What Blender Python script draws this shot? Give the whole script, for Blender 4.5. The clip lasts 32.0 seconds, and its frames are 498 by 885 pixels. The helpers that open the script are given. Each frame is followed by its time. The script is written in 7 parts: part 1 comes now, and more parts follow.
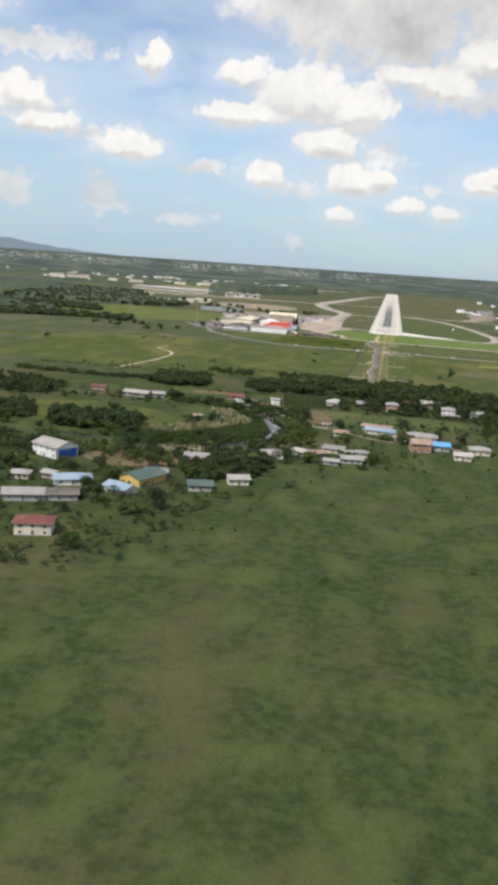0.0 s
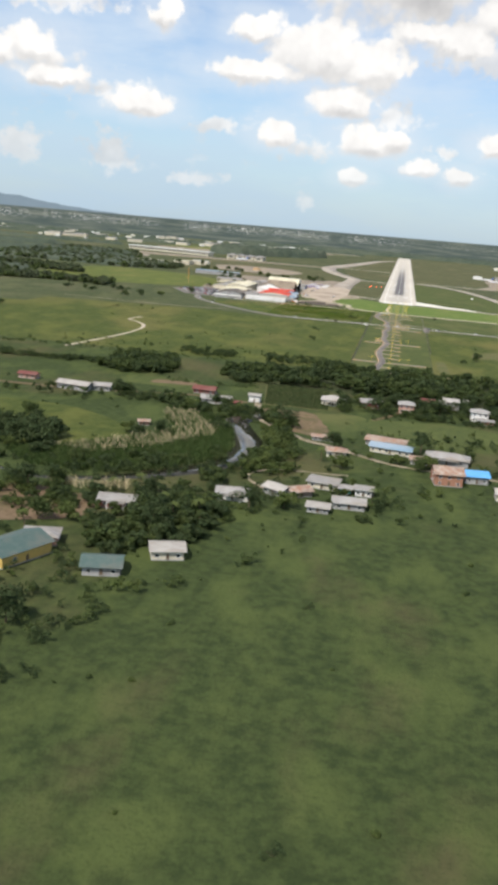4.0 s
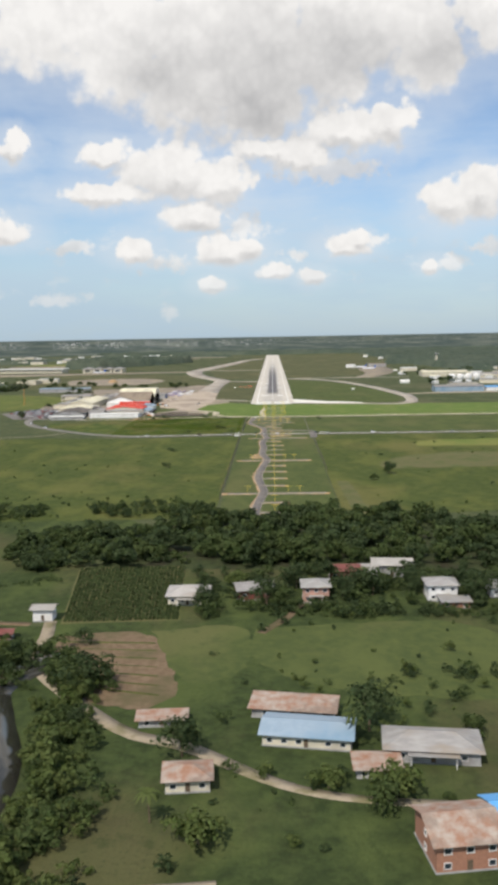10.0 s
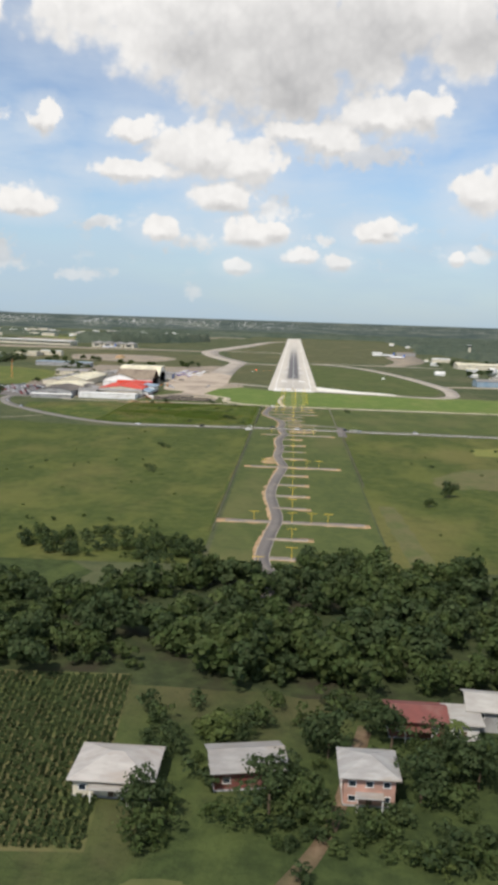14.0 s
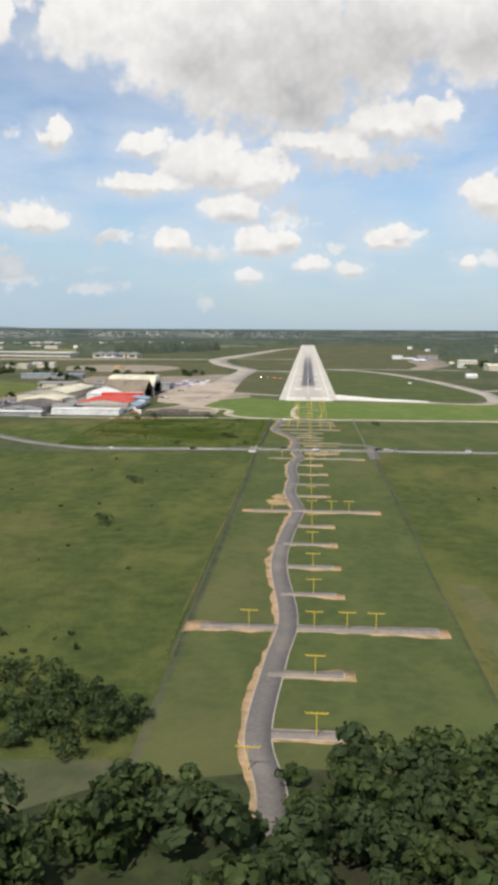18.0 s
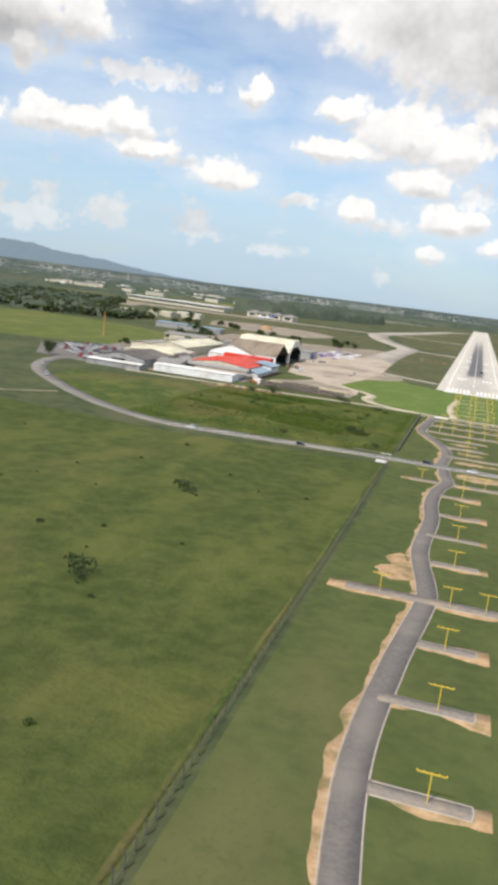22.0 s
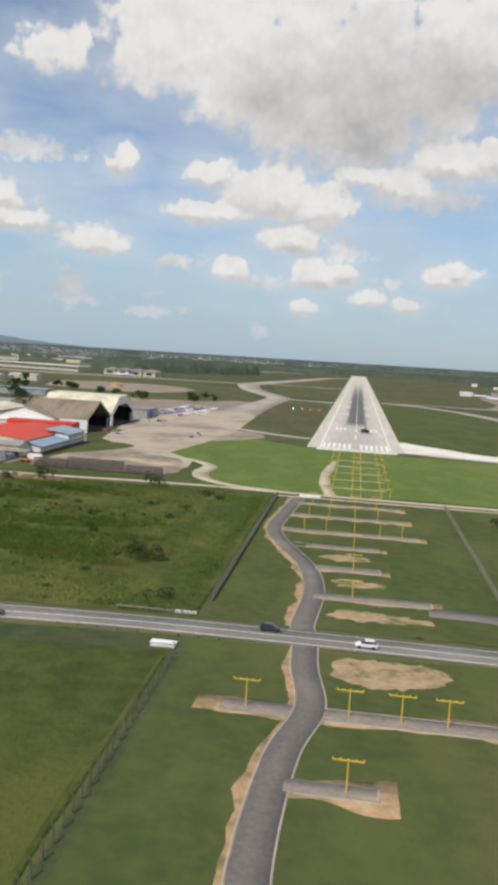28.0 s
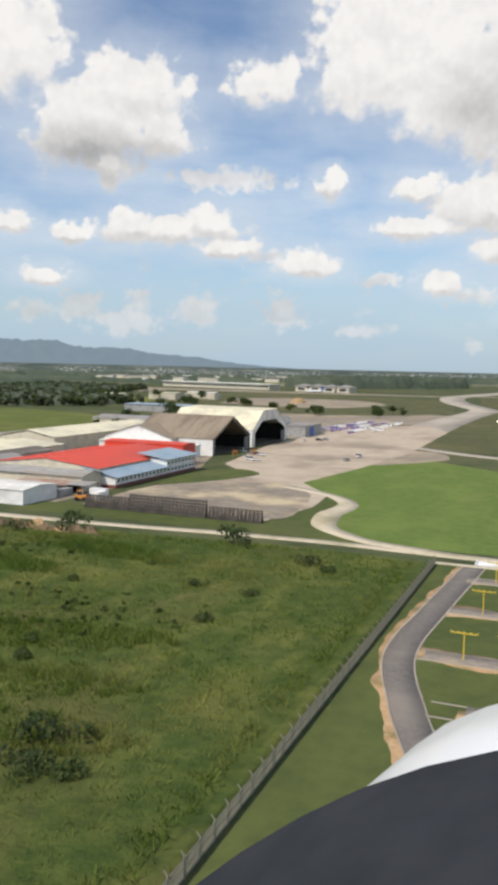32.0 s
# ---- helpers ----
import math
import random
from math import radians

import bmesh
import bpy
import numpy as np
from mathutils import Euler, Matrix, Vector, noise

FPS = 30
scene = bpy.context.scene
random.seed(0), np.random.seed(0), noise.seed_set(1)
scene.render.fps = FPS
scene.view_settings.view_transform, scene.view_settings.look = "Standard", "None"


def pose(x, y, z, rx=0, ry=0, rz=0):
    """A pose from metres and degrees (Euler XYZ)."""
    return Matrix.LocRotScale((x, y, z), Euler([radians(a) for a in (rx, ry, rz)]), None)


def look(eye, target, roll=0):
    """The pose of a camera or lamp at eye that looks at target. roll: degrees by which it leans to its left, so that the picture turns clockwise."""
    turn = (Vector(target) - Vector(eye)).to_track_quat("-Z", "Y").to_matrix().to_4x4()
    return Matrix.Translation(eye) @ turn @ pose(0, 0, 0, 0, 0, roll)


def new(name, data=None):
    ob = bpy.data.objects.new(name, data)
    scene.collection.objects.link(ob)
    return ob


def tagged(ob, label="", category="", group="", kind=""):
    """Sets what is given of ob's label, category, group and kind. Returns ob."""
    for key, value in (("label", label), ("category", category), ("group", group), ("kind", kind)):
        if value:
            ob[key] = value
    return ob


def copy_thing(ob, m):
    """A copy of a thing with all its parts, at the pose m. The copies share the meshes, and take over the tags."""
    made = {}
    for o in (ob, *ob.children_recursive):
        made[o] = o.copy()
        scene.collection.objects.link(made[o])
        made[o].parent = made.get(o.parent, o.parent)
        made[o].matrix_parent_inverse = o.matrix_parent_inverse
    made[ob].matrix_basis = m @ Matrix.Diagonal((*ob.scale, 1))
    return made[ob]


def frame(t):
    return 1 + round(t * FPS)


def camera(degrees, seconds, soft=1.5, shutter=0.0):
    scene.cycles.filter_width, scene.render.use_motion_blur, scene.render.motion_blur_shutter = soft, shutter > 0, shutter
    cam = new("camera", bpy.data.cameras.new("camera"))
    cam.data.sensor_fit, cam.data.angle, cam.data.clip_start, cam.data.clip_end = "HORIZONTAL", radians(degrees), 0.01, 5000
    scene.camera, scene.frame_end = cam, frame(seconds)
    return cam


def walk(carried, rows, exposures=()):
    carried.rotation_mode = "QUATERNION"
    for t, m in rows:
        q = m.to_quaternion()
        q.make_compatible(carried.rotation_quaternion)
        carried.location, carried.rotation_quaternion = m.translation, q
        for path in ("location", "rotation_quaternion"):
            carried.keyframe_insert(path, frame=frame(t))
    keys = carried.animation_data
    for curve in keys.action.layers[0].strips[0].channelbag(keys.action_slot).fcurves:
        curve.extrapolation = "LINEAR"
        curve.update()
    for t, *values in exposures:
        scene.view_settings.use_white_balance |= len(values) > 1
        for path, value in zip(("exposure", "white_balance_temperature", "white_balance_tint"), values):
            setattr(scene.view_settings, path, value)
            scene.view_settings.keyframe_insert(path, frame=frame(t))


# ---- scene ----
FOV = 32.97
cam = camera(FOV, 32.0, soft=4.5)
PATH = [  # seconds, x, y, z, yaw, pitch, lean
    (0.0, 7.13, -1558.48, 106.86, 8.90, -11.91, 3.94),
    (0.5, 6.46, -1538.83, 106.64, 9.86, -11.50, 3.75),
    (1.0, 5.81, -1519.18, 106.41, 10.72, -10.65, 1.88),
    (1.5, 5.19, -1499.53, 106.14, 11.85, -9.71, 2.77),
    (2.0, 4.61, -1479.88, 105.83, 12.97, -9.91, 2.62),
    (2.5, 4.08, -1460.23, 105.46, 12.74, -9.66, 3.11),
    (3.0, 3.64, -1440.58, 105.00, 10.44, -11.39, 3.21),
    (3.5, 3.28, -1420.93, 104.45, 9.30, -13.58, 4.91),
    (4.0, 3.02, -1401.34, 103.79, 9.22, -14.43, 4.77),
    (4.5, 2.88, -1381.88, 103.00, 9.28, -14.94, 4.68),
    (6.5, 2.87, -1305.04, 99.07, 10.38, -15.03, 3.05),
    (7.0, 2.86, -1286.04, 98.02, 8.93, -13.66, 0.28),
    (7.5, 2.78, -1267.10, 96.97, 5.42, -11.53, -1.50),
    (8.0, 2.60, -1248.21, 95.98, 4.87, -10.54, -1.61),
    (8.5, 2.31, -1229.37, 95.04, 4.52, -9.87, -2.20),
    (9.0, 1.93, -1210.57, 94.14, 3.73, -10.09, -0.99),
    (9.5, 1.47, -1191.81, 93.27, 3.19, -9.05, -1.54),
    (10.0, 0.98, -1173.10, 92.40, 1.71, -7.12, -1.04),
    (10.5, 0.47, -1154.43, 91.52, 2.54, -6.98, 0.90),
    (11.0, -0.01, -1135.80, 90.59, 1.74, -7.95, 1.55),
    (11.5, -0.45, -1117.22, 89.60, 1.09, -7.67, 2.38),
    (12.0, -0.80, -1098.68, 88.53, 0.21, -8.54, 1.59),
    (12.5, -1.06, -1080.18, 87.37, 0.57, -8.89, 1.52),
    (13.0, -1.23, -1061.72, 86.12, 1.35, -8.59, 1.00),
    (13.5, -1.32, -1043.31, 84.79, 2.41, -8.37, 1.29),
    (15.5, -1.34, -969.95, 79.17, 2.48, -8.11, 3.00),
    (16.0, -1.35, -951.67, 77.76, 2.73, -8.25, 2.65),
    (16.5, -1.38, -933.41, 76.39, 3.30, -8.29, 2.77),
    (17.0, -1.45, -915.17, 75.05, 3.49, -8.42, 2.65),
    (17.5, -1.54, -896.93, 73.76, 2.41, -8.42, 1.03),
    (18.0, -1.65, -878.71, 72.51, 3.91, -7.64, 0.32),
    (18.5, -1.78, -860.50, 71.32, 5.83, -8.21, 1.18),
    (19.0, -1.91, -842.29, 70.19, 7.00, -8.07, 0.13),
    (19.5, -2.05, -824.09, 69.12, 5.73, -9.74, 0.79),
    (20.0, -2.18, -805.89, 68.12, 3.86, -9.07, 4.18),
    (20.5, -2.31, -787.70, 67.18, 4.97, -8.41, 3.98),
    (21.0, -2.43, -769.54, 66.31, 8.25, -8.75, 4.78),
    (21.5, -2.52, -751.44, 65.48, 12.47, -10.07, 7.71),
    (22.0, -2.60, -733.46, 64.69, 14.19, -10.32, 7.23),
    (22.5, -2.65, -715.61, 63.92, 12.80, -11.64, 7.14),
    (23.0, -2.67, -697.93, 63.16, 10.57, -12.89, 7.05),
    (23.5, -2.66, -680.46, 62.39, 4.62, -8.95, 2.61),
    (24.0, -2.62, -663.24, 61.61, 2.41, -8.19, 1.76),
    (24.5, -2.53, -646.28, 60.81, 3.01, -7.75, 1.96),
    (25.0, -2.41, -629.54, 59.98, 2.81, -7.06, 2.10),
    (25.5, -2.26, -612.97, 59.11, 2.90, -5.56, 1.06),
    (26.0, -2.08, -596.52, 58.20, 3.48, -4.18, 0.49),
    (26.5, -1.89, -580.13, 57.26, 8.36, -6.52, 4.37),
    (28.5, -1.10, -514.13, 53.02, 5.60, -5.55, 2.08),
    (29.0, -0.92, -497.33, 51.84, 4.06, -5.59, -0.89),
    (29.5, -0.75, -480.41, 50.61, 3.29, -7.27, -0.36),
    (30.0, -0.58, -463.40, 49.36, 5.89, -8.16, 1.29),
    (30.5, -0.41, -446.31, 48.08, 5.48, -6.84, 0.19),
    (31.0, -0.25, -429.17, 46.78, 21.80, -7.89, -1.61),
    (31.5, -0.09, -411.98, 45.46, 23.20, -6.41, -1.16),
    (32.0, 0.07, -394.78, 44.14, 21.60, -5.05, 1.33),
]

EXPOSURES = [(0, 0.04, 6600, 11.5), (1, 0.15, 6600, 11.5), (8, 0.15, 6600, 11.5), (10, -0.03, 6600, 11.5), (20, -0.03, 6600, 11.5), (21, 0.03, 6600, 11.5), (21.7, 0.15, 6600, 11.5), (22.5, 0.15, 6600, 11.5), (23.7, -0.06, 6600, 11.5), (29, -0.22, 6600, 11.5), (30, -0.02, 6600, 11.5), (32, -0.04, 6600, 11.5)]


def flown(x, y, z, yaw, pitch, lean):
    """The camera's pose: turned left by yaw, raised by pitch, leaning to its left by lean."""
    return pose(x, y, z, 90 + pitch, 0, yaw) @ pose(0, 0, 0, 0, 0, lean)


walk(cam, [(t, flown(*r)) for t, *r in PATH], exposures=EXPOSURES)

# ---------------------------------------------------------------- sky, sun
SUN_EL, SUN_AZ = radians(52), radians(205)   # azimuth clockwise from +Y: behind the flight, a little to its left


def nodes_of(owner):
    owner.use_nodes = True
    nt = owner.node_tree
    nt.nodes.clear()
    return nt


class Net:
    """Short forms for building node trees."""

    def __init__(self, nt):
        self.nt = nt

    def n(self, kind):
        return self.nt.nodes.new(kind)

    def plug(self, sock, v):
        if isinstance(v, bpy.types.NodeSocket):
            self.nt.links.new(v, sock)
        elif v is not None:
            sock.default_value = v

    def m(self, op, a, b=None, c=None, clamp=False):
        nd = self.n("ShaderNodeMath")
        nd.operation, nd.use_clamp = op, clamp
        for s, v in zip(nd.inputs, (a, b, c)):
            self.plug(s, v)
        return nd.outputs[0]

    def v(self, op, a, b=None):
        nd = self.n("ShaderNodeVectorMath")
        nd.operation = op
        self.plug(nd.inputs[0], a)
        if b is not None:
            self.plug(nd.inputs["Scale"] if op == "SCALE" else nd.inputs[1], b)
        return nd.outputs["Value"] if op in ("LENGTH", "DOT_PRODUCT") else nd.outputs[0]

    def noise(self, vec, scale, detail=4, rough=0.55, color=False):
        nd = self.n("ShaderNodeTexNoise")
        self.plug(nd.inputs["Vector"], vec)
        nd.inputs["Scale"].default_value = scale
        nd.inputs["Detail"].default_value = detail
        nd.inputs["Roughness"].default_value = rough
        return nd.outputs["Color"] if color else nd.outputs["Fac"]

    def span(self, val, lo, hi, a=0.0, b=1.0, smooth=True):
        nd = self.n("ShaderNodeMapRange")
        nd.interpolation_type = "SMOOTHSTEP" if smooth else "LINEAR"
        for k, q in zip(("Value", "From Min", "From Max", "To Min", "To Max"), (val, lo, hi, a, b)):
            self.plug(nd.inputs[k], q)
        return nd.outputs[0]

    def mix(self, fac, a, b, mode="MIX"):
        nd = self.n("ShaderNodeMix")
        nd.data_type, nd.blend_type = "RGBA", mode
        self.plug(nd.inputs[0], fac)
        for s, q in ((nd.inputs[6], a), (nd.inputs[7], b)):
            self.plug(s, (*q, 1.0) if isinstance(q, tuple) and len(q) == 3 else q)
        return nd.outputs[2]


def build_sky():
    world = bpy.data.worlds.new("sky")
    scene.world = world
    nt = nodes_of(world)
    g = Net(nt)
    coord = g.n("ShaderNodeTexCoord").outputs["Generated"]
    sky = g.n("ShaderNodeTexSky")
    sky.sky_type, sky.sun_disc, sky.sun_elevation, sky.sun_rotation = "NISHITA", False, SUN_EL, SUN_AZ
    sky.air_density, sky.dust_density, sky.ozone_density, sky.altitude = 1.0, 0.5, 3.0, 50
    blue = g.v("SCALE", sky.outputs[0], SKY)
    sep = g.n("ShaderNodeSeparateXYZ")
    g.plug(sep.inputs[0], coord)
    x, y, z = sep.outputs
    deg = 180 / math.pi
    az = g.m("MULTIPLY", g.m("ARCTAN2", x, y), deg)
    el = g.m("MULTIPLY", g.m("ARCSINE", z), deg)
    flat = g.n("ShaderNodeCombineXYZ")
    g.plug(flat.inputs[0], az)
    g.plug(flat.inputs[1], el)
    p = flat.outputs[0]
    coarse = g.noise(p, 0.22, 3, 0.5, color=True)
    fine = g.noise(p, 0.75, 3, 0.5, color=True)
    tiny = g.noise(p, 2.2, 4, 0.55, color=True)
    warp = g.v("ADD", g.v("SCALE", g.v("SUBTRACT", coarse, (0.5, 0.5, 0.5)), 1.6),
               g.v("SCALE", g.v("SUBTRACT", fine, (0.5, 0.5, 0.5)), 1.9))
    warp = g.v("ADD", warp, g.v("SCALE", g.v("SUBTRACT", tiny, (0.5, 0.5, 0.5)), 0.6))
    low = g.m("MAXIMUM", g.m("MINIMUM", g.m("DIVIDE", el, 11.0), 1.0), 0.28)
    q = g.v("ADD", p, g.v("SCALE", g.v("MULTIPLY", warp, (1.0, 0.7, 0.0)), low))

    def field(clouds, at):
        best = None
        for a, e, w, hu, hd in clouds:
            hu, hd = hu * 1.2, hd * 1.15
            o = g.v("SUBTRACT", at, (a, e, 0))
            d = g.v("LENGTH", g.v("MAXIMUM", g.v("MULTIPLY", o, (1 / w, 1 / hu, 0)), g.v("MULTIPLY", o, (-1 / w, -1 / hd, 0))))
            best = d if best is None else g.m("SMOOTH_MIN", best, d, 0.35)
        return g.m("SUBTRACT", 1.0, best)

    # cumulus: azimuth, elevation, half width, rise over and drop under that height, in degrees
    high = [(-14.4, 19.2, 4.2, 4.9, 2.6), (-9.7, 18.0, 4.2, 6.6, 3.0), (-5.0, 16.6, 3.6, 8.3, 3.9), (-0.6, 16.6, 4.3, 8.3, 4.1), (3.9, 17.7, 3.4, 6.6, 3.4), (10.2, 17.4, 2.4, 3.3, 2.4), (6.8, 19.7, 4.9, 3.9, 3.2), (15.5, 19.0, 4.5, 4.0, 2.2)]
    middle = [(-6.4, 10.6, 4.0, 2.0, 1.5), (-10.6, 9.4, 3.3, 0.7, 0.7), (-10.8, 11.7, 1.6, 1.1, 0.6), (-3.3, 9.8, 2.3, 1.9, 1.1), (4.8, 13.2, 2.9, 1.4, 1.3), (7.8, 13.5, 1.6, 1.2, 1.5), (1.8, 11.6, 2.3, 1.2, 0.8), (-0.4, 12.1, 2.1, 0.8, 0.9)]
    small = [(-5.0, 7.8, 2.3, 1.1, 0.8), (-3.1, 5.5, 2.6, 1.1, 0.8), (-1.6, 5.9, 1.3, 0.8, 0.8), (-8.9, 5.6, 1.6, 0.9, 0.6), (-18.0, 6.7, 2.4, 1.1, 0.6), (-3.9, 3.5, 1.2, 0.5, 0.45), (0.2, 4.3, 1.4, 0.5, 0.4), (2.8, 3.9, 1.1, 0.6, 0.5),
             (4.9, 5.7, 1.7, 0.8, 0.55), (5.6, 6.2, 0.9, 0.6, 0.5), (10.5, 4.4, 0.8, 0.5, 0.45), (-16.6, 12.2, 1.15, 0.8, 0.8), (11.6, 8.4, 2.0, 1.2, 1.4), (13.4, 8.8, 2.0, 1.4, 1.4)]
    left = [(-32.5, 15.0, 4.4, 2.6, 2.4), (-28.0, 14.9, 2.3, 1.7, 1.2), (-31.2, 13.1, 1.2, 1.0, 1.5), (-30.3, 17.6, 4.6, 1.9, 1.3), (-33.6, 8.4, 2.1, 0.8, 0.5), (-29.9, 9.1, 2.2, 1.0, 1.1), (-24.4, 9.6, 2.4, 0.9, 1.2), (-22.8, 8.0, 2.9, 0.6, 0.6),
            (-27.2, 8.9, 2.0, 0.8, 0.8), (-35.2, 5.6, 1.7, 0.7, 0.5), (-21.0, 18.2, 2.6, 1.2, 1.1), (-38.5, 19.5, 5, 4, 2.8), (-37.5, 9.0, 1.8, 0.8, 0.6)]
    # thin, half-dissolved cloud: the same, lower in opacity
    faint = [(-13.2, 6.0, 1.5, 0.5, 0.5), (-2.0, 7.2, 1.9, 1.1, 1.3), (-7.5, 5.1, 1.8, 0.5, 0.8), (6.8, 6.2, 1.4, 0.4, 0.4), (1.7, 5.4, 1.1, 0.4, 0.4), (11.7, 4.5, 1.1, 0.4, 0.4), (-6.9, 1.8, 0.9, 0.4, 0.4), (-14.3, 2.6, 1.8, 0.3, 0.3),
             (3.9, 10.9, 4.2, 0.7, 1.0), (-23.6, 12.2, 4.6, 0.8, 0.6), (-20.6, 7.5, 2.1, 0.5, 0.6), (-29.2, 3.3, 1.7, 1.3, 1.2), (-25.3, 3.6, 1.5, 1.6, 1.2), (-19.6, 3.6, 1.7, 1.3, 1.0), (-33.2, 3.6, 1.9, 1.1, 0.7),
             (-30.5, 2.9, 3.2, 0.9, 0.9), (-13.8, 2.7, 1.5, 0.4, 0.4), (-36.6, 3.4, 1.6, 0.9, 0.6), (14.5, 5.6, 1.8, 0.6, 0.5)]

    def cover(at):
        best = field(high, at)
        for grp in (middle, small, left):
            best = g.m("MAXIMUM", best, field(grp, at))
        return best

    def bubbles(scale):
        vo = g.n("ShaderNodeTexVoronoi")
        vo.feature = "SMOOTH_F1"
        g.plug(vo.inputs["Vector"], g.v("ADD", p, g.v("SCALE", warp, 0.2)))
        vo.inputs["Scale"].default_value, vo.inputs["Smoothness"].default_value = scale, 0.25
        return g.m("SUBTRACT", 0.42, vo.outputs["Distance"])

    ripple = g.m("MULTIPLY", g.m("SUBTRACT", g.noise(p, 0.7, 4, 0.48), 0.5), 1.25)
    ripple = g.m("ADD", ripple, g.m("ADD", g.m("MULTIPLY", bubbles(0.75), 0.6), g.m("MULTIPLY", bubbles(1.9), 0.2)))
    f0 = cover(q)
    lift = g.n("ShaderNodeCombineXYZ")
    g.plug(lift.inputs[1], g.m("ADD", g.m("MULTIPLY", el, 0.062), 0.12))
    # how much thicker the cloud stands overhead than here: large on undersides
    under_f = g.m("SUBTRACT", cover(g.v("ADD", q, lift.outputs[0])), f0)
    f = g.m("ADD", f0, g.m("MULTIPLY", ripple, g.span(f0, 0.2, 0.7, 1.0, 0.2)))
    # elsewhere: broken cumulus at random
    away = g.span(g.m("ABSOLUTE", az), 42, 52)
    up = g.span(el, 27, 34)
    rest = g.m("SUBTRACT", g.noise(coord, 4.5, 7, 0.6), 0.5)
    f = g.m("MAXIMUM", f, g.m("ADD", g.m("MULTIPLY", rest, 3.0), g.m("SUBTRACT", g.m("MAXIMUM", away, up), 1.1)))
    low_side = g.span(under_f, -0.1, 0.3)
    mask = g.m("ADD", g.m("MULTIPLY", g.span(f, -0.12, 0.24), g.m("SUBTRACT", 1.0, low_side)), g.m("MULTIPLY", g.span(g.m("ADD", f0, g.m("MULTIPLY", ripple, 0.6)), -0.22, 0.32), low_side))
    thin_f = g.m("ADD", g.m("ADD", field(faint, q), g.m("MULTIPLY", ripple, 1.3)), g.m("MULTIPLY", g.m("SUBTRACT", g.noise(p, 1.5, 5, 0.58), 0.5), 1.9))
    mask = g.m("MAXIMUM", mask, g.m("MULTIPLY", g.span(thin_f, -0.2, 0.6), 0.8))
    # broken scraps of low cloud towards the horizon
    scraps = g.m("MULTIPLY", g.span(g.noise(g.v("MULTIPLY", p, (0.8, 1.5, 1.0)), 0.75, 6, 0.58), 0.55, 0.70), g.m("MULTIPLY", g.span(el, 1.5, 4.0), g.span(el, 12.0, 6.5)))
    mask = g.m("MAXIMUM", mask, g.m("MULTIPLY", scraps, 0.22))
    halo = g.m("MULTIPLY", g.span(f0, -1.2, 0.2), 0.42)
    veil = g.m("MULTIPLY", g.span(g.noise(g.v("MULTIPLY", p, (0.25, 1.0, 1.0)), 0.22, 5, 0.6), 0.34, 0.68), g.span(el, 9.0, 18.0, 0.75, 0.28))

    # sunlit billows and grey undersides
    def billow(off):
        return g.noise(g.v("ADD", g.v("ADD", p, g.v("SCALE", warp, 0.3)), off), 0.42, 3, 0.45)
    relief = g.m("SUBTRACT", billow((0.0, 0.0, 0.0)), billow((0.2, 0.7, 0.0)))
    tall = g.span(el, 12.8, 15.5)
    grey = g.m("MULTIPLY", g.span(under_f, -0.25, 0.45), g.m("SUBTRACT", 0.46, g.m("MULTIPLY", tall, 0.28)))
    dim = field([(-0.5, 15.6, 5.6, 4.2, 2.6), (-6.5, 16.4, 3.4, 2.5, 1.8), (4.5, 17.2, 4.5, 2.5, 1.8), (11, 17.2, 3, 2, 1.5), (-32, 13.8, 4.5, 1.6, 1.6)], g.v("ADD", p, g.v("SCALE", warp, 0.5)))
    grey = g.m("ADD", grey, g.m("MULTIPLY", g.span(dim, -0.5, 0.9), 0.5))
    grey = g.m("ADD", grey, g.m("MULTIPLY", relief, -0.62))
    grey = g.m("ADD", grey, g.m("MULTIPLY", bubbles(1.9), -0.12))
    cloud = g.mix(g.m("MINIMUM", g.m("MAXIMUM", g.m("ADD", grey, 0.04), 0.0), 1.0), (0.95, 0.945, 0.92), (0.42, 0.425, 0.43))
    col = g.mix(veil, blue, (0.62, 0.74, 0.86))
    haze = g.span(el, -1.0, 12.0, 0.75, 0.0)
    col = g.mix(haze, col, (0.37, 0.53, 0.67))
    col = g.mix(g.m("MULTIPLY", halo, g.span(el, 1.0, 6.0, 0.3, 1.0)), col, (0.72, 0.78, 0.84))
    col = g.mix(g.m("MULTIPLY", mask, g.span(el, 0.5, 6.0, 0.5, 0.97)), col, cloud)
    # far hills beyond the plain, and the plain itself below the horizon, haze painted into both
    line = g.n("ShaderNodeCombineXYZ")
    g.plug(line.inputs[0], az)
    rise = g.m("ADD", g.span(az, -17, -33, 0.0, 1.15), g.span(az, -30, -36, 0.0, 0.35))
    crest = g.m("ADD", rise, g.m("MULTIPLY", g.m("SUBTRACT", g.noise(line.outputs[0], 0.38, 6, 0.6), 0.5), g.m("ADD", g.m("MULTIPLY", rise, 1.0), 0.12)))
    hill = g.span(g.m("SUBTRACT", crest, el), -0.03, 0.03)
    hazy_hill = g.mix(g.noise(p, 1.5, 4), (0.20, 0.275, 0.335), (0.25, 0.325, 0.38))
    col = g.mix(hill, col, hazy_hill)
    streak = g.v("MULTIPLY", p, (0.4, 7.0, 0.0))
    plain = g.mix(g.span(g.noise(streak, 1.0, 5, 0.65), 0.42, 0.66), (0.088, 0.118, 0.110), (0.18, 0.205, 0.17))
    town = g.m("MULTIPLY", g.span(g.noise(g.v("MULTIPLY", p, (3.2, 34.0, 0.0)), 1.0, 3, 0.6), 0.54, 0.62), g.span(g.noise(line.outputs[0], 0.35, 2), 0.38, 0.55))
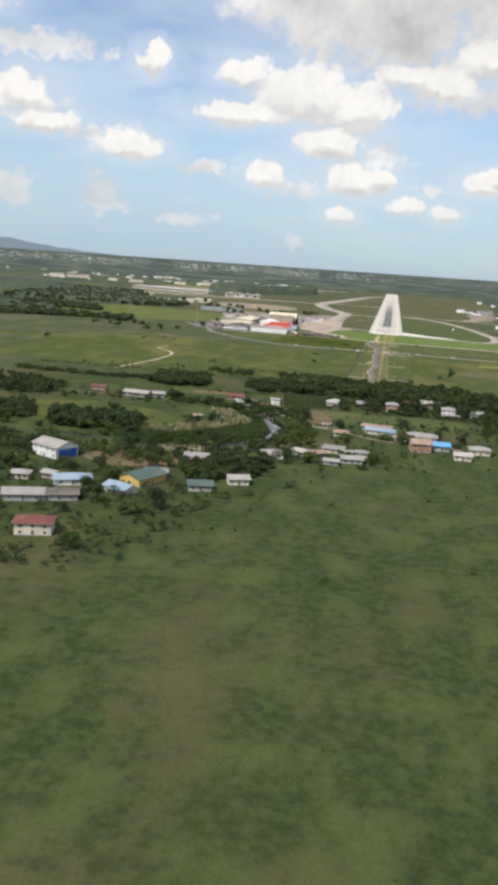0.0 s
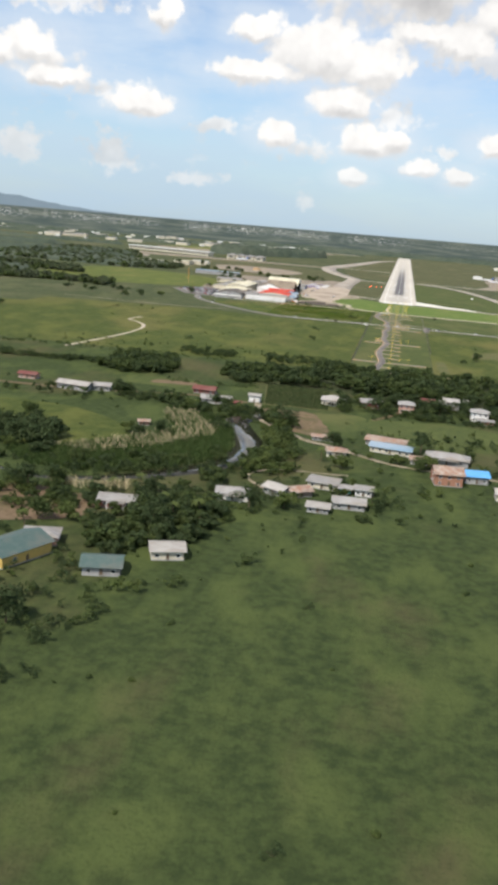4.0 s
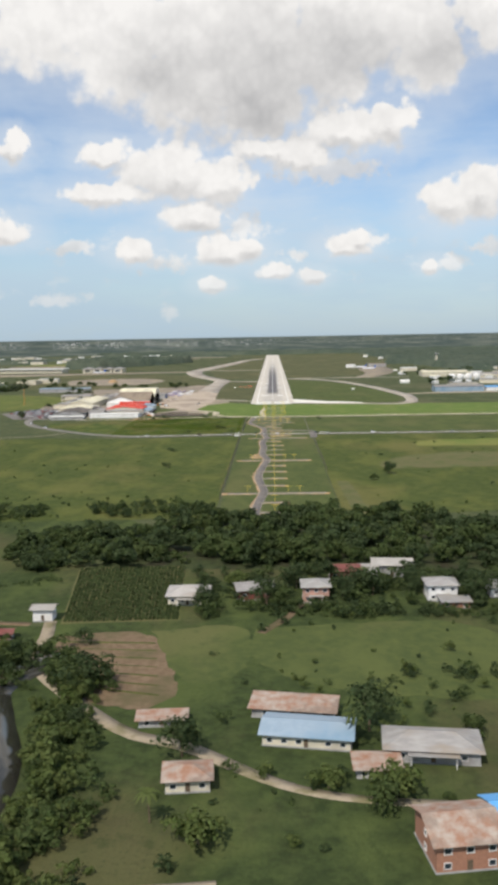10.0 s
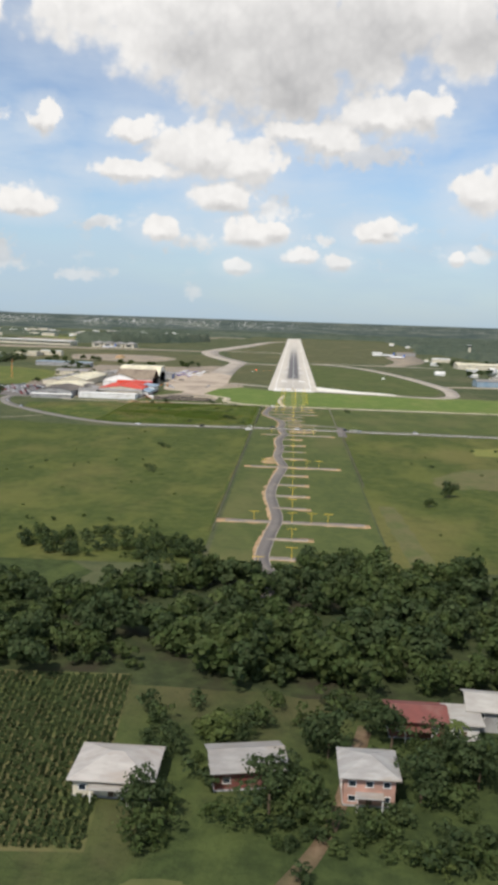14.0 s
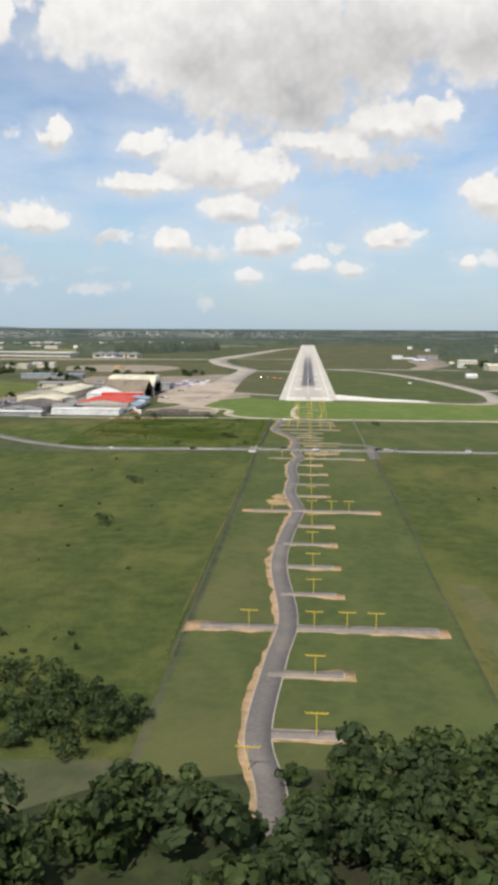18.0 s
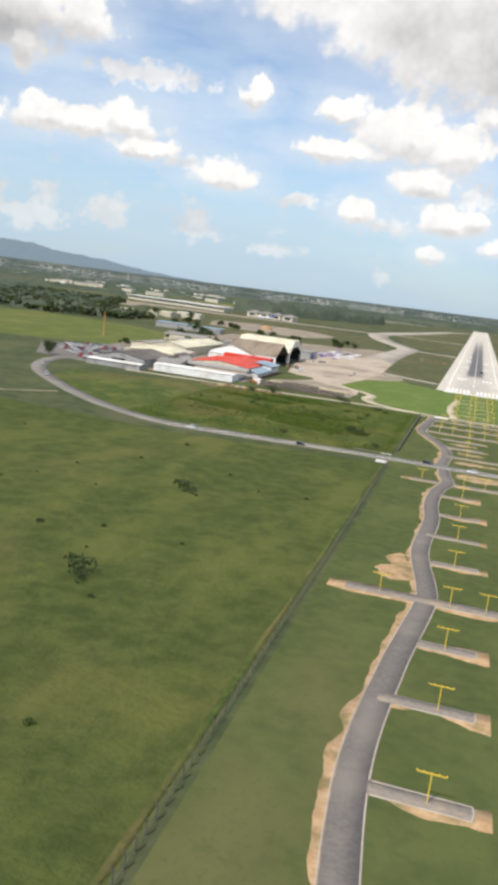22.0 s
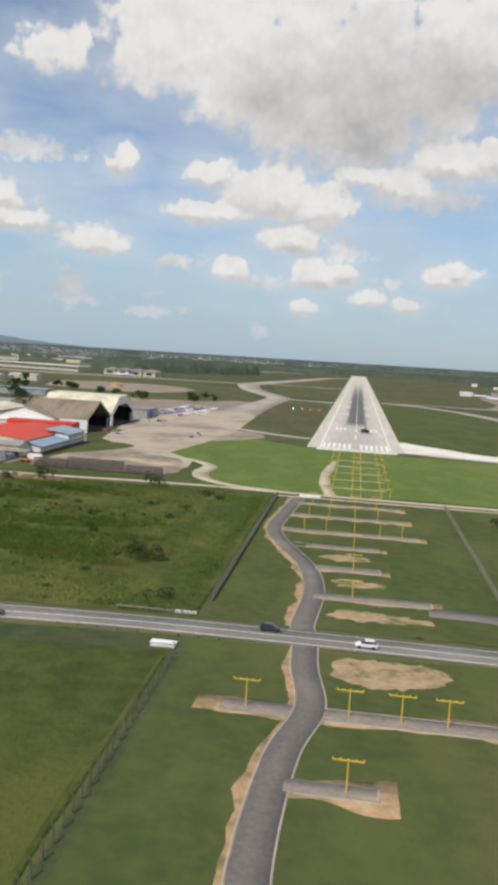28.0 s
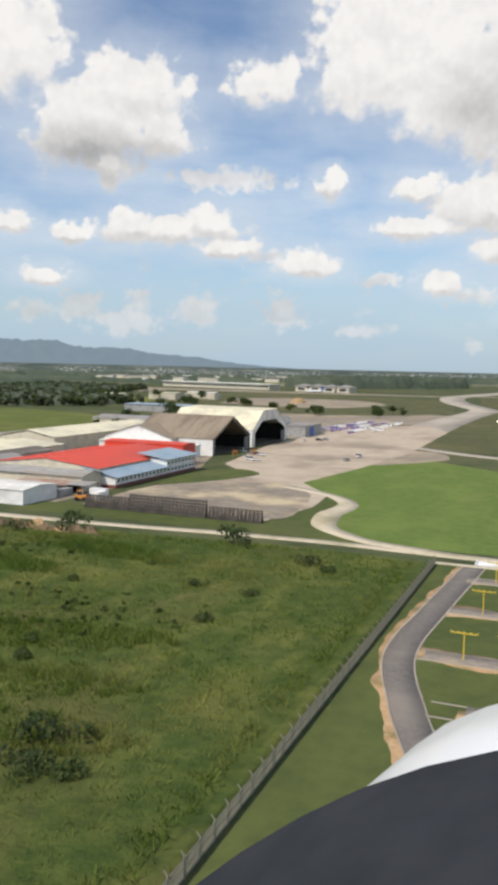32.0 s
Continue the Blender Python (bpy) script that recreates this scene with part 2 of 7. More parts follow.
    plain = g.mix(g.m("MULTIPLY", town, g.m("MULTIPLY", g.span(az, 4.0, -6.0, 0.15, 1.0), g.m("MULTIPLY", g.span(el, -0.75, -0.35), g.span(el, -0.08, -0.2, 0.2, 1.0)))), plain, (0.80, 0.81, 0.79))
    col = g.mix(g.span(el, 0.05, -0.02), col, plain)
    bg = g.n("ShaderNodeBackground")
    g.plug(bg.inputs[0], col)
    out = g.n("ShaderNodeOutputWorld")
    nt.links.new(bg.outputs[0], out.inputs[0])


SKY = 0.135
build_sky()
sun = new("sun", bpy.data.lights.new("sun", "SUN"))
sun.data.energy, sun.data.angle, sun.data.color = 3.9, radians(0.6), (1.0, 0.95, 0.87)
to_sun = Vector((math.sin(SUN_AZ) * math.cos(SUN_EL), math.cos(SUN_AZ) * math.cos(SUN_EL), math.sin(SUN_EL)))
sun.matrix_world = look(to_sun * 100, (0, 0, 0))


# ---------------------------------------------------------------- materials
def surface(name, c1, c2, scale, rough=0.9, c3=None, patch=0.02, bump=0.0, bscale=None, metal=0.0, stretch=None, spec=0.3, random_tint=0.0, island=False, thin=0.0):
    """A procedural surface: c1..c2 by grain of `scale` per metre, c3 in larger patches."""
    mt = bpy.data.materials.new(name)
    nt = nodes_of(mt)
    g = Net(nt)
    co = g.n("ShaderNodeTexCoord").outputs["Object"]
    if stretch:
        co = g.v("MULTIPLY", co, stretch)
    grain = g.noise(co, scale, 5, 0.62)
    col = g.mix(g.span(grain, 0.32, 0.68), c1, c2)
    if c3:
        big = g.noise(co, patch, 5, 0.6)
        col = g.mix(g.span(big, 0.46, 0.66), col, c3)
        col = g.mix(g.m("MULTIPLY", g.span(g.noise(co, patch * 6, 4, 0.6), 0.52, 0.7), 0.45), col, g.mix(0.5, c2, c3))
    if random_tint:
        rnd = g.n("ShaderNodeNewGeometry").outputs["Random Per Island"] if island else g.n("ShaderNodeObjectInfo").outputs["Random"]
        hsv = g.n("ShaderNodeHueSaturation")
        g.plug(hsv.inputs["Value"], g.span(rnd, 0, 1, 1 - random_tint, 1 + random_tint, smooth=False))
        g.plug(hsv.inputs["Hue"], g.span(g.m("FRACT", g.m("MULTIPLY", rnd, 7.31)), 0, 1, 0.5 - random_tint * 0.05, 0.5 + random_tint * 0.04, smooth=False))
        g.plug(hsv.inputs["Color"], col)
        col = hsv.outputs[0]
    b = g.n("ShaderNodeBsdfPrincipled")
    g.plug(b.inputs["Base Color"], col)
    b.inputs["Roughness"].default_value = rough
    b.inputs["Metallic"].default_value = metal
    b.inputs["Specular IOR Level"].default_value = spec
    if bump:
        bp = g.n("ShaderNodeBump")
        bp.inputs["Strength"].default_value = min(1.0, bump)
        bp.inputs["Distance"].default_value = bump
        g.plug(bp.inputs["Height"], g.noise(co, bscale or scale, 6, 0.65))
        nt.links.new(bp.outputs[0], b.inputs["Normal"])
    out = g.n("ShaderNodeOutputMaterial")
    last = b.outputs[0]
    if thin:   # light through leaves
        tr = g.n("ShaderNodeBsdfTranslucent")
        g.plug(tr.inputs["Color"], col)
        mx = g.n("ShaderNodeMixShader")
        mx.inputs[0].default_value = thin
        nt.links.new(last, mx.inputs[1])
        nt.links.new(tr.outputs[0], mx.inputs[2])
        last = mx.outputs[0]
    nt.links.new(last, out.inputs[0])
    return mt


M = {}


def S(name, *a, **k):
    M[name] = surface(name, *a, **k)


def meadow(name, dark, mid, light, dry, size=1.0, bump=0.6):
    """Rough grassland: tufts, damp dark hollows, lighter swathes and dry patches, each at its own scale."""
    mt = bpy.data.materials.new(name)
    nt = nodes_of(mt)
    g = Net(nt)
    co = g.n("ShaderNodeTexCoord").outputs["Object"]
    skew = g.v("MULTIPLY", co, (1.0, 0.55, 1.0))
    col = g.mix(g.span(g.noise(co, 0.22 / size, 6, 0.68), 0.34, 0.66), dark, mid)
    col = g.mix(g.m("MULTIPLY", g.span(g.noise(skew, 0.045 / size, 6, 0.62), 0.45, 0.64), 0.75), col, light)
    col = g.mix(g.m("MULTIPLY", g.span(g.noise(skew, 0.013 / size, 6, 0.6), 0.50, 0.66), 0.7), col, dry)
    col = g.mix(g.m("MULTIPLY", g.span(g.noise(g.v("ADD", co, (37.0, 11.0, 0.0)), 0.075 / size, 7, 0.66), 0.54, 0.68), 0.6), col, dark)
    col = g.mix(g.m("MULTIPLY", g.span(g.noise(co, 1.1, 4, 0.6), 0.52, 0.7), 0.45), col, dark)
    b = g.n("ShaderNodeBsdfPrincipled")
    g.plug(b.inputs["Base Color"], col)
    b.inputs["Roughness"].default_value = 0.95
    b.inputs["Specular IOR Level"].default_value = 0.08
    bp = g.n("ShaderNodeBump")
    bp.inputs["Strength"].default_value = min(1.0, bump)
    bp.inputs["Distance"].default_value = bump
    g.plug(bp.inputs["Height"], g.noise(co, 0.55, 7, 0.68))
    nt.links.new(bp.outputs[0], b.inputs["Normal"])
    nt.links.new(b.outputs[0], g.n("ShaderNodeOutputMaterial").inputs[0])
    M[name] = mt


# plain and village grass carry extra blue, painted in for haze
meadow("plain_grass", (0.050, 0.064, 0.029), (0.082, 0.097, 0.044), (0.106, 0.113, 0.052), (0.132, 0.120, 0.068), 1.6)
meadow("field_grass", (0.050, 0.068, 0.019), (0.084, 0.103, 0.028), (0.118, 0.127, 0.035), (0.157, 0.141, 0.049), 1.3, 0.8)
# darker grass, with the cloud shade over the village put into its colour
meadow("village_grass_shaded", (0.032, 0.046, 0.017), (0.060, 0.081, 0.027), (0.083, 0.106, 0.033), (0.100, 0.088, 0.042), 0.9, 0.7)
meadow("scrub_ground", (0.045, 0.070, 0.018), (0.087, 0.112, 0.028), (0.148, 0.152, 0.042), (0.144, 0.116, 0.048), 0.7, 0.8)
meadow("mown_grass", (0.061, 0.080, 0.028), (0.085, 0.103, 0.033), (0.100, 0.117, 0.038), (0.120, 0.118, 0.047), 0.8, 0.2)
meadow("light_field", (0.082, 0.104, 0.030), (0.115, 0.138, 0.036), (0.142, 0.156, 0.041), (0.165, 0.156, 0.051), 1.0, 0.4)
meadow("bright_grass", (0.092, 0.138, 0.034), (0.126, 0.176, 0.042), (0.150, 0.194, 0.050), (0.170, 0.186, 0.060), 0.7, 0.2)
meadow("dull_grass", (0.070, 0.076, 0.036), (0.098, 0.102, 0.046), (0.118, 0.116, 0.052), (0.150, 0.126, 0.064), 1.0, 0.2)
S("apron_stain", (0.19, 0.158, 0.122), (0.255, 0.212, 0.165), 0.15, c3=(0.47, 0.385, 0.245), patch=0.05, bump=0.05)
S("straw_grass", (0.20, 0.19, 0.055), (0.15, 0.17, 0.045), 0.3, c3=(0.12, 0.155, 0.035), patch=0.02, bump=0.3, spec=0.1)
S("soil", (0.145, 0.100, 0.060), (0.20, 0.142, 0.090), 0.5, c3=(0.105, 0.092, 0.046), patch=0.05, bump=0.3, spec=0.1)
S("sand", (0.36, 0.225, 0.115), (0.47, 0.325, 0.19), 0.5, c3=(0.20, 0.16, 0.075), patch=0.16, bump=0.3, spec=0.1)
S("spur_paving", (0.20, 0.17, 0.145), (0.26, 0.225, 0.185), 0.9, c3=(0.31, 0.25, 0.18), patch=0.15, bump=0.05, bscale=5)
S("worn_sand", (0.33, 0.225, 0.125), (0.45, 0.33, 0.205), 0.45, c3=(0.12, 0.125, 0.045), patch=0.14, bump=0.3, spec=0.1)
S("pale_track", (0.46, 0.39, 0.28), (0.56, 0.49, 0.37), 0.5, c3=(0.33, 0.29, 0.18), patch=0.05, bump=0.1)
S("asphalt", (0.135, 0.120, 0.108), (0.17, 0.152, 0.135), 1.2, c3=(0.205, 0.18, 0.152), patch=0.05, bump=0.03, bscale=6)
S("road_asphalt", (0.160, 0.146, 0.126), (0.20, 0.184, 0.160), 0.9, c3=(0.24, 0.22, 0.188), patch=0.04, bump=0.03, bscale=6)
S("taxi_concrete", (0.36, 0.31, 0.25), (0.44, 0.385, 0.315), 0.25, c3=(0.26, 0.225, 0.18), patch=0.02, bump=0.03, bscale=4)
S("bright_concrete", (0.66, 0.63, 0.54), (0.78, 0.75, 0.66), 0.2, c3=(0.58, 0.55, 0.46), patch=0.03)
S("apron_concrete", (0.39, 0.315, 0.235), (0.48, 0.395, 0.30), 0.12, c3=(0.26, 0.21, 0.16), patch=0.02, bump=0.03, bscale=3)
S("apron_dirt", (0.20, 0.165, 0.125), (0.27, 0.225, 0.17), 0.15, c3=(0.36, 0.29, 0.195), patch=0.025, bump=0.05)
S("white_marking", (0.86, 0.85, 0.82), (0.70, 0.69, 0.66), 0.8, rough=0.7)
S("worn_marking", (0.60, 0.57, 0.51), (0.46, 0.43, 0.38), 0.8, rough=0.8)
S("white_paint", (0.82, 0.81, 0.78), (0.72, 0.71, 0.68), 0.5, rough=0.6, c3=(0.62, 0.60, 0.56), patch=0.15)
S("cream_paint", (0.66, 0.60, 0.46), (0.58, 0.53, 0.41), 0.6, rough=0.7, c3=(0.48, 0.44, 0.35), patch=0.2)
S("pink_paint", (0.52, 0.30, 0.23), (0.44, 0.25, 0.19), 0.7, rough=0.7, c3=(0.36, 0.22, 0.17), patch=0.25)
S("yellow_paint", (0.62, 0.43, 0.13), (0.54, 0.38, 0.12), 0.7, rough=0.7)
S("blue_paint", (0.02, 0.09, 0.42), (0.03, 0.11, 0.36), 0.5, rough=0.5)
S("grey_paint", (0.38, 0.38, 0.37), (0.30, 0.30, 0.29), 0.5, rough=0.7, c3=(0.24, 0.23, 0.22), patch=0.2)
S("brick_wall", (0.38, 0.19, 0.12), (0.30, 0.15, 0.10), 1.5, rough=0.85)
S("zinc_roof", (0.335, 0.32, 0.295), (0.245, 0.232, 0.215), 0.7, rough=0.55, c3=(0.27, 0.23, 0.18), patch=0.2, spec=0.35, random_tint=0.16, stretch=(0.35, 1.0, 1.0))
S("pale_sheet", (0.44, 0.415, 0.37), (0.34, 0.315, 0.28), 0.6, rough=0.5, c3=(0.34, 0.30, 0.25), patch=0.2, stretch=(0.35, 1.0, 1.0), random_tint=0.16)
# leaf litter, its colour deepened for the shade under the trees
S("shaded_wood_floor", (0.030, 0.040, 0.017), (0.055, 0.068, 0.027), 0.25, c3=(0.040, 0.036, 0.022), patch=0.05, bump=0.5, spec=0.1)
S("lane_dirt", (0.27, 0.225, 0.16), (0.35, 0.29, 0.21), 0.6, c3=(0.17, 0.15, 0.08), patch=0.1, bump=0.1, spec=0.1)
S("dry_grass", (0.105, 0.105, 0.044), (0.14, 0.125, 0.055), 0.3, c3=(0.085, 0.105, 0.034), patch=0.05, bump=0.3, spec=0.1)
S("white_roof", (0.80, 0.79, 0.74), (0.70, 0.69, 0.64), 0.4, rough=0.5, c3=(0.60, 0.57, 0.50), patch=0.1)
S("cream_roof", (0.76, 0.70, 0.50), (0.66, 0.61, 0.44), 0.3, rough=0.55, c3=(0.50, 0.46, 0.35), patch=0.06)
S("brown_roof", (0.24, 0.19, 0.135), (0.29, 0.235, 0.17), 0.3, rough=0.8, c3=(0.17, 0.13, 0.10), patch=0.05, stretch=(1.0, 0.35, 1.0))
S("red_roof", (0.66, 0.075, 0.035), (0.56, 0.065, 0.035), 0.25, rough=0.5, c3=(0.48, 0.07, 0.045), patch=0.04)
S("old_red_roof", (0.195, 0.065, 0.052), (0.155, 0.056, 0.047), 0.5, rough=0.7, c3=(0.20, 0.10, 0.08), patch=0.2)
S("rust_roof", (0.30, 0.155, 0.095), (0.41, 0.35, 0.29), 0.35, rough=0.8, c3=(0.23, 0.17, 0.13), patch=0.15)
S("blue_roof", (0.25, 0.33, 0.39), (0.31, 0.38, 0.44), 0.4, rough=0.5, c3=(0.20, 0.30, 0.38), patch=0.1)
S("bright_blue_roof", (0.10, 0.34, 0.66), (0.14, 0.38, 0.66), 0.5, rough=0.5)
S("green_roof", (0.068, 0.112, 0.10), (0.09, 0.13, 0.115), 0.5, rough=0.6, c3=(0.12, 0.135, 0.115), patch=0.12)
S("dark_roof", (0.10, 0.09, 0.08), (0.15, 0.13, 0.11), 0.3, rough=0.8, c3=(0.20, 0.17, 0.14), patch=0.06)
# near-black that stands for the shade inside halls and hangars
S("inner_shade", (0.02, 0.02, 0.022), (0.035, 0.035, 0.035), 0.5, rough=0.9)
S("glass_pane", (0.02, 0.03, 0.04), (0.03, 0.04, 0.05), 1.0, rough=0.12, spec=0.6)
S("bark", (0.10, 0.07, 0.045), (0.16, 0.12, 0.08), 3.0, bump=0.05)
# leaf colours hold some extra blue as painted haze
S("leaf_dark", (0.042, 0.064, 0.024), (0.068, 0.096, 0.037), 0.12, rough=0.7, spec=0.15, random_tint=0.28, island=True, thin=0.4)
S("leaf_mid", (0.054, 0.080, 0.024), (0.086, 0.116, 0.038), 0.12, rough=0.7, spec=0.15, random_tint=0.26, island=True, thin=0.4)
S("leaf_light", (0.075, 0.105, 0.027), (0.112, 0.140, 0.043), 0.15, rough=0.7, spec=0.15, random_tint=0.22, island=True, thin=0.35)
# distant foliage: both colours paled and greyed to paint in the haze
S("leaf_far_hazed", (0.066, 0.086, 0.046), (0.098, 0.116, 0.062), 0.1, rough=0.8, spec=0.1, random_tint=0.2, island=True, thin=0.35)
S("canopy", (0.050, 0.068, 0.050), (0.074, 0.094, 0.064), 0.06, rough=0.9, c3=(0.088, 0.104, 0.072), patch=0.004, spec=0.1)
S("grass_blade", (0.080, 0.132, 0.023), (0.132, 0.178, 0.034), 0.06, rough=0.8, c3=(0.200, 0.200, 0.052), patch=0.028, spec=0.1, random_tint=0.10, island=True, thin=0.4)
S("cane_blade", (0.050, 0.085, 0.024), (0.080, 0.115, 0.037), 0.3, rough=0.8, spec=0.1, random_tint=0.25, island=True, thin=0.35)
S("cane_tassel", (0.42, 0.35, 0.20), (0.52, 0.45, 0.28), 0.6, rough=0.9, spec=0.1, random_tint=0.25, island=True)
S("crop_leaf", (0.040, 0.058, 0.022), (0.064, 0.084, 0.032), 0.5, rough=0.8, spec=0.1, random_tint=0.3, island=True)
S("yellow_steel", (0.72, 0.50, 0.05), (0.62, 0.44, 0.06), 1.0, rough=0.5)
S("grey_steel", (0.26, 0.25, 0.24), (0.20, 0.19, 0.18), 0.8, rough=0.6, c3=(0.16, 0.14, 0.12), patch=0.3)
S("fence_concrete", (0.19, 0.185, 0.135), (0.25, 0.235, 0.18), 0.5, rough=0.9, c3=(0.17, 0.19, 0.10), patch=0.12)
S("weathered_post", (0.085, 0.082, 0.062), (0.12, 0.115, 0.09), 0.8, rough=0.9)
S("blast_steel", (0.085, 0.072, 0.062), (0.125, 0.105, 0.088), 0.8, rough=0.8, c3=(0.06, 0.052, 0.046), patch=0.3)
S("rubber", (0.015, 0.015, 0.016), (0.03, 0.03, 0.03), 2.0, rough=0.8)
S("car_white", (0.80, 0.80, 0.80), (0.74, 0.74, 0.74), 0.5, rough=0.25, spec=0.6)
S("car_dark", (0.025, 0.025, 0.03), (0.04, 0.04, 0.045), 0.5, rough=0.25, spec=0.6)
S("car_silver", (0.45, 0.46, 0.48), (0.40, 0.41, 0.43), 0.5, rough=0.3, metal=0.4)
S("car_red", (0.40, 0.03, 0.03), (0.36, 0.03, 0.03), 0.5, rough=0.25, spec=0.6)
S("orange_paint", (0.70, 0.28, 0.05), (0.60, 0.24, 0.05), 0.6, rough=0.6)
S("teal_paint", (0.06, 0.30, 0.26), (0.05, 0.26, 0.23), 0.6, rough=0.6)
def glowing(name, colour, strength):
    mt = bpy.data.materials.new(name)
    g = Net(nodes_of(mt))
    e = g.n("ShaderNodeEmission")
    e.inputs[0].default_value, e.inputs[1].default_value = (*colour, 1.0), strength
    mt.node_tree.links.new(e.outputs[0], g.n("ShaderNodeOutputMaterial").inputs[0])
    M[name] = mt


glowing("white_lens", (1.0, 0.97, 0.9), 12)
glowing("red_lens", (1.0, 0.10, 0.05), 9)
S("purple_paint", (0.12, 0.06, 0.32), (0.10, 0.05, 0.28), 0.6, rough=0.35)


def runway_surface():
    """Worn runway concrete, with the dark rubber that landing wheels leave along the middle."""
    mt = bpy.data.materials.new("runway_surface")
    nt = nodes_of(mt)
    g = Net(nt)
    co = g.n("ShaderNodeTexCoord").outputs["Object"]
    sep = g.n("ShaderNodeSeparateXYZ")
    g.plug(sep.inputs[0], co)
    x, y, _ = sep.outputs
    long = g.v("MULTIPLY", co, (1.0, 0.06, 1.0))
    col = g.mix(g.span(g.noise(long, 0.35, 5), 0.3, 0.7), (0.50, 0.45, 0.37), (0.62, 0.565, 0.465))
    lane = g.m("FLOOR", g.m("DIVIDE", y, 120.0))
    wn = g.n("ShaderNodeTexWhiteNoise")
    wn.noise_dimensions = "1D"
    g.plug(wn.inputs["W"], lane)
    col = g.mix(g.m("MULTIPLY", wn.outputs[0], 0.35), col, (0.44, 0.40, 0.34))
    fade = g.m("MULTIPLY", g.span(y, 185, 250), g.span(y, 1900, 700, 0.0, 1.0))
    side = g.m("ADD", g.m("ABSOLUTE", x), g.m("MULTIPLY", g.m("SUBTRACT", g.noise(long, 0.3, 4), 0.5), 6.0))
    core = g.m("MULTIPLY", g.span(side, 11.0, 6.5), fade)
    col = g.mix(g.m("MULTIPLY", core, 0.95), col, (0.065, 0.060, 0.060))
    col = g.mix(g.m("MULTIPLY", g.span(side, 20.0, 8.0), g.span(y, 2600, 100, 0.0, 0.28)), col, (0.20, 0.19, 0.18))
    b = g.n("ShaderNodeBsdfPrincipled")
    g.plug(b.inputs["Base Color"], col)
    b.inputs["Roughness"].default_value = 0.85
    out = g.n("ShaderNodeOutputMaterial")
    nt.links.new(b.outputs[0], out.inputs[0])
    M["runway_surface"] = mt


runway_surface()


def water_surface():
    mt = bpy.data.materials.new("river_water")
    nt = nodes_of(mt)
    g = Net(nt)
    co = g.n("ShaderNodeTexCoord").outputs["Object"]
    b = g.n("ShaderNodeBsdfPrincipled")
    g.plug(b.inputs["Base Color"], g.mix(g.noise(co, 0.15, 4), (0.035, 0.035, 0.028), (0.055, 0.052, 0.04)))
    b.inputs["Roughness"].default_value = 0.08
    bp = g.n("ShaderNodeBump")
    bp.inputs["Strength"].default_value = 0.25
    bp.inputs["Distance"].default_value = 0.05
    g.plug(bp.inputs["Height"], g.noise(co, 1.2, 4))
    nt.links.new(bp.outputs[0], b.inputs["Normal"])
    out = g.n("ShaderNodeOutputMaterial")
    nt.links.new(b.outputs[0], out.inputs[0])
    M["river_water"] = mt


water_surface()

# ---------------------------------------------------------------- mesh helpers
rng = np.random.default_rng(7)


def mesh_np(name, verts, faces, mat):
    """A mesh from arrays of corners and of three- or four-cornered faces."""
    verts, faces = np.asarray(verts, float), np.asarray(faces, int)
    me = bpy.data.meshes.new(name)
    k = faces.shape[1]
    me.vertices.add(len(verts))
    me.vertices.foreach_set("co", verts.ravel())
    me.loops.add(faces.size)
    me.loops.foreach_set("vertex_index", faces.ravel())
    me.polygons.add(len(faces))
    me.polygons.foreach_set("loop_start", np.arange(0, faces.size, k))
    me.polygons.foreach_set("loop_total", np.full(len(faces), k))
    me.update(calc_edges=True)
    if mat:
        me.materials.append(M[mat])
    return me


def mesh_py(name, verts, faces, mat):
    me = bpy.data.meshes.new(name)
    me.from_pydata([tuple(v) for v in verts], [], faces)
    me.update()
    if mat:
        me.materials.append(M[mat])
    return me


def under(ob, parent, label=""):
    ob.parent = parent
    if label:
        ob["label"] = label
    return ob


def thing(name, m, label, category, group="", kind=""):
    """An empty at a thing's base, whose parts are its children."""
    ob = new(name)
    ob.matrix_basis = m
    ob.empty_display_size = 0.5
    return tagged(ob, label, category, group, kind)


def lump(name, parts, mat, parent=None, label="", bevel=0.0):
    """One mesh out of boxes (cx, cy, cz, sx, sy, sz[, turn]) and prisms given as ('prism', outline, y0, y1)."""
    bm = bmesh.new()
    for q in parts:
        if q[0] == "prism":
            _, outline, y0, y1 = q
            a = [bm.verts.new((x, y0, z)) for x, z in outline]
            b = [bm.verts.new((x, y1, z)) for x, z in outline]
            n = len(outline)
            bm.faces.new(a)
            bm.faces.new(b[::-1])
            for i in range(n):
                bm.faces.new((a[i], b[i], b[(i + 1) % n], a[(i + 1) % n])[::-1])
        else:
            cx, cy, cz, sx, sy, sz = q[:6]
            mt = Matrix.Translation((cx, cy, cz)) @ Matrix.Rotation(radians(q[6]) if len(q) > 6 else 0, 4, "Z") @ Matrix.Diagonal((sx, sy, sz, 1))
            bmesh.ops.create_cube(bm, size=1.0, matrix=mt)
    bmesh.ops.recalc_face_normals(bm, faces=bm.faces)
    if bevel:
        bmesh.ops.bevel(bm, geom=bm.edges[:], offset=bevel, segments=1, affect="EDGES")
    me = bpy.data.meshes.new(name)
    bm.to_mesh(me)
    bm.free()
    me.materials.append(M[mat])
    ob = new(name, me)
    if parent is not None:
        under(ob, parent, label)
    return ob


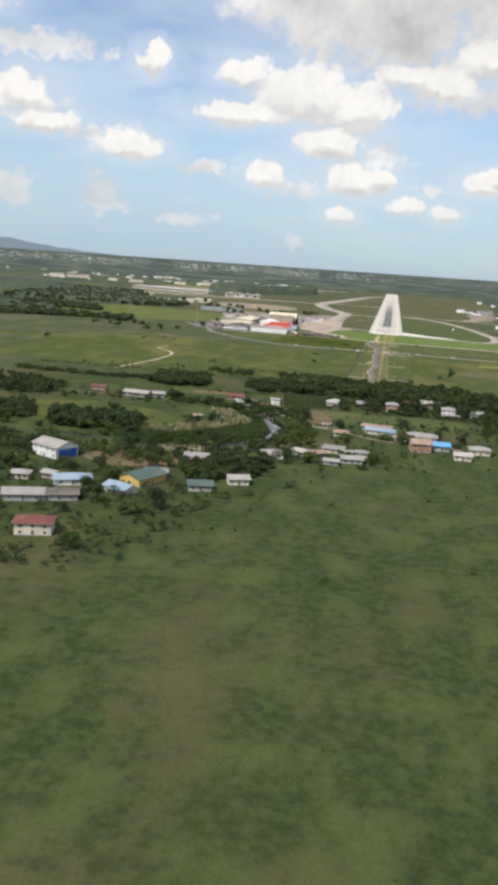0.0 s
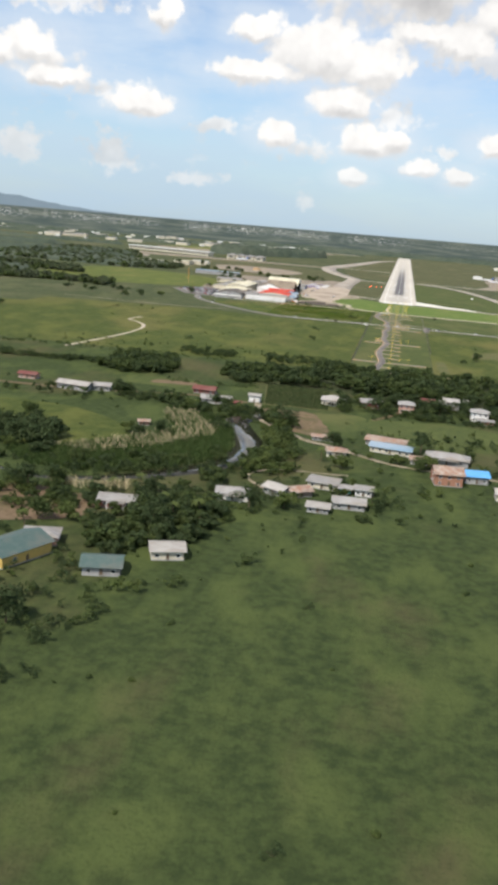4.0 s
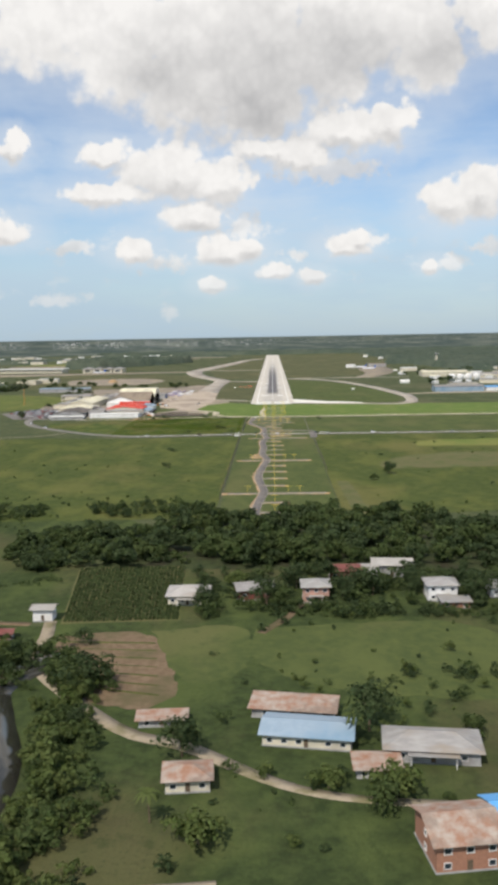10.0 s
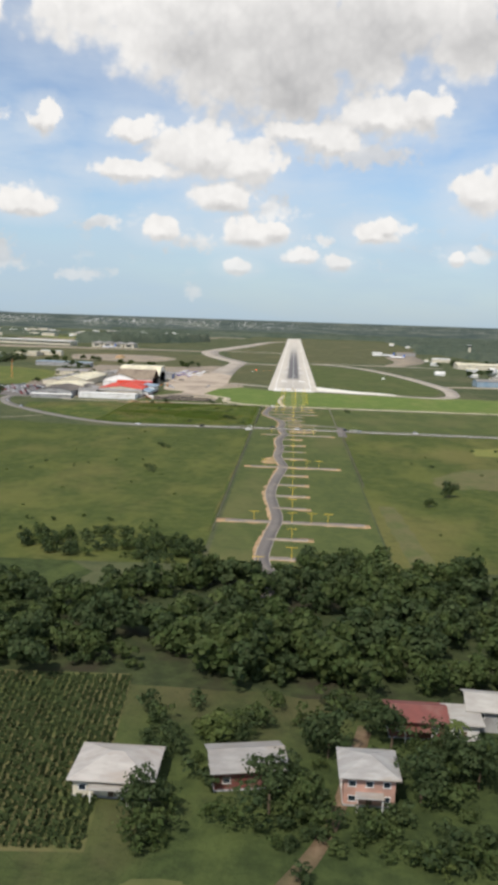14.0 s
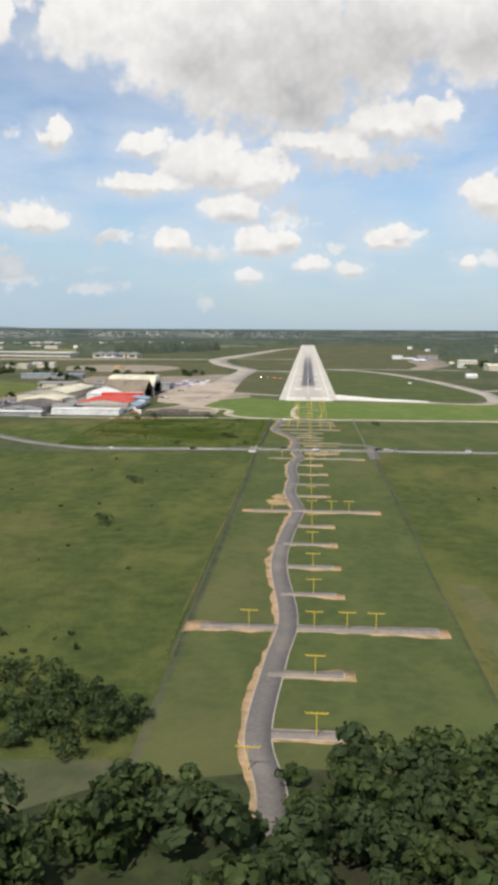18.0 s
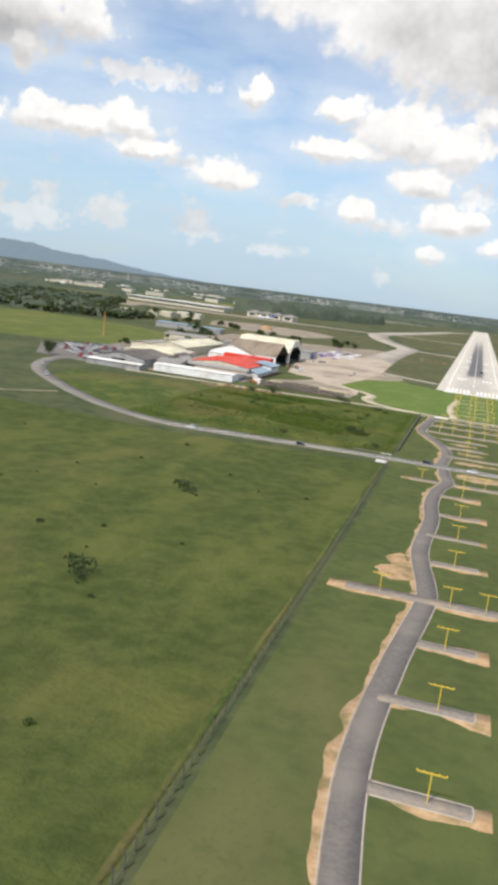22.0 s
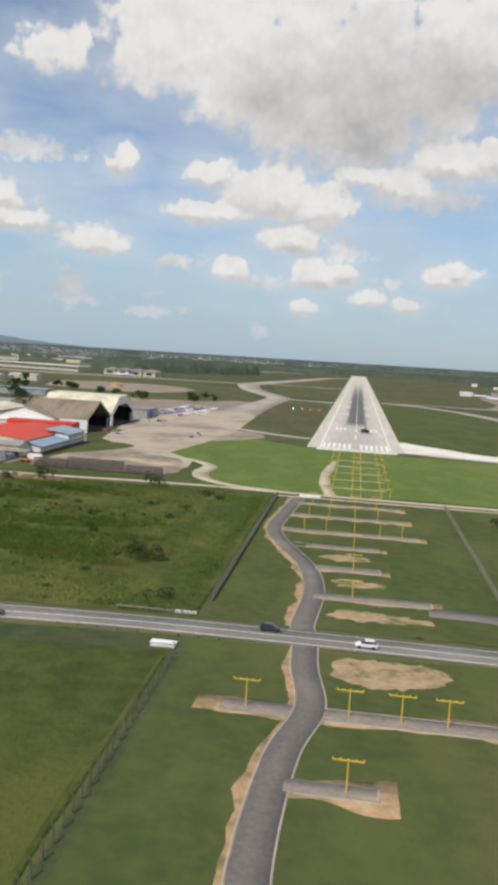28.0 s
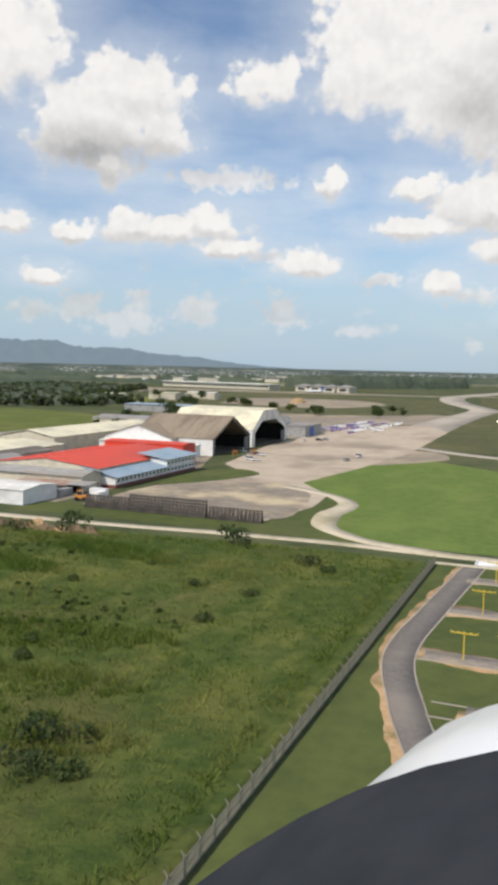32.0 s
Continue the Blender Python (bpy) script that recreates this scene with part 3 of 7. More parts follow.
def tube(name, rings, mat, parent=None, label="", sides=12, smooth=True):
    """A closed body through rings (centre, half width across, half height), each ring square to +Y."""
    verts, faces = [], []
    for (cx, cy, cz), rx, rz in rings:
        for i in range(sides):
            a = 2 * math.pi * i / sides
            verts.append((cx + rx * math.cos(a), cy, cz + rz * math.sin(a)))
    for j in range(len(rings) - 1):
        for i in range(sides):
            k = (i + 1) % sides
            faces.append((j * sides + i, j * sides + k, (j + 1) * sides + k, (j + 1) * sides + i))
    faces.append(tuple(range(sides))[::-1])
    faces.append(tuple((len(rings) - 1) * sides + i for i in range(sides)))
    me = mesh_py(name, verts, faces, mat)
    if smooth:
        for f in me.polygons:
            f.use_smooth = len(f.vertices) == 4
    ob = new(name, me)
    if parent is not None:
        under(ob, parent, label)
    return ob


def spline(pts, step=4.0):
    """A smooth line through the points."""
    p = [np.array(q, float) for q in pts]
    p = [2 * p[0] - p[1]] + p + [2 * p[-1] - p[-2]]
    out = []
    for a, b, c, d in zip(p, p[1:], p[2:], p[3:]):
        n = max(1, int(np.linalg.norm(c - b) / step))
        for i in range(n):
            t = i / n
            out.append(0.5 * (2 * b + (c - a) * t + (2 * a - 5 * b + 4 * c - d) * t * t + (3 * b - a - 3 * c + d) * t ** 3))
    out.append(p[-2])
    return np.array(out)


LAYER = [0]


def layer(z):
    """Lays each new sheet a few millimetres apart from the last."""
    LAYER[0] += 1
    return z + 0.0028 * (LAYER[0] % 10)


def ragged_edge(n, amount):
    e = rng.normal(0, amount, n + 8)
    return np.convolve(e, [0.15, 0.25, 0.3, 0.45, 0.45, 0.3, 0.25, 0.15, 0.1], "valid") * 1.1


def ribbon(name, pts, width, z, mat, label, category, ragged=0.0, step=4.0, kind="structure"):
    """A paved or worn strip along a smooth line, with low edges down to the ground."""
    z = layer(z)
    c = spline(pts, step)
    d = np.gradient(c, axis=0)
    nrm = np.stack([-d[:, 1], d[:, 0]], 1) / np.maximum(np.linalg.norm(d, axis=1), 1e-6)[:, None]
    half = (np.interp(np.linspace(0, 1, len(c)), np.linspace(0, 1, len(width)), width) if isinstance(width, (list, tuple)) else np.full(len(c), width)) / 2
    ra, rb = (ragged_edge(len(c), ragged), ragged_edge(len(c), ragged)) if ragged else (0, 0)
    left, right = c + nrm * (half + ra)[:, None], c - nrm * (half + rb)[:, None]
    n = len(c)
    cols = [np.column_stack([left, np.full(n, -0.3)]), np.column_stack([left, np.full(n, z)]),
            np.column_stack([right, np.full(n, z)]), np.column_stack([right, np.full(n, -0.3)])]
    verts = np.concatenate(cols)
    i = np.arange(n - 1)
    faces = np.concatenate([np.column_stack([k * n + i, k * n + i + 1, (k + 1) * n + i + 1, (k + 1) * n + i]) for k in range(3)])
    ob = new(name, mesh_np(name, verts, faces[:, ::-1], mat))
    return tagged(ob, label, category, kind=kind)


def slab(name, outline, z, mat, label, category, smooth=0, kind="structure", ragged=0.0):
    """A flat patch of ground or paving with low edges."""
    z = layer(z)
    pts = list(outline)
    if smooth:
        c = spline(pts + [pts[0]], smooth)[:-1]
        if ragged:
            c = c + rng.normal(0, ragged, c.shape)
        pts = [tuple(q) for q in c]
    n = len(pts)
    verts = [(x, y, z) for x, y in pts] + [(x, y, -0.3) for x, y in pts]
    faces = [tuple(range(n))] + [(i, n + i, n + (i + 1) % n, (i + 1) % n) for i in range(n)]
    bm = bmesh.new()
    vs = [bm.verts.new(v) for v in verts]
    for f in faces:
        bm.faces.new([vs[i] for i in f])
    bmesh.ops.recalc_face_normals(bm, faces=bm.faces)
    bmesh.ops.triangulate(bm, faces=[f for f in bm.faces if len(f.verts) > 4])
    me = bpy.data.meshes.new(name)
    bm.to_mesh(me)
    bm.free()
    me.materials.append(M[mat])
    return tagged(new(name, me), label, category, kind=kind)


def inside(x, y, poly):
    """Which of the points lie inside the outline."""
    r = np.zeros(len(x), bool)
    for (x1, y1), (x2, y2) in zip(poly, poly[1:] + poly[:1]):
        with np.errstate(divide="ignore", invalid="ignore"):
            c = ((y1 > y) != (y2 > y)) & (x < (x2 - x1) * (y - y1) / (y2 - y1 + 1e-12) + x1)
        r ^= c
    return r


def scatter(poly, n):
    xs, ys = [q[0] for q in poly], [q[1] for q in poly]
    x, y = rng.uniform(min(xs), max(xs), n), rng.uniform(min(ys), max(ys), n)
    k = inside(x, y, poly)
    return x[k], y[k]


# ---------------------------------------------------------------- plants
def leaf_cloud(centres, radii, per, size, r):
    """Small four-cornered leaf clumps over the skins of rounded lobes."""
    out = []
    for c, rad in zip(centres, radii):
        d = r.normal(size=(per, 3))
        d /= np.linalg.norm(d, axis=1)[:, None]
        d[:, 2] = np.where(d[:, 2] < -0.45, -d[:, 2], d[:, 2])
        pos = c + d * rad * r.uniform(0.72, 1.08, (per, 1))
        nrm = d + r.normal(0, 0.33, (per, 3))
        nrm /= np.linalg.norm(nrm, axis=1)[:, None]
        a = np.cross(nrm, r.normal(size=(per, 3)))
        a /= np.linalg.norm(a, axis=1)[:, None]
        b = np.cross(nrm, a)
        s = size * r.uniform(0.6, 1.3, (per, 1))
        out.append(np.stack([pos - a * s, pos - b * s * 0.7, pos + a * s, pos + b * s * 0.7], 1))
    return np.concatenate(out).reshape(-1, 3)


def crown_verts(height, spread, lobes, per, size, seed):
    r = np.random.default_rng(seed)
    cz = height * 0.62
    centres = np.column_stack([r.normal(0, spread * 0.42, lobes), r.normal(0, spread * 0.42, lobes), cz + r.normal(0, height * 0.15, lobes)])
    centres[:, 2] = np.clip(centres[:, 2], height * 0.32, height * 0.86)
    rad = np.column_stack([r.uniform(0.38, 0.62, lobes) * spread] * 3) * np.array([1, 1, 0.75])
    return np.concatenate([leaf_cloud(centres, rad, per, size, r), leaf_cloud(centres, rad * 0.72, per // 3, size * 1.5, r)])


def quads(v):
    return np.arange(len(v)).reshape(-1, 4)


def trunk_parts(parent, height, girth, seed):
    r = random.Random(seed)
    rings, x, y = [], 0.0, 0.0
    verts, faces = [], []

    def limb(p, q, r0, r1):
        base, ax = len(verts), (Vector(q) - Vector(p)).normalized()
        u = ax.orthogonal().normalized()
        w = ax.cross(u)
        for c, rad in ((Vector(p), r0), ((Vector(p) + Vector(q)) / 2 + u * r0 * 0.4, (r0 + r1) / 2), (Vector(q), r1)):
            for i in range(6):
                a = math.pi * i / 3
                verts.append(tuple(c + (u * math.cos(a) + w * math.sin(a)) * rad))
        for j in range(2):
            for i in range(6):
                k = (i + 1) % 6
                faces.append((base + j * 6 + i, base + j * 6 + k, base + j * 6 + 6 + k, base + j * 6 + 6 + i))

    top = (r.uniform(-.3, .3), r.uniform(-.3, .3), height * 0.5)
    limb((0, 0, -0.2), top, girth, girth * 0.6)
    for i in range(5):
        a = i * 1.3 + r.uniform(-.3, .3)
        limb(top, (top[0] + math.cos(a) * height * 0.22, top[1] + math.sin(a) * height * 0.22, height * r.uniform(0.62, 0.8)), girth * 0.5, girth * 0.15)
    under(new("trunk", mesh_py("trunk", verts, faces, "bark")), parent)


def make_tree(height, spread, mat, seed, label, lobes=12, per=56, size=0.46):
    t = thing("tree", pose(0, 0, -500), label, "tree")
    trunk_parts(t, height, 0.05 * height * 0.6, seed)
    v = crown_verts(height, spread, lobes, per, size, seed)
    under(new("crown", mesh_np("crown", v, quads(v), mat)), t)
    return t


def make_bush(height, spread, mat, seed, label):
    t = thing("bush", pose(0, 0, -500), label, "bush")
    r = np.random.default_rng(seed)
    n = 6
    c = np.column_stack([r.normal(0, spread * 0.35, n), r.normal(0, spread * 0.35, n), r.uniform(0.3, 0.6, n) * height])
    rad = np.column_stack([r.uniform(0.35, 0.6, n) * spread] * 2 + [np.full(n, height * 0.45)])
    v = leaf_cloud(c, rad, 48, 0.28, r)
    under(new("foliage", mesh_np("foliage", v, quads(v), mat)), t)
    verts, faces = [], []
    for i in range(5):
        a, k = i * 1.26, len(verts)
        verts += [(-.04, 0, 0), (.04, 0, 0), (math.cos(a) * spread * .5 + .03, math.sin(a) * spread * .5, height * .6), (math.cos(a) * spread * .5 - .03, math.sin(a) * spread * .5, height * .6),
                  (0, .05, 0)]
        faces += [(k, k + 1, k + 2, k + 3), (k + 1, k + 4, k + 2), (k + 4, k, k + 3)]
    under(new("stem", mesh_py("stem", verts, faces, "bark")), t)
    return t


def make_palm(height, seed, label):
    t = thing("palm_tree", pose(0, 0, -500), label, "palm tree")
    lean = 0.6
    rings = [((lean * (k / 5) ** 2, 0, height * k / 5), 0.2 - 0.02 * k) for k in range(6)]
    verts, faces = [], []
    for c, rad in rings:
        verts += [(c[0] + rad * math.cos(i * math.pi / 3), rad * math.sin(i * math.pi / 3), c[2]) for i in range(6)]
    for j in range(5):
        faces += [(j * 6 + i, j * 6 + (i + 1) % 6, j * 6 + 6 + (i + 1) % 6, j * 6 + 6 + i) for i in range(6)]
    under(new("trunk", mesh_py("trunk", verts, faces, "bark")), t)
    r = random.Random(seed)
    for f in range(11):
        a, droop = f * 0.571 + r.uniform(-.1, .1), r.uniform(0.5, 1.4)
        verts, faces = [], []
        for k in range(7):
            s = k / 6
            rad, h, w = 2.9 * s, height + 0.9 * math.sin(s * 2.2) - droop * s * s * 1.6, 0.5 * (1 - s) ** 0.6 * (0.3 + s * 1.4) + 0.03
            cx, cy = lean + math.cos(a) * rad, math.sin(a) * rad
            verts += [(cx - math.sin(a) * w, cy + math.cos(a) * w, h - 0.25 * w), (cx, cy, h), (cx + math.sin(a) * w, cy - math.cos(a) * w, h - 0.25 * w)]
            if k:
                b = 3 * k
                faces += [(b - 3, b - 2, b + 1, b), (b - 2, b - 1, b + 2, b + 1)]
        under(new("frond", mesh_py("frond", verts, faces, "leaf_light")), t)
    return t


HOMES = []   # where houses stand, so that thickets keep clear of them


def grove(name, poly, n, hmin, hmax, mats, label, per=46, lobes=8, size=0.66):
    """Woodland of many crowns, with trunks at random among them, as one body of uncountable growth."""
    if hmax <= 7 and per > 30:
        per, lobes = 26, 6
    for mi, mat in enumerate(mats):
        protos = [crown_verts(1.0, 0.48, lobes, per, size / 10, 100 + mi * 10 + k) for k in range(4)]
        x, y = scatter(poly, n // len(mats))
        if HOMES:
            hx = np.array(HOMES)
            clear = (np.hypot(x[:, None] - hx[:, 0], y[:, None] - hx[:, 1]) > hx[:, 2]).all(axis=1)
            x, y = x[clear], y[clear]
        vs = []
        for i in range(len(x)):
            h = rng.uniform(hmin, hmax)
            a = rng.uniform(0, 6.28)
            v = protos[i % 4] * (h * rng.uniform(0.85, 1.2), h * rng.uniform(0.85, 1.2), h)
            c, s = math.cos(a), math.sin(a)
            v = np.column_stack([v[:, 0] * c - v[:, 1] * s + x[i], v[:, 0] * s + v[:, 1] * c + y[i], v[:, 2] - h * 0.18])
            vs.append(v)
        if vs:
            v = np.concatenate(vs)
            tagged(new(name, mesh_np(name, v, quads(v), mat)), label, "woodland", kind="stuff")


def canopy(name, poly, cell, height, label):
    """Distant forest: a closed, bumpy roof of crowns over an outline."""
    xs, ys = [q[0] for q in poly], [q[1] for q in poly]
    nx, ny = int((max(xs) - min(xs)) / cell) + 1, int((max(ys) - min(ys)) / cell) + 1
    gx, gy = np.meshgrid(np.linspace(min(xs), max(xs), nx), np.linspace(min(ys), max(ys), ny))
    ok = inside(gx.ravel() + 0.01, gy.ravel() + 0.01, poly).reshape(gx.shape)
    core = ok.copy()
    core[1:-1, 1:-1] = ok[1:-1, 1:-1] & ok[:-2, 1:-1] & ok[2:, 1:-1] & ok[1:-1, :-2] & ok[1:-1, 2:]
    core[0], core[-1], core[:, 0], core[:, -1] = False, False, False, False
    h = np.where(core, height * rng.uniform(0.3, 1.3, gx.shape), -0.5)
    gx, gy = gx + rng.uniform(-.35, .35, gx.shape) * cell, gy + rng.uniform(-.35, .35, gx.shape) * cell
    v = np.column_stack([gx.ravel(), gy.ravel(), h.ravel()])
    idx = np.arange(nx * ny).reshape(ny, nx)
    f = np.column_stack([idx[:-1, :-1].ravel(), idx[:-1, 1:].ravel(), idx[1:, 1:].ravel(), idx[1:, :-1].ravel()])
    use = core.ravel()[f].any(axis=1)
    # the canopy colour has distance haze mixed in
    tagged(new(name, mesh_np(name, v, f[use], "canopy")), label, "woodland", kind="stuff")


def blades(name, poly, n, hmin, hmax, width, mat, label, category="grass", clump=1, spread=0.5, lean=0.35):
    """Upright blades in tufts."""
    x, y = scatter(poly, n)
    x, y = np.repeat(x, clump) + rng.normal(0, spread, len(x) * clump), np.repeat(y, clump) + rng.normal(0, spread, len(y) * clump)
    m = len(x)
    h, a, w = rng.uniform(hmin, hmax, m), rng.uniform(0, math.pi, m), width * rng.uniform(0.6, 1.4, m)
    lx, ly = rng.normal(0, lean, m) * h, rng.normal(0, lean, m) * h
    dx, dy = np.cos(a) * w, np.sin(a) * w
    z = np.zeros(m)
    v = np.stack([np.column_stack([x - dx, y - dy, z]), np.column_stack([x + dx, y + dy, z]),
                  np.column_stack([x + lx + dx * 0.35, y + ly + dy * 0.35, h]), np.column_stack([x + lx - dx * 0.35, y + ly - dy * 0.35, h * 0.94])], 1).reshape(-1, 3)
    return tagged(new(name, mesh_np(name, v, quads(v), mat)), label, category, kind="stuff")


def heap(x, y, rx, ry, height, mat, label, seed):
    """A loose pile of earth with an uneven skin."""
    r = random.Random(seed)
    n, verts = 14, []
    for k, (s, z) in enumerate([(1.0, -0.1), (0.82, 0.3), (0.55, 0.72), (0.25, 0.95)]):
        for i in range(n):
            a = 2 * math.pi * i / n
            j = r.uniform(0.85, 1.15)
            verts.append((rx * s * j * math.cos(a), ry * s * j * math.sin(a), max(-0.1, height * z * r.uniform(0.85, 1.1)) if k else -0.1))
    faces = [(k * n + i, k * n + (i + 1) % n, (k + 1) * n + (i + 1) % n, (k + 1) * n + i) for k in range(3) for i in range(n)] + [tuple(3 * n + i for i in range(n))]
    ob = new("earth_heap", mesh_py("earth_heap", verts, faces, mat))
    ob.matrix_basis = pose(x, y, 0.02)
    return tagged(ob, label, "earth heap", "heaps of earth")


# ---------------------------------------------------------------- buildings
def window_at(parent, x, y, z, w, h, facing):
    """A framed pane on a wall; facing is the outward side: 'n', 's', 'e' or 'w'."""
    turn = {"s": 0, "e": 90, "n": 180, "w": 270}[facing]
    wd = new("window")
    under(wd, parent)
    wd.matrix_basis = pose(x, y, z, 0, 0, turn)
    fr = lump("frame", [(-w / 2, -0.04, 0, 0.1, 0.12, h + 0.1), (w / 2, -0.04, 0, 0.1, 0.12, h + 0.1), (0, -0.04, h / 2, w, 0.12, 0.1), (0, -0.06, -h / 2, w + 0.2, 0.16, 0.1)], "white_paint")
    pn = lump("pane", [(0, -0.015, 0, w - 0.08, 0.03, h - 0.06)], "glass_pane")
    under(fr, wd)
    under(pn, wd)


def roof_mesh(name, kind, w, d, z, rise, over, mat, parent, label):
    """A roof with thickness: gable (ridge along the width), hip or single slope."""
    a, b, t = w / 2 + over, d / 2 + over, 0.14
    if kind == "gable":
        top = [(-a, -b, z), (a, -b, z), (a, b, z), (-a, b, z), (-a, 0, z + rise), (a, 0, z + rise)]
        fc = [(0, 1, 5, 4), (2, 3, 4, 5)]
    elif kind == "hip":
        k = max(0.3, a - b)
        top = [(-a, -b, z), (a, -b, z), (a, b, z), (-a, b, z), (-k, 0, z + rise), (k, 0, z + rise)]
        fc = [(0, 1, 5, 4), (2, 3, 4, 5), (1, 2, 5), (3, 0, 4)]
    else:
        top = [(-a, -b, z), (a, -b, z), (a, b, z + rise), (-a, b, z + rise)]
        fc = [(0, 1, 2, 3)]
    n = len(top)
    bm = bmesh.new()
    hi = [bm.verts.new((x, y, q + t)) for x, y, q in top]
    lo = [bm.verts.new((x, y, q)) for x, y, q in top]
    edges = {}
    for f in fc:
        bm.faces.new([hi[i] for i in f])
        bm.faces.new([lo[i] for i in f][::-1])
        for i, j in zip(f, f[1:] + f[:1]):
            edges[(i, j)] = 1
    for i, j in edges:
        if (j, i) not in edges:
            bm.faces.new((hi[i], lo[i], lo[j], hi[j]))
    bmesh.ops.recalc_face_normals(bm, faces=bm.faces)
    me = bpy.data.meshes.new(name)
    bm.to_mesh(me)
    bm.free()
    me.materials.append(M[mat])
    return under(new(name, me), parent, label)


def house(x, y, w, d, h, turn, kind, roof, wall, label, rise=None, storeys=1, porch=False, windows=3, category="house", over=0.95):
    """A house with walls, roof, door and framed windows; its front faces -Y before the turn."""
    rise = rise if rise is not None else min(w, d) * 0.2
    HOMES.append((x, y, max(w, d) * 0.5 + 2.0))
    ob = thing("house", pose(x, y, 0, 0, 0, turn), label, category, "houses of the village" if category == "house" else "")
    outline = [(-w / 2, -0.3), (w / 2, -0.3), (w / 2, h), (-w / 2, h)]
    parts = [("prism", outline, -d / 2, d / 2)]
    bodies = lump("wall", parts, wall, ob)
    if kind == "gable":
        for s in (-1, 1):
            g = mesh_py("gable_wall", [(s * w / 2, -d / 2, h), (s * w / 2, d / 2, h), (s * w / 2, 0, h + rise), (s * (w / 2 - .15), -d / 2, h), (s * (w / 2 - .15), d / 2, h), (s * (w / 2 - .15), 0, h + rise)],
                        [(0, 1, 2), (5, 4, 3), (0, 2, 5, 3), (1, 4, 5, 2)], wall)
            under(new("gable_wall", g), ob)
    roof_mesh("roof", kind, w, d, h, rise, over, roof, ob, "")
    lump("foundation", [(0, 0, 0.12, w + 0.3, d + 0.3, 0.5)], "grey_paint", ob)
    for st in range(storeys):
        zc = h / storeys * (st + 0.55)
        for i in range(windows):
            xx = -w / 2 + w * (i + 0.5) / windows
            if not (st == 0 and i == windows // 2):
                window_at(ob, xx, -d / 2, zc, min(1.3, w / windows * 0.55), 1.1, "s")
        window_at(ob, -w / 2, 0, zc, 1.2, 1.1, "w")
        window_at(ob, w / 2, 0, zc, 1.2, 1.1, "e")
    dr = lump("door", [(0, -d / 2 - 0.03, 1.25, 1.0, 0.08, 2.05)], "bark", ob)
    if porch:
        pz = min(h - 0.2, 2.7)
        under(lump("porch_roof", [(0, -d / 2 - 1.1, pz, w * 0.55, 2.3, 0.12)], roof), ob)
        for s in (-1, 1):
            lump("porch_post", [(s * w * 0.24, -d / 2 - 2.0, pz / 2, 0.16, 0.16, pz)], "white_paint", ob)
    return ob


def shed(name, x0, y0, x1, y1, h, rise, axis, roof, wall, label, category="warehouse", bays=(), over=0.7):
    """A large roofed hall over the rectangle; bays: openings (side, from, to, height) along a side."""
    w, d = abs(x1 - x0), abs(y1 - y0)
    cx, cy = (x0 + x1) / 2, (y0 + y1) / 2
    turn = 0 if axis == "x" else 90
    if axis == "y":
        w, d = d, w
    ob = thing(name, pose(cx, cy, 0, 0, 0, turn), label, category)
    t = 0.3
    sides = {"s": (0, -d / 2 + t / 2, w, 0), "n": (0, d / 2 - t / 2, w, 180), "e": (w / 2 - t / 2, 0, d - 2 * t, 90), "w": (-w / 2 + t / 2, 0, d - 2 * t, 270)}
    for k, (px, py, ln, tn) in sides.items():
        cuts = sorted((a, b, hh) for s, a, b, hh in bays if s == k)
        boxes, pos = [], -ln / 2
        for a, b, hh in cuts:
            a, b = (a - 0.5) * ln, (b - 0.5) * ln
            if a > pos:
                boxes.append(((pos + a) / 2, 0, h / 2 - 0.15, a - pos, t, h + 0.3))
            if hh < h:
                boxes.append(((a + b) / 2, 0, (hh + h) / 2, b - a, t, h - hh))
            pos = b
        if pos < ln / 2:
            boxes.append(((pos + ln / 2) / 2, 0, h / 2 - 0.15, ln / 2 - pos, t, h + 0.3))
        if boxes:
            wl = lump("wall", boxes, wall, ob)
            wl.matrix_basis = pose(px, py, 0, 0, 0, tn)
    if rise:
        for s in (-1, 1):
            x = s * w / 2
            g = mesh_py("gable_wall", [(x, -d / 2, h), (x, d / 2, h), (x, 0, h + rise), (x - s * t, -d / 2, h), (x - s * t, d / 2, h), (x - s * t, 0, h + rise)],
                        [(0, 1, 2), (5, 4, 3), (0, 2, 5, 3), (1, 4, 5, 2)], wall)
            under(new("gable_wall", g), ob)
    roof_mesh("roof", "gable" if rise else "slope", w, d, h, rise or 0.5, over, roof, ob, "")
    # roof sheets' ribs
    n = int(w / 3)
    for i in range(1, n):
        if rise:
            xx, sl = -w / 2 + w * i / n, math.hypot(d / 2 + over, rise * (1 + 2 * over / d))
            for s in (-1, 1):
                rb = lump("rib", [(0, 0, 0, 0.12, sl * 0.96, 0.1)], roof, ob)
                rb.matrix_basis = pose(xx, s * (d / 2 + over) / 2, h + rise / 2 + 0.17 - over * rise / d * 0.5, -s * math.degrees(math.atan2(rise, d / 2 + over)), 0, 0)
    # floor coloured near-black for the shade indoors
    lump("floor", [(0, 0, 0.05, w - 0.7, d - 0.7, 0.2)], "inner_shade", ob)
    return ob

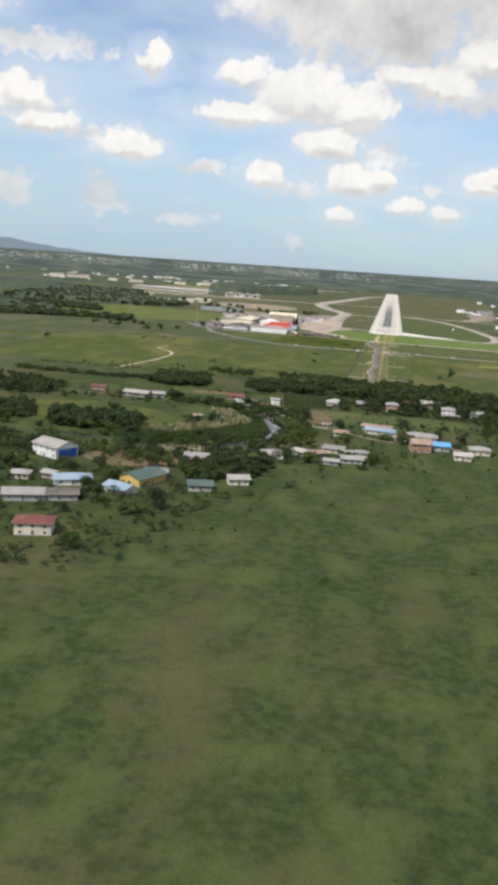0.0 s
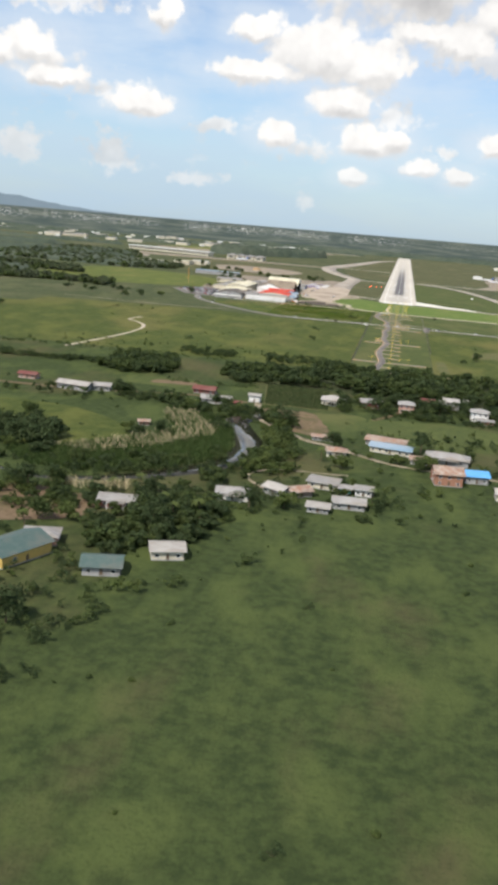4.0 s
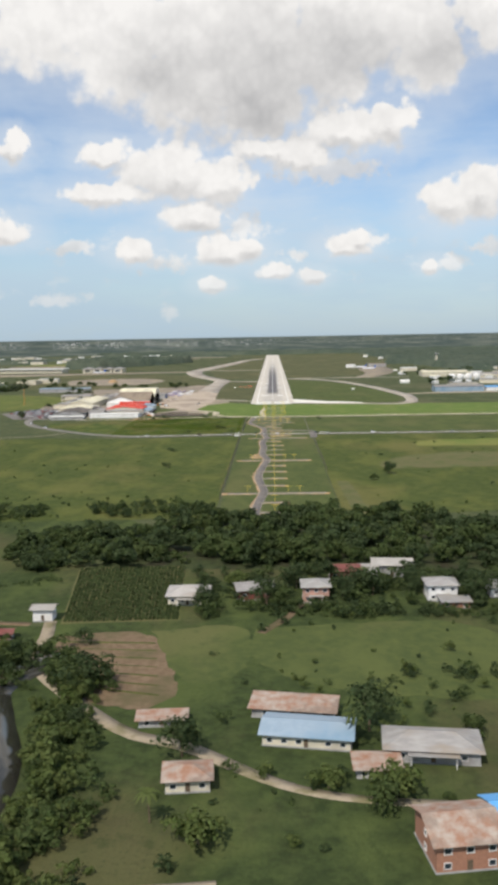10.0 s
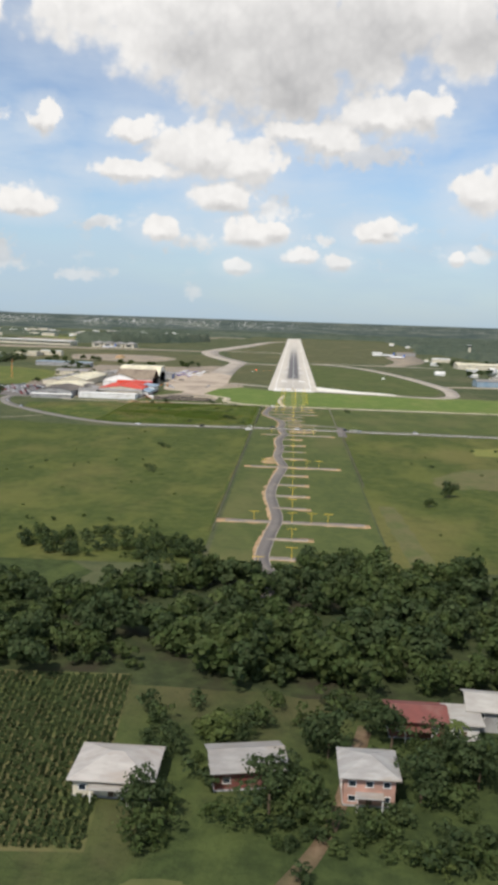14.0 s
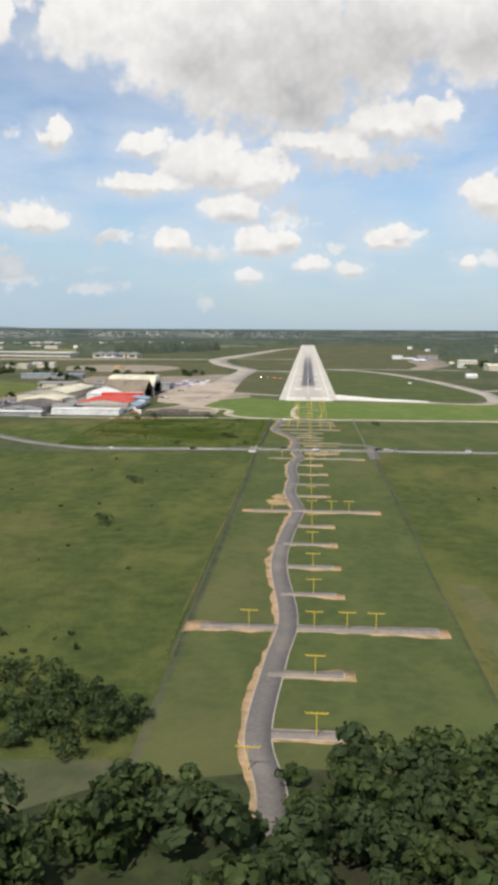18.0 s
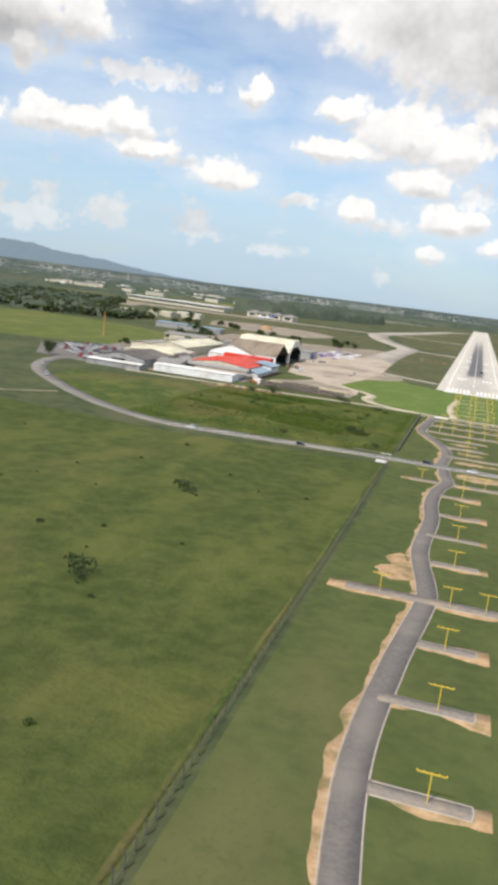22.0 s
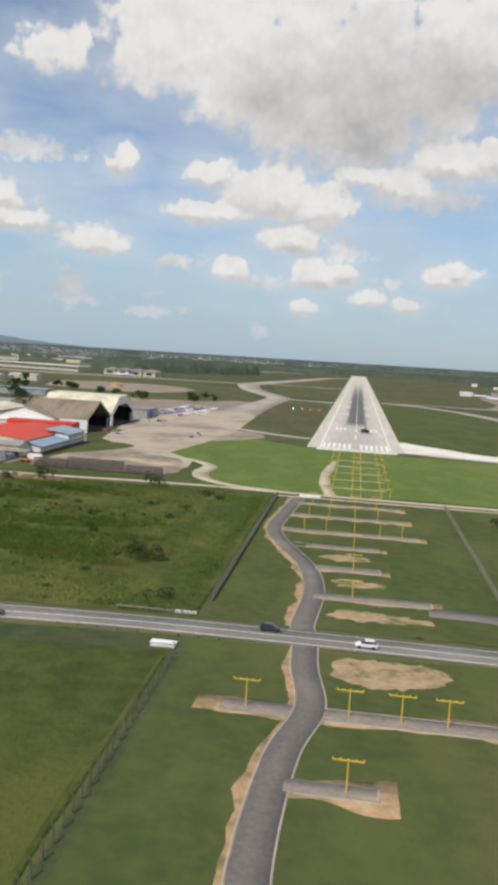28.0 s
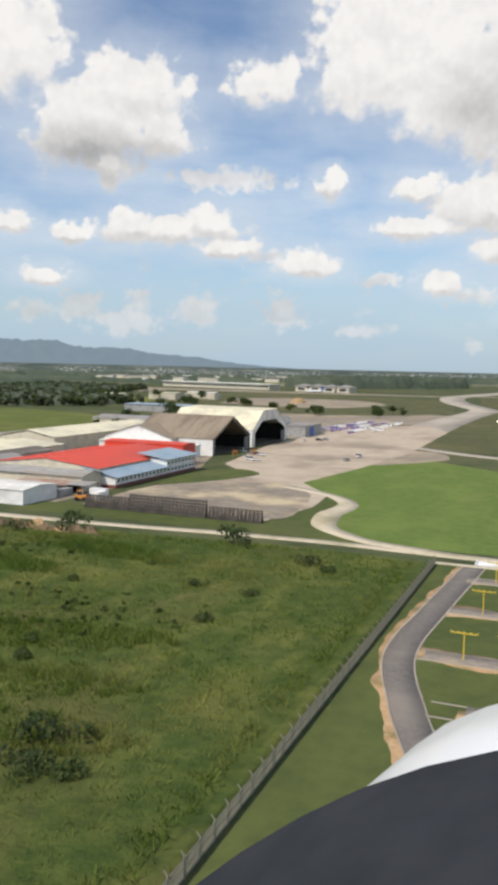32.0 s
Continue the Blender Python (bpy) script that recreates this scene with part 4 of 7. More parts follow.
# ---------------------------------------------------------------- ground
def build_ground():
    xs = np.concatenate([np.linspace(-6500, -700, 12), np.linspace(-600, 600, 61), np.linspace(700, 6500, 12)])
    ys = np.concatenate([np.linspace(-6000, -1700, 8), np.linspace(-1600, 400, 101), np.linspace(500, 6800, 14)])
    gx, gy = np.meshgrid(xs, ys)
    v = np.column_stack([gx.ravel(), gy.ravel(), np.zeros(gx.size)])
    idx = np.arange(gx.size).reshape(gx.shape)
    f = np.column_stack([idx[:-1, :-1].ravel(), idx[:-1, 1:].ravel(), idx[1:, 1:].ravel(), idx[1:, :-1].ravel()])
    tagged(new("ground", mesh_np("ground", v, f, "plain_grass")), "wide green and yellowish grass plain round an airfield", "ground", kind="structure")


build_ground()
L1, L2, L3, L4, L5 = 0.03, 0.06, 0.09, 0.12, 0.15   # heights of what lies on the ground, one over another

slab("ground_meadow", [(-420, -760), (-60, -748), (-31, -746), (-31, -384), (-130, -395), (-230, -380), (-420, -420)], L1, "field_grass", "rough green pasture beside the road", "meadow")
slab("ground_thicket", [(-160, -366), (-31, -366), (-31, -200), (-60, -197), (-160, -205), (-250, -240), (-240, -290), (-200, -335)], L1, "scrub_ground", "overgrown field of tall grass and low scrub", "meadow")
slab("ground_approach", [(-29, -800), (36, -800), (36, -200), (-29, -200)], L1, "mown_grass", "mown green strip under the approach lights", "grass")
slab("ground_east_field", [(37, -745), (500, -700), (500, -384), (37, -382)], L1, "field_grass", "green pasture beside the approach strip", "meadow")
slab("ground_east_thicket", [(37, -360), (500, -365), (500, -200), (37, -200)], L1, "mown_grass", "green grass field beside the approach strip", "meadow")
slab("ground_airfield_west", [(-60, -185), (500, -187), (500, -40), (140, -30), (30, -16), (-32, -4), (-84, 40), (-100, -40), (-103, -92), (-90, -101), (-76, -114), (-68, -130), (-68, -150), (-64, -170), (-52, -183)], L1, "bright_grass", "bright mown grass before the runway threshold", "grass")
slab("ground_apron_verge", [(-160, -186), (-50, -187), (-66, -170), (-72, -150), (-72, -130), (-82, -114), (-80, -166), (-160, -170)], L1 + 0.01, "mown_grass", "green verge between the apron and the perimeter track", "grass")
slab("ground_infield_north", [(-91, 112), (-31, 72), (-31, 585), (-94, 596)], L1, "dull_grass", "dull green grass between taxiway and runway", "grass")
slab("ground_infield_east", [(31, 40), (70, 16), (140, -6), (172, 0), (188, 60), (190, 180), (168, 330), (145, 440), (110, 560), (31, 660)], L1, "mown_grass", "green grass island inside the curved taxiway", "grass")
slab("ground_infield_far", [(-31, 700), (-31, 3100), (-95, 3100), (-95, 2250), (-190, 1309), (-120, 720)], L1, "dull_grass", "dull green grass beside the runway", "grass")
slab("ground_far_east", [(31, 730), (110, 730), (260, 900), (420, 1700), (420, 3100), (31, 3100)], L1, "dull_grass", "dull green grass beside the runway", "grass")
slab("ground_worn_strip", [(43, -745), (52, -745), (48, -640), (41, -640)], L2, "dry_grass", "worn brownish strip in the pasture", "meadow", smooth=5, ragged=0.5)
slab("ground_woods", [(-72, -838), (-66, -790), (-44, -762), (-20, -750), (20, -745), (60, -750), (130, -770), (330, -778), (330, -884), (130, -874), (75, -852), (20, -846), (-60, -842)], L1 + 0.02, "shaded_wood_floor", "dark litter under the trees, their shade in its colour", "woodland floor", smooth=8, ragged=1.2)
slab("ground_strip_field", [(-330, -860), (-330, -765), (-200, -752), (-75, -748), (-70, -780), (-78, -838), (-79, -905), (-140, -925), (-330, -935)], L1 - 0.02, "village_grass_shaded", "strips of rough green land between hedges", "meadow", smooth=12)
slab("ground_green_plot", [(-166, -890), (-128, -884), (-120, -862), (-140, -856), (-170, -866)], L1 + 0.015, "mown_grass", "fresh green plot before the hedge", "field", smooth=6, ragged=0.8)
slab("ground_dry_patch", [(78, -590), (150, -586), (190, -560), (200, -520), (150, -512), (104, -530), (80, -560)], L2, "dry_grass", "brownish dry patch in the pasture", "meadow", smooth=6, ragged=1.2)
slab("ground_pale_patch", [(120, -470), (330, -480), (340, -440), (200, -428), (128, -440)], L2, "straw_grass", "pale yellowish swathe in the pasture", "meadow", smooth=8, ragged=1.5)
slab("ground_village", [(-420, -1700), (320, -1700), (240, -1300), (140, -845), (-75, -838), (-75, -910), (-420, -910)], L1, "village_grass_shaded", "green village land with gardens and paddocks", "grass", smooth=40)
slab("ground_paddock", [(-260, -1050), (-170, -1052), (-121, -1041), (-122, -1006), (-176, -970), (-260, -985)], L2, "field_grass", "light green paddock by the river", "meadow", smooth=12)
slab("ground_bright_car_field", [(-470, -120), (-300, -10), (-300, 120), (-420, 260), (-600, 250), (-600, -60)], L1, "light_field", "light green grass behind the hangars", "meadow", smooth=30)
slab("crop_field", [(-79, -840), (-36, -838), (-31, -905), (-70, -908)], L2, "dry_grass", "field of crops in rows", "field")
slab("ploughed_field", [(-69, -920), (-40, -918), (-26, -960), (-37, -972), (-58, -958)], L2, "soil", "bare brown ploughed field", "field", smooth=2.5, ragged=0.5)
slab("garden_field", [(-38, -916), (-10, -912), (-8, -945), (-24, -955)], L2, "mown_grass", "fresh green garden plot", "field", smooth=2.5, ragged=0.6)
slab("ground_lawn", [(-6, -914), (56, -908), (74, -936), (60, -966), (22, -962), (-4, -944)], L2, "mown_grass", "fresh green open lawn below the houses", "grass", smooth=5, ragged=0.7)
slab("bare_yard", [(-125, -1150), (-98, -1135), (-104, -1112), (-140, -1110), (-150, -1135)], L2, "soil", "bare reddish yard beside the houses", "yard", smooth=8)
slab("dirt_patch", [(-150, -880), (-120, -874), (-122, -866), (-148, -868)], L3, "soil", "bare brown earth", "yard", smooth=6)

rf = random.Random(17)
for i in range(70):
    x, y = rf.uniform(-2300, -360), rf.uniform(-640, 3000)
    if i % 5 == 0:
        x, y = rf.uniform(360, 1700), rf.uniform(-650, 900)
    w, dd, sk = rf.uniform(120, 420), rf.uniform(60, 220), rf.uniform(-60, 60)
    if not (-560 < x < -250 and -420 < y < 420):
        mt, lab = rf.choice([("straw_grass", "dry yellowish field"), ("dull_grass", "dull green field"), ("field_grass", "green field"), ("scrub_ground", "dark scrubby field"), ("apron_dirt", "bare brownish ground")])
        slab("ground_field", [(x - w / 2, y), (x + w / 2, y + sk), (x + w / 2 + sk, y + dd + sk), (x - w / 2 + sk, y + dd)], L1 - 0.025, mt, lab + " on the plain beyond the airfield", "field")

# river
ribbon("river", [(-60, -935), (-76, -958), (-71, -978), (-63, -1000), (-61, -1020), (-66, -1047), (-86, -1073), (-110, -1090), (-135, -1097), (-170, -1085), (-215, -1085), (-300, -1120)],
       [10, 12, 14, 14, 11, 5, 3, 2.5, 2, 2, 2, 2], L3, "river_water", "dark calm river winding between wooded banks", "river", ragged=0.5)

# roads
ROAD = [(520, -375), (100, -371.5), (0, -370), (-50, -370.5), (-100, -375), (-132, -376), (-162, -362), (-193, -339), (-230, -302), (-262, -262), (-281, -218), (-284, -185), (-268, -150)]
ribbon("road", ROAD,
       9.2, L3, "road_asphalt", "grey two-lane asphalt road crossing the approach", "road", step=5)
ribbon("road_verge", [(x, y + 5.6) for x, y in ROAD[:5]], 2.6, L2, "dry_grass", "worn brownish road verge", "verge", ragged=0.5, step=2)
ribbon("road_verge", [(x, y - 5.4) for x, y in ROAD[:5]], 2.2, L2, "dry_grass", "worn brownish road verge", "verge", ragged=0.5, step=2)
for off in (-3.6, 3.6):
    ribbon("edge_line", [(x, y + off) for x, y in ROAD[:6]], 0.16, L3 + 0.035, "white_marking", "white edge line of the road", "marking")
ribbon("centre_line", [(x, y) for x, y in ROAD[:6]], 0.18, L3 + 0.035, "white_marking", "white centre line of the road", "marking")
ribbon("side_road", [(-208, -338), (-235, -365), (-300, -375), (-420, -370)], 2.6, L2, "lane_dirt", "narrow pale side lane", "road")
ribbon("pavement_lane", [(38, -404), (38, -373), (39, -352), (32, -345), (18, -344)], 6.5, L4, "asphalt", "grey asphalt spur off the road", "road")
ribbon("perimeter_road", [(-230, -200), (-160, -196), (-119, -194), (-87, -190.5), (-56, -189), (-27, -190.5), (44, -192), (93, -191), (300, -188), (520, -186)],
       4.5, L3, "pale_track", "pale perimeter track of the airfield", "track", ragged=0.15)
ribbon("perimeter_track", [(-30, -199), (44, -199.5), (93, -198), (300, -195), (520, -193)], 2.5, L3, "pale_track", "second pale wheel track", "track", ragged=0.2)
ribbon("loop_path", [(-104, -97), (-90, -104), (-78, -114), (-70, -128), (-70, -150), (-66, -168), (-52, -182), (-32, -189), (-14, -191)], [5, 5, 6, 8, 7, 5, 5, 4], L4, "pale_track", "pale winding path over the airfield grass", "path", ragged=0.2, step=2)
ribbon("sand_path", [(-9, -190), (-12, -160), (-14, -130), (-12, -95), (-11, -70)], [3, 4, 5, 5, 3], L3, "pale_track", "pale sandy patch by the approach lights", "path", ragged=0.5, step=3)
ribbon("farm_track", [(-253, -771), (-238, -670), (-239, -610), (-252, -580), (-270, -558), (-265, -530)], 3.2, L3, "pale_track", "pale farm track bending through the pasture", "track", ragged=0.2)
ribbon("village_lane", [(-74, -905), (-71.5, -920), (-70, -935), (-62, -953), (-37, -983), (-20, -992), (10, -1012), (60, -1018)], [4, 5, 4, 3, 3], L3, "lane_dirt", "narrow pale lane through the village", "lane", ragged=0.15)
ribbon("village_track", [(17, -858), (12, -880), (6, -900), (-4, -918)], 3, L3, "soil", "worn brown track between houses", "track", ragged=0.2)
ribbon("house_track", [(-38, -1080), (-52, -1060), (-42, -1045), (-10, -1040)], 1.8, L3, "lane_dirt", "pale footpath between houses", "path", ragged=0.2)
ribbon("left_lane", [(-240, -930), (-170, -922), (-120, -905), (-80, -908)], 3.5, L2, "soil", "brown earth lane through the fields", "lane", ragged=0.2)

# service road of the approach lights, with sandy shoulders and a paved spur at each light
SERVICE = [(-21, -201), (-23.5, -238), (-24.5, -266), (-19, -288), (-11.5, -310), (-8, -334), (-9, -362), (-7, -386), (-5, -403), (-8, -420), (-9, -445), (-7.5, -468), (-8.5, -505),
           (-5, -534), (-4.5, -548), (-8, -586), (-9.5, -624), (-5.5, -672), (-7.5, -700), (-9.5, -735), (-6, -757), (-6, -790)]
for run in (SERVICE[:7] + [(-8.6, -365.2)], [(-7.6, -374.6)] + SERVICE[7:]):
    ribbon("service_shoulder", [(x - 0.9, y) for x, y in run], [5.0 + 1.3 * abs(math.sin(k * 2.4) * math.cos(k * 0.7)) for k in range(40)], L2, "sand", "sandy shoulder of the service road", "shoulder", ragged=0.4, step=0.9)
    ribbon("service_road", run, 4.6, L4, "asphalt", "grey asphalt service road under the approach lights", "road", step=2)
    ribbon("service_kerb", [(x + 2.45, y) for x, y in run], 0.3, L4 + 0.012, "taxi_concrete", "pale concrete edging of the service road", "kerb", step=2)
    ribbon("service_kerb", [(x - 2.55, y) for x, y in run], 0.3, L4 + 0.02, "taxi_concrete", "pale concrete edging of the service road", "kerb", step=2)
BARS = [(-213, -21, 17), (-238, -21, 18), (-265, -21, 21), (-286, -12, 8), (-312, -9, 8), (-339, -8, 19), (-405, -19, 29), (-428, -7, 5), (-458, -8, 7), (-486, -8, 7), (-514, -8, 7),
        (-545, -23, 26), (-571, -7, 7), (-598, -9, 7), (-626, -9, 7), (-653, -8, 7), (-680, -27, 31), (-708, -9, 7), (-735, -9, 7)]
for by, x0, x1 in BARS:
    wide = x1 - x0 > 30
    half = 2.3 if wide else (2.5 if by > -345 else 1.7)
    ribbon("spur_shoulder", [(x0 - (4 if wide else 1), by - 0.4), ((x0 + x1) / 2, by - 0.6), (x1 + 2.6, by - 0.5)], [6.4, 5.6, 7.0] if wide else [4.2, 4.4, 5.6], L2 + 0.01, "sand", "sandy edge round a light spur", "shoulder", ragged=0.7, step=1)
    ribbon("light_spur", [(x0, by), ((x0 + x1) / 2, by), (x1, by)], 2 * half, L4 + 0.01, "spur_paving", "short grey-brown paved spur to an approach light", "pavement", step=3)
    edge = float(np.interp(-by, [-q[1] for q in SERVICE], [q[0] for q in SERVICE])) + 2.7
    for side in (-1, 1):
        ribbon("spur_kerb", [(edge, by + side * half), ((edge + x1) / 2, by + side * half), (x1, by + side * half)], 0.32, L4 + 0.02, "taxi_concrete", "pale concrete edging of a light spur", "kerb", step=4)
    ribbon("spur_kerb", [(x1, by - half), (x1 + 0.25, by), (x1, by + half)], 0.32, L4 + 0.024, "taxi_concrete", "pale concrete edging of a light spur", "kerb", step=2)
for k, (sx, sy, sw, sd) in enumerate([(-1, -299, 7, 3.4), (2, -325.5, 7, 3.6), (6, -352, 11, 3.6)]):
    slab("sand_island", [(sx + sw * math.cos(q) * (1 + 0.15 * math.sin(3 * q + k)), sy + sd * math.sin(q)) for q in np.linspace(0, 5.6, 9)], L2 + 0.02, "worn_sand", "low sandy ground with thin grass between the light spurs", "ground", smooth=1.2, ragged=0.6)
slab("worn_ground", [(-96, -12), (-78, 6), (-62, 40), (-70, 68), (-90, 74), (-97, 30)], L2, "apron_dirt", "worn brown ground beside the apron", "ground", smooth=5, ragged=0.7)
slab("sand_heap", [(-17, -516), (-12, -512), (-9, -530), (-15, -534), (-18, -526), (-15, -522)], L3, "sand", "bare sandy ground", "ground", smooth=1.6, ragged=0.5)
slab("sand_bank", [(-1, -379.5), (8, -378.5), (17, -380), (18, -386), (9, -392), (1, -391), (-2, -385)], L3, "worn_sand", "bare sandy ground by the road", "ground", smooth=1.2, ragged=0.6)
for by in (-62, -88, -114, -140, -166):
    ribbon("light_strip", [(-13, by), (0, by), (14, by)], 2.2, L2, "pale_track", "pale worn strip under a row of lights", "track", ragged=0.3, step=2)

# runway and taxiways
ob = slab("runway", [(-30.5, 0), (30.5, 0), (30.5, 3200), (-30.5, 3200)], L4, "runway_surface", "long pale concrete runway with dark rubber marks", "runway")
ob = slab("runway_lip", [(-24, -10), (26, -10), (26, 0), (-24, 0)], L3, "bright_concrete", "pale concrete lip before the runway", "runway")
ribbon("taxiway_curved", [(28, 22), (65, 3), (100, -8), (140, -24), (172, -28), (192, 0), (202, 60), (205, 120), (199, 190), (184, 320), (165, 425), (138, 540), (95, 635), (30, 700)],
       [34, 20, 17, 17, 20, 20, 20, 20, 20, 20, 20, 24], L3, "taxi_concrete", "pale concrete taxiway curving off the threshold", "taxiway", step=8)
slab("taxiway_bright", [(31, 4), (31, 74), (45, 62), (58, 50), (70, 36), (82, 24), (102, 16), (124, -2), (122, -14), (100, -9), (76, -8), (53, 2)], L5, "bright_concrete", "newly surfaced white concrete edge of the taxiway", "taxiway", smooth=6, ragged=0.3)
ribbon("taxiway_link", [(-92, 98), (-60, 72), (-30, 56)], 10, L3, "taxi_concrete", "narrow taxiway between apron and runway", "taxiway")
ribbon("taxiway_parallel", [(-108, 60), (-111, 200), (-112, 400), (-108, 560), (-108, 640)], [44, 40, 36, 32, 34], L2, "taxi_concrete", "broad grey concrete taxiway beside the runway", "taxiway", step=15)
ribbon("taxiway_cross", [(-110, 620), (-70, 612), (-30, 600)], 26, L3, "taxi_concrete", "concrete taxiway joining the runway", "taxiway")
ribbon("taxiway_cross_east", [(30, 690), (110, 700), (220, 705), (300, 690)], 20, L2, "taxi_concrete", "concrete taxiway on the far side of the runway", "taxiway")
ribbon("taxiway_far", [(-106, 640), (-180, 900), (-215, 1150), (-200, 1320), (-150, 1750), (-100, 2250), (-30, 2500)], [34, 40, 50, 46, 36, 30], L2, "taxi_concrete", "far concrete taxiway", "taxiway", step=30)
ribbon("taxiway_link_far", [(-200, 1250), (-110, 1220), (-30, 1200)], 22, L3, "taxi_concrete", "far link taxiway", "taxiway", step=20)
ribbon("apron_terminal", [(-900, 1080), (-560, 1120), (-330, 1150), (-215, 1160)], [120, 150, 110, 60], L1, "apron_dirt", "far terminal apron", "apron", step=40)
slab("apron", [(-146, -168), (-84, -168), (-79, -138), (-82, -110), (-100, -84), (-92, -20), (-86, 60), (-92, 240), (-120, 300), (-172, 260), (-168, 60), (-152, -40), (-140, -56), (-124, -70), (-136, -104), (-146, -120)],
     L3, "apron_concrete", "weathered pale concrete apron before the hangars", "apron")
slab("apron_rough", [(-144, -167), (-86, -167), (-82, -140), (-88, -112), (-104, -92), (-128, -100), (-146, -124)], L4, "apron_stain", "rough brown corner of the apron", "apron", smooth=6, ragged=0.4)
slab("apron_north", [(-330, 120), (-172, 110), (-172, 270), (-120, 310), (-125, 480), (-220, 520), (-330, 400)], L1, "apron_dirt", "brown hardstanding behind the hangars", "apron")
slab("grass_island", [(-148, -118), (-151, -78), (-140, -57), (-128, -62), (-124, -74), (-135, -104)], L5, "mown_grass", "green grass island in the apron", "grass", smooth=4)
slab("yard", [(-235, -180), (-155, -180), (-155, -60), (-175, 0), (-330, 40), (-300, -150)], L1, "apron_dirt", "dusty yard between the hangars", "yard")
slab("bare_bank", [(-175, -205), (-140, -202), (-120, -206), (-130, -214), (-165, -216)], L2, "soil", "bare earth bank by the perimeter", "ground", smooth=6)
slab("car_park", [(-350, -100), (-300, -30), (-255, -120), (-268, -190), (-310, -180)], L2, "asphalt", "grey car park beside the hangars", "car park")


def markings():
    def mark(name, x, y, w, d):
        tagged(lump(name, [(x, y, L4 + 0.015, w, d, 0.03)], "worn_marking" if name == "aiming_point" else "white_marking"), "white painted runway marking", "marking", "runway markings", "structure")

    for i in range(12):
        s = -1 if i < 6 else 1
        k = i if i < 6 else i - 6
        mark("threshold_stripe", s * (3.0 + k * 3.3 + 0.9), 22, 1.9, 30)
    for s in (-1, 1):
        mark("edge_line", s * 22.3, 1600, 0.9, 3180)
        mark("aiming_point", s * 13.5, 372, 9.5, 50)
        for k in range(3):
            mark("touchdown_stripe", s * (9.0 + k * 3.4), 165, 2.0, 23)
            if k < 2:
                mark("touchdown_stripe", s * (9.0 + k * 3.4), 520, 2.0, 23)
        mark("touchdown_stripe", s * 9.0, 670, 2.0, 23)
    for k in range(40):
        mark("centre_dash", 0, 95 + k * 60, 0.9, 32)
    mark("threshold_bar", 0, 2.5, 46, 1.8)


markings()


# ---------------------------------------------------------------- approach lights
def make_light_bar(width, height, lamps, posts):
    t = thing("approach_light", pose(0, 0, -500), "yellow steel approach light bar on posts", "approach light", "approach lights")
    for i in range(posts):
        x = 0 if posts == 1 else -width / 2 * 0.8 + width * 0.8 * i / (posts - 1)
        lump("post", [(x, 0, height / 2, 0.16, 0.16, height)], "yellow_steel", t)
        lump("brace", [(x, 0.35, height * 0.35, 0.08, 0.08, height * 0.7, 0)], "yellow_steel", t)
    lump("crossarm", [(0, 0, height, width, 0.16, 0.14)], "yellow_steel", t)
    for i in range(lamps):
        x = -width / 2 + width * i / (lamps - 1)
        tube("lamp", [((x, -0.16, height + 0.2), 0.10, 0.10), ((x, 0.0, height + 0.2), 0.13, 0.13), ((x, 0.12, height + 0.2), 0.05, 0.05)], "yellow_steel", t, sides=6)
    return t


bar_small = make_light_bar(4.0, 4.2, 5, 1)
bar_wide = make_light_bar(4.5, 4.8, 5, 2)
for by in range(-30, -200, -27):
    for x in (-10.5, 1.2, 13.0):
        copy_thing(bar_wide if x else bar_small, pose(x, by, 0))
for by, x0, x1 in BARS:
    copy_thing(bar_small, pose(1.0, by, L4))
    if x1 - x0 > 30:
        for x in (-15, -8, 9, 16):
            if x0 + 2 < x < x1 - 2 and not (abs(x - np.interp(-by, [-q[1] for q in SERVICE], [q[0] for q in SERVICE])) < 3.5):
                copy_thing(bar_small, pose(x, by, L4))
for o in (bar_small, bar_wide):
    o.matrix_basis = pose(-10.5 if o is bar_small else 13, -748 if o is bar_small else -24, 0)


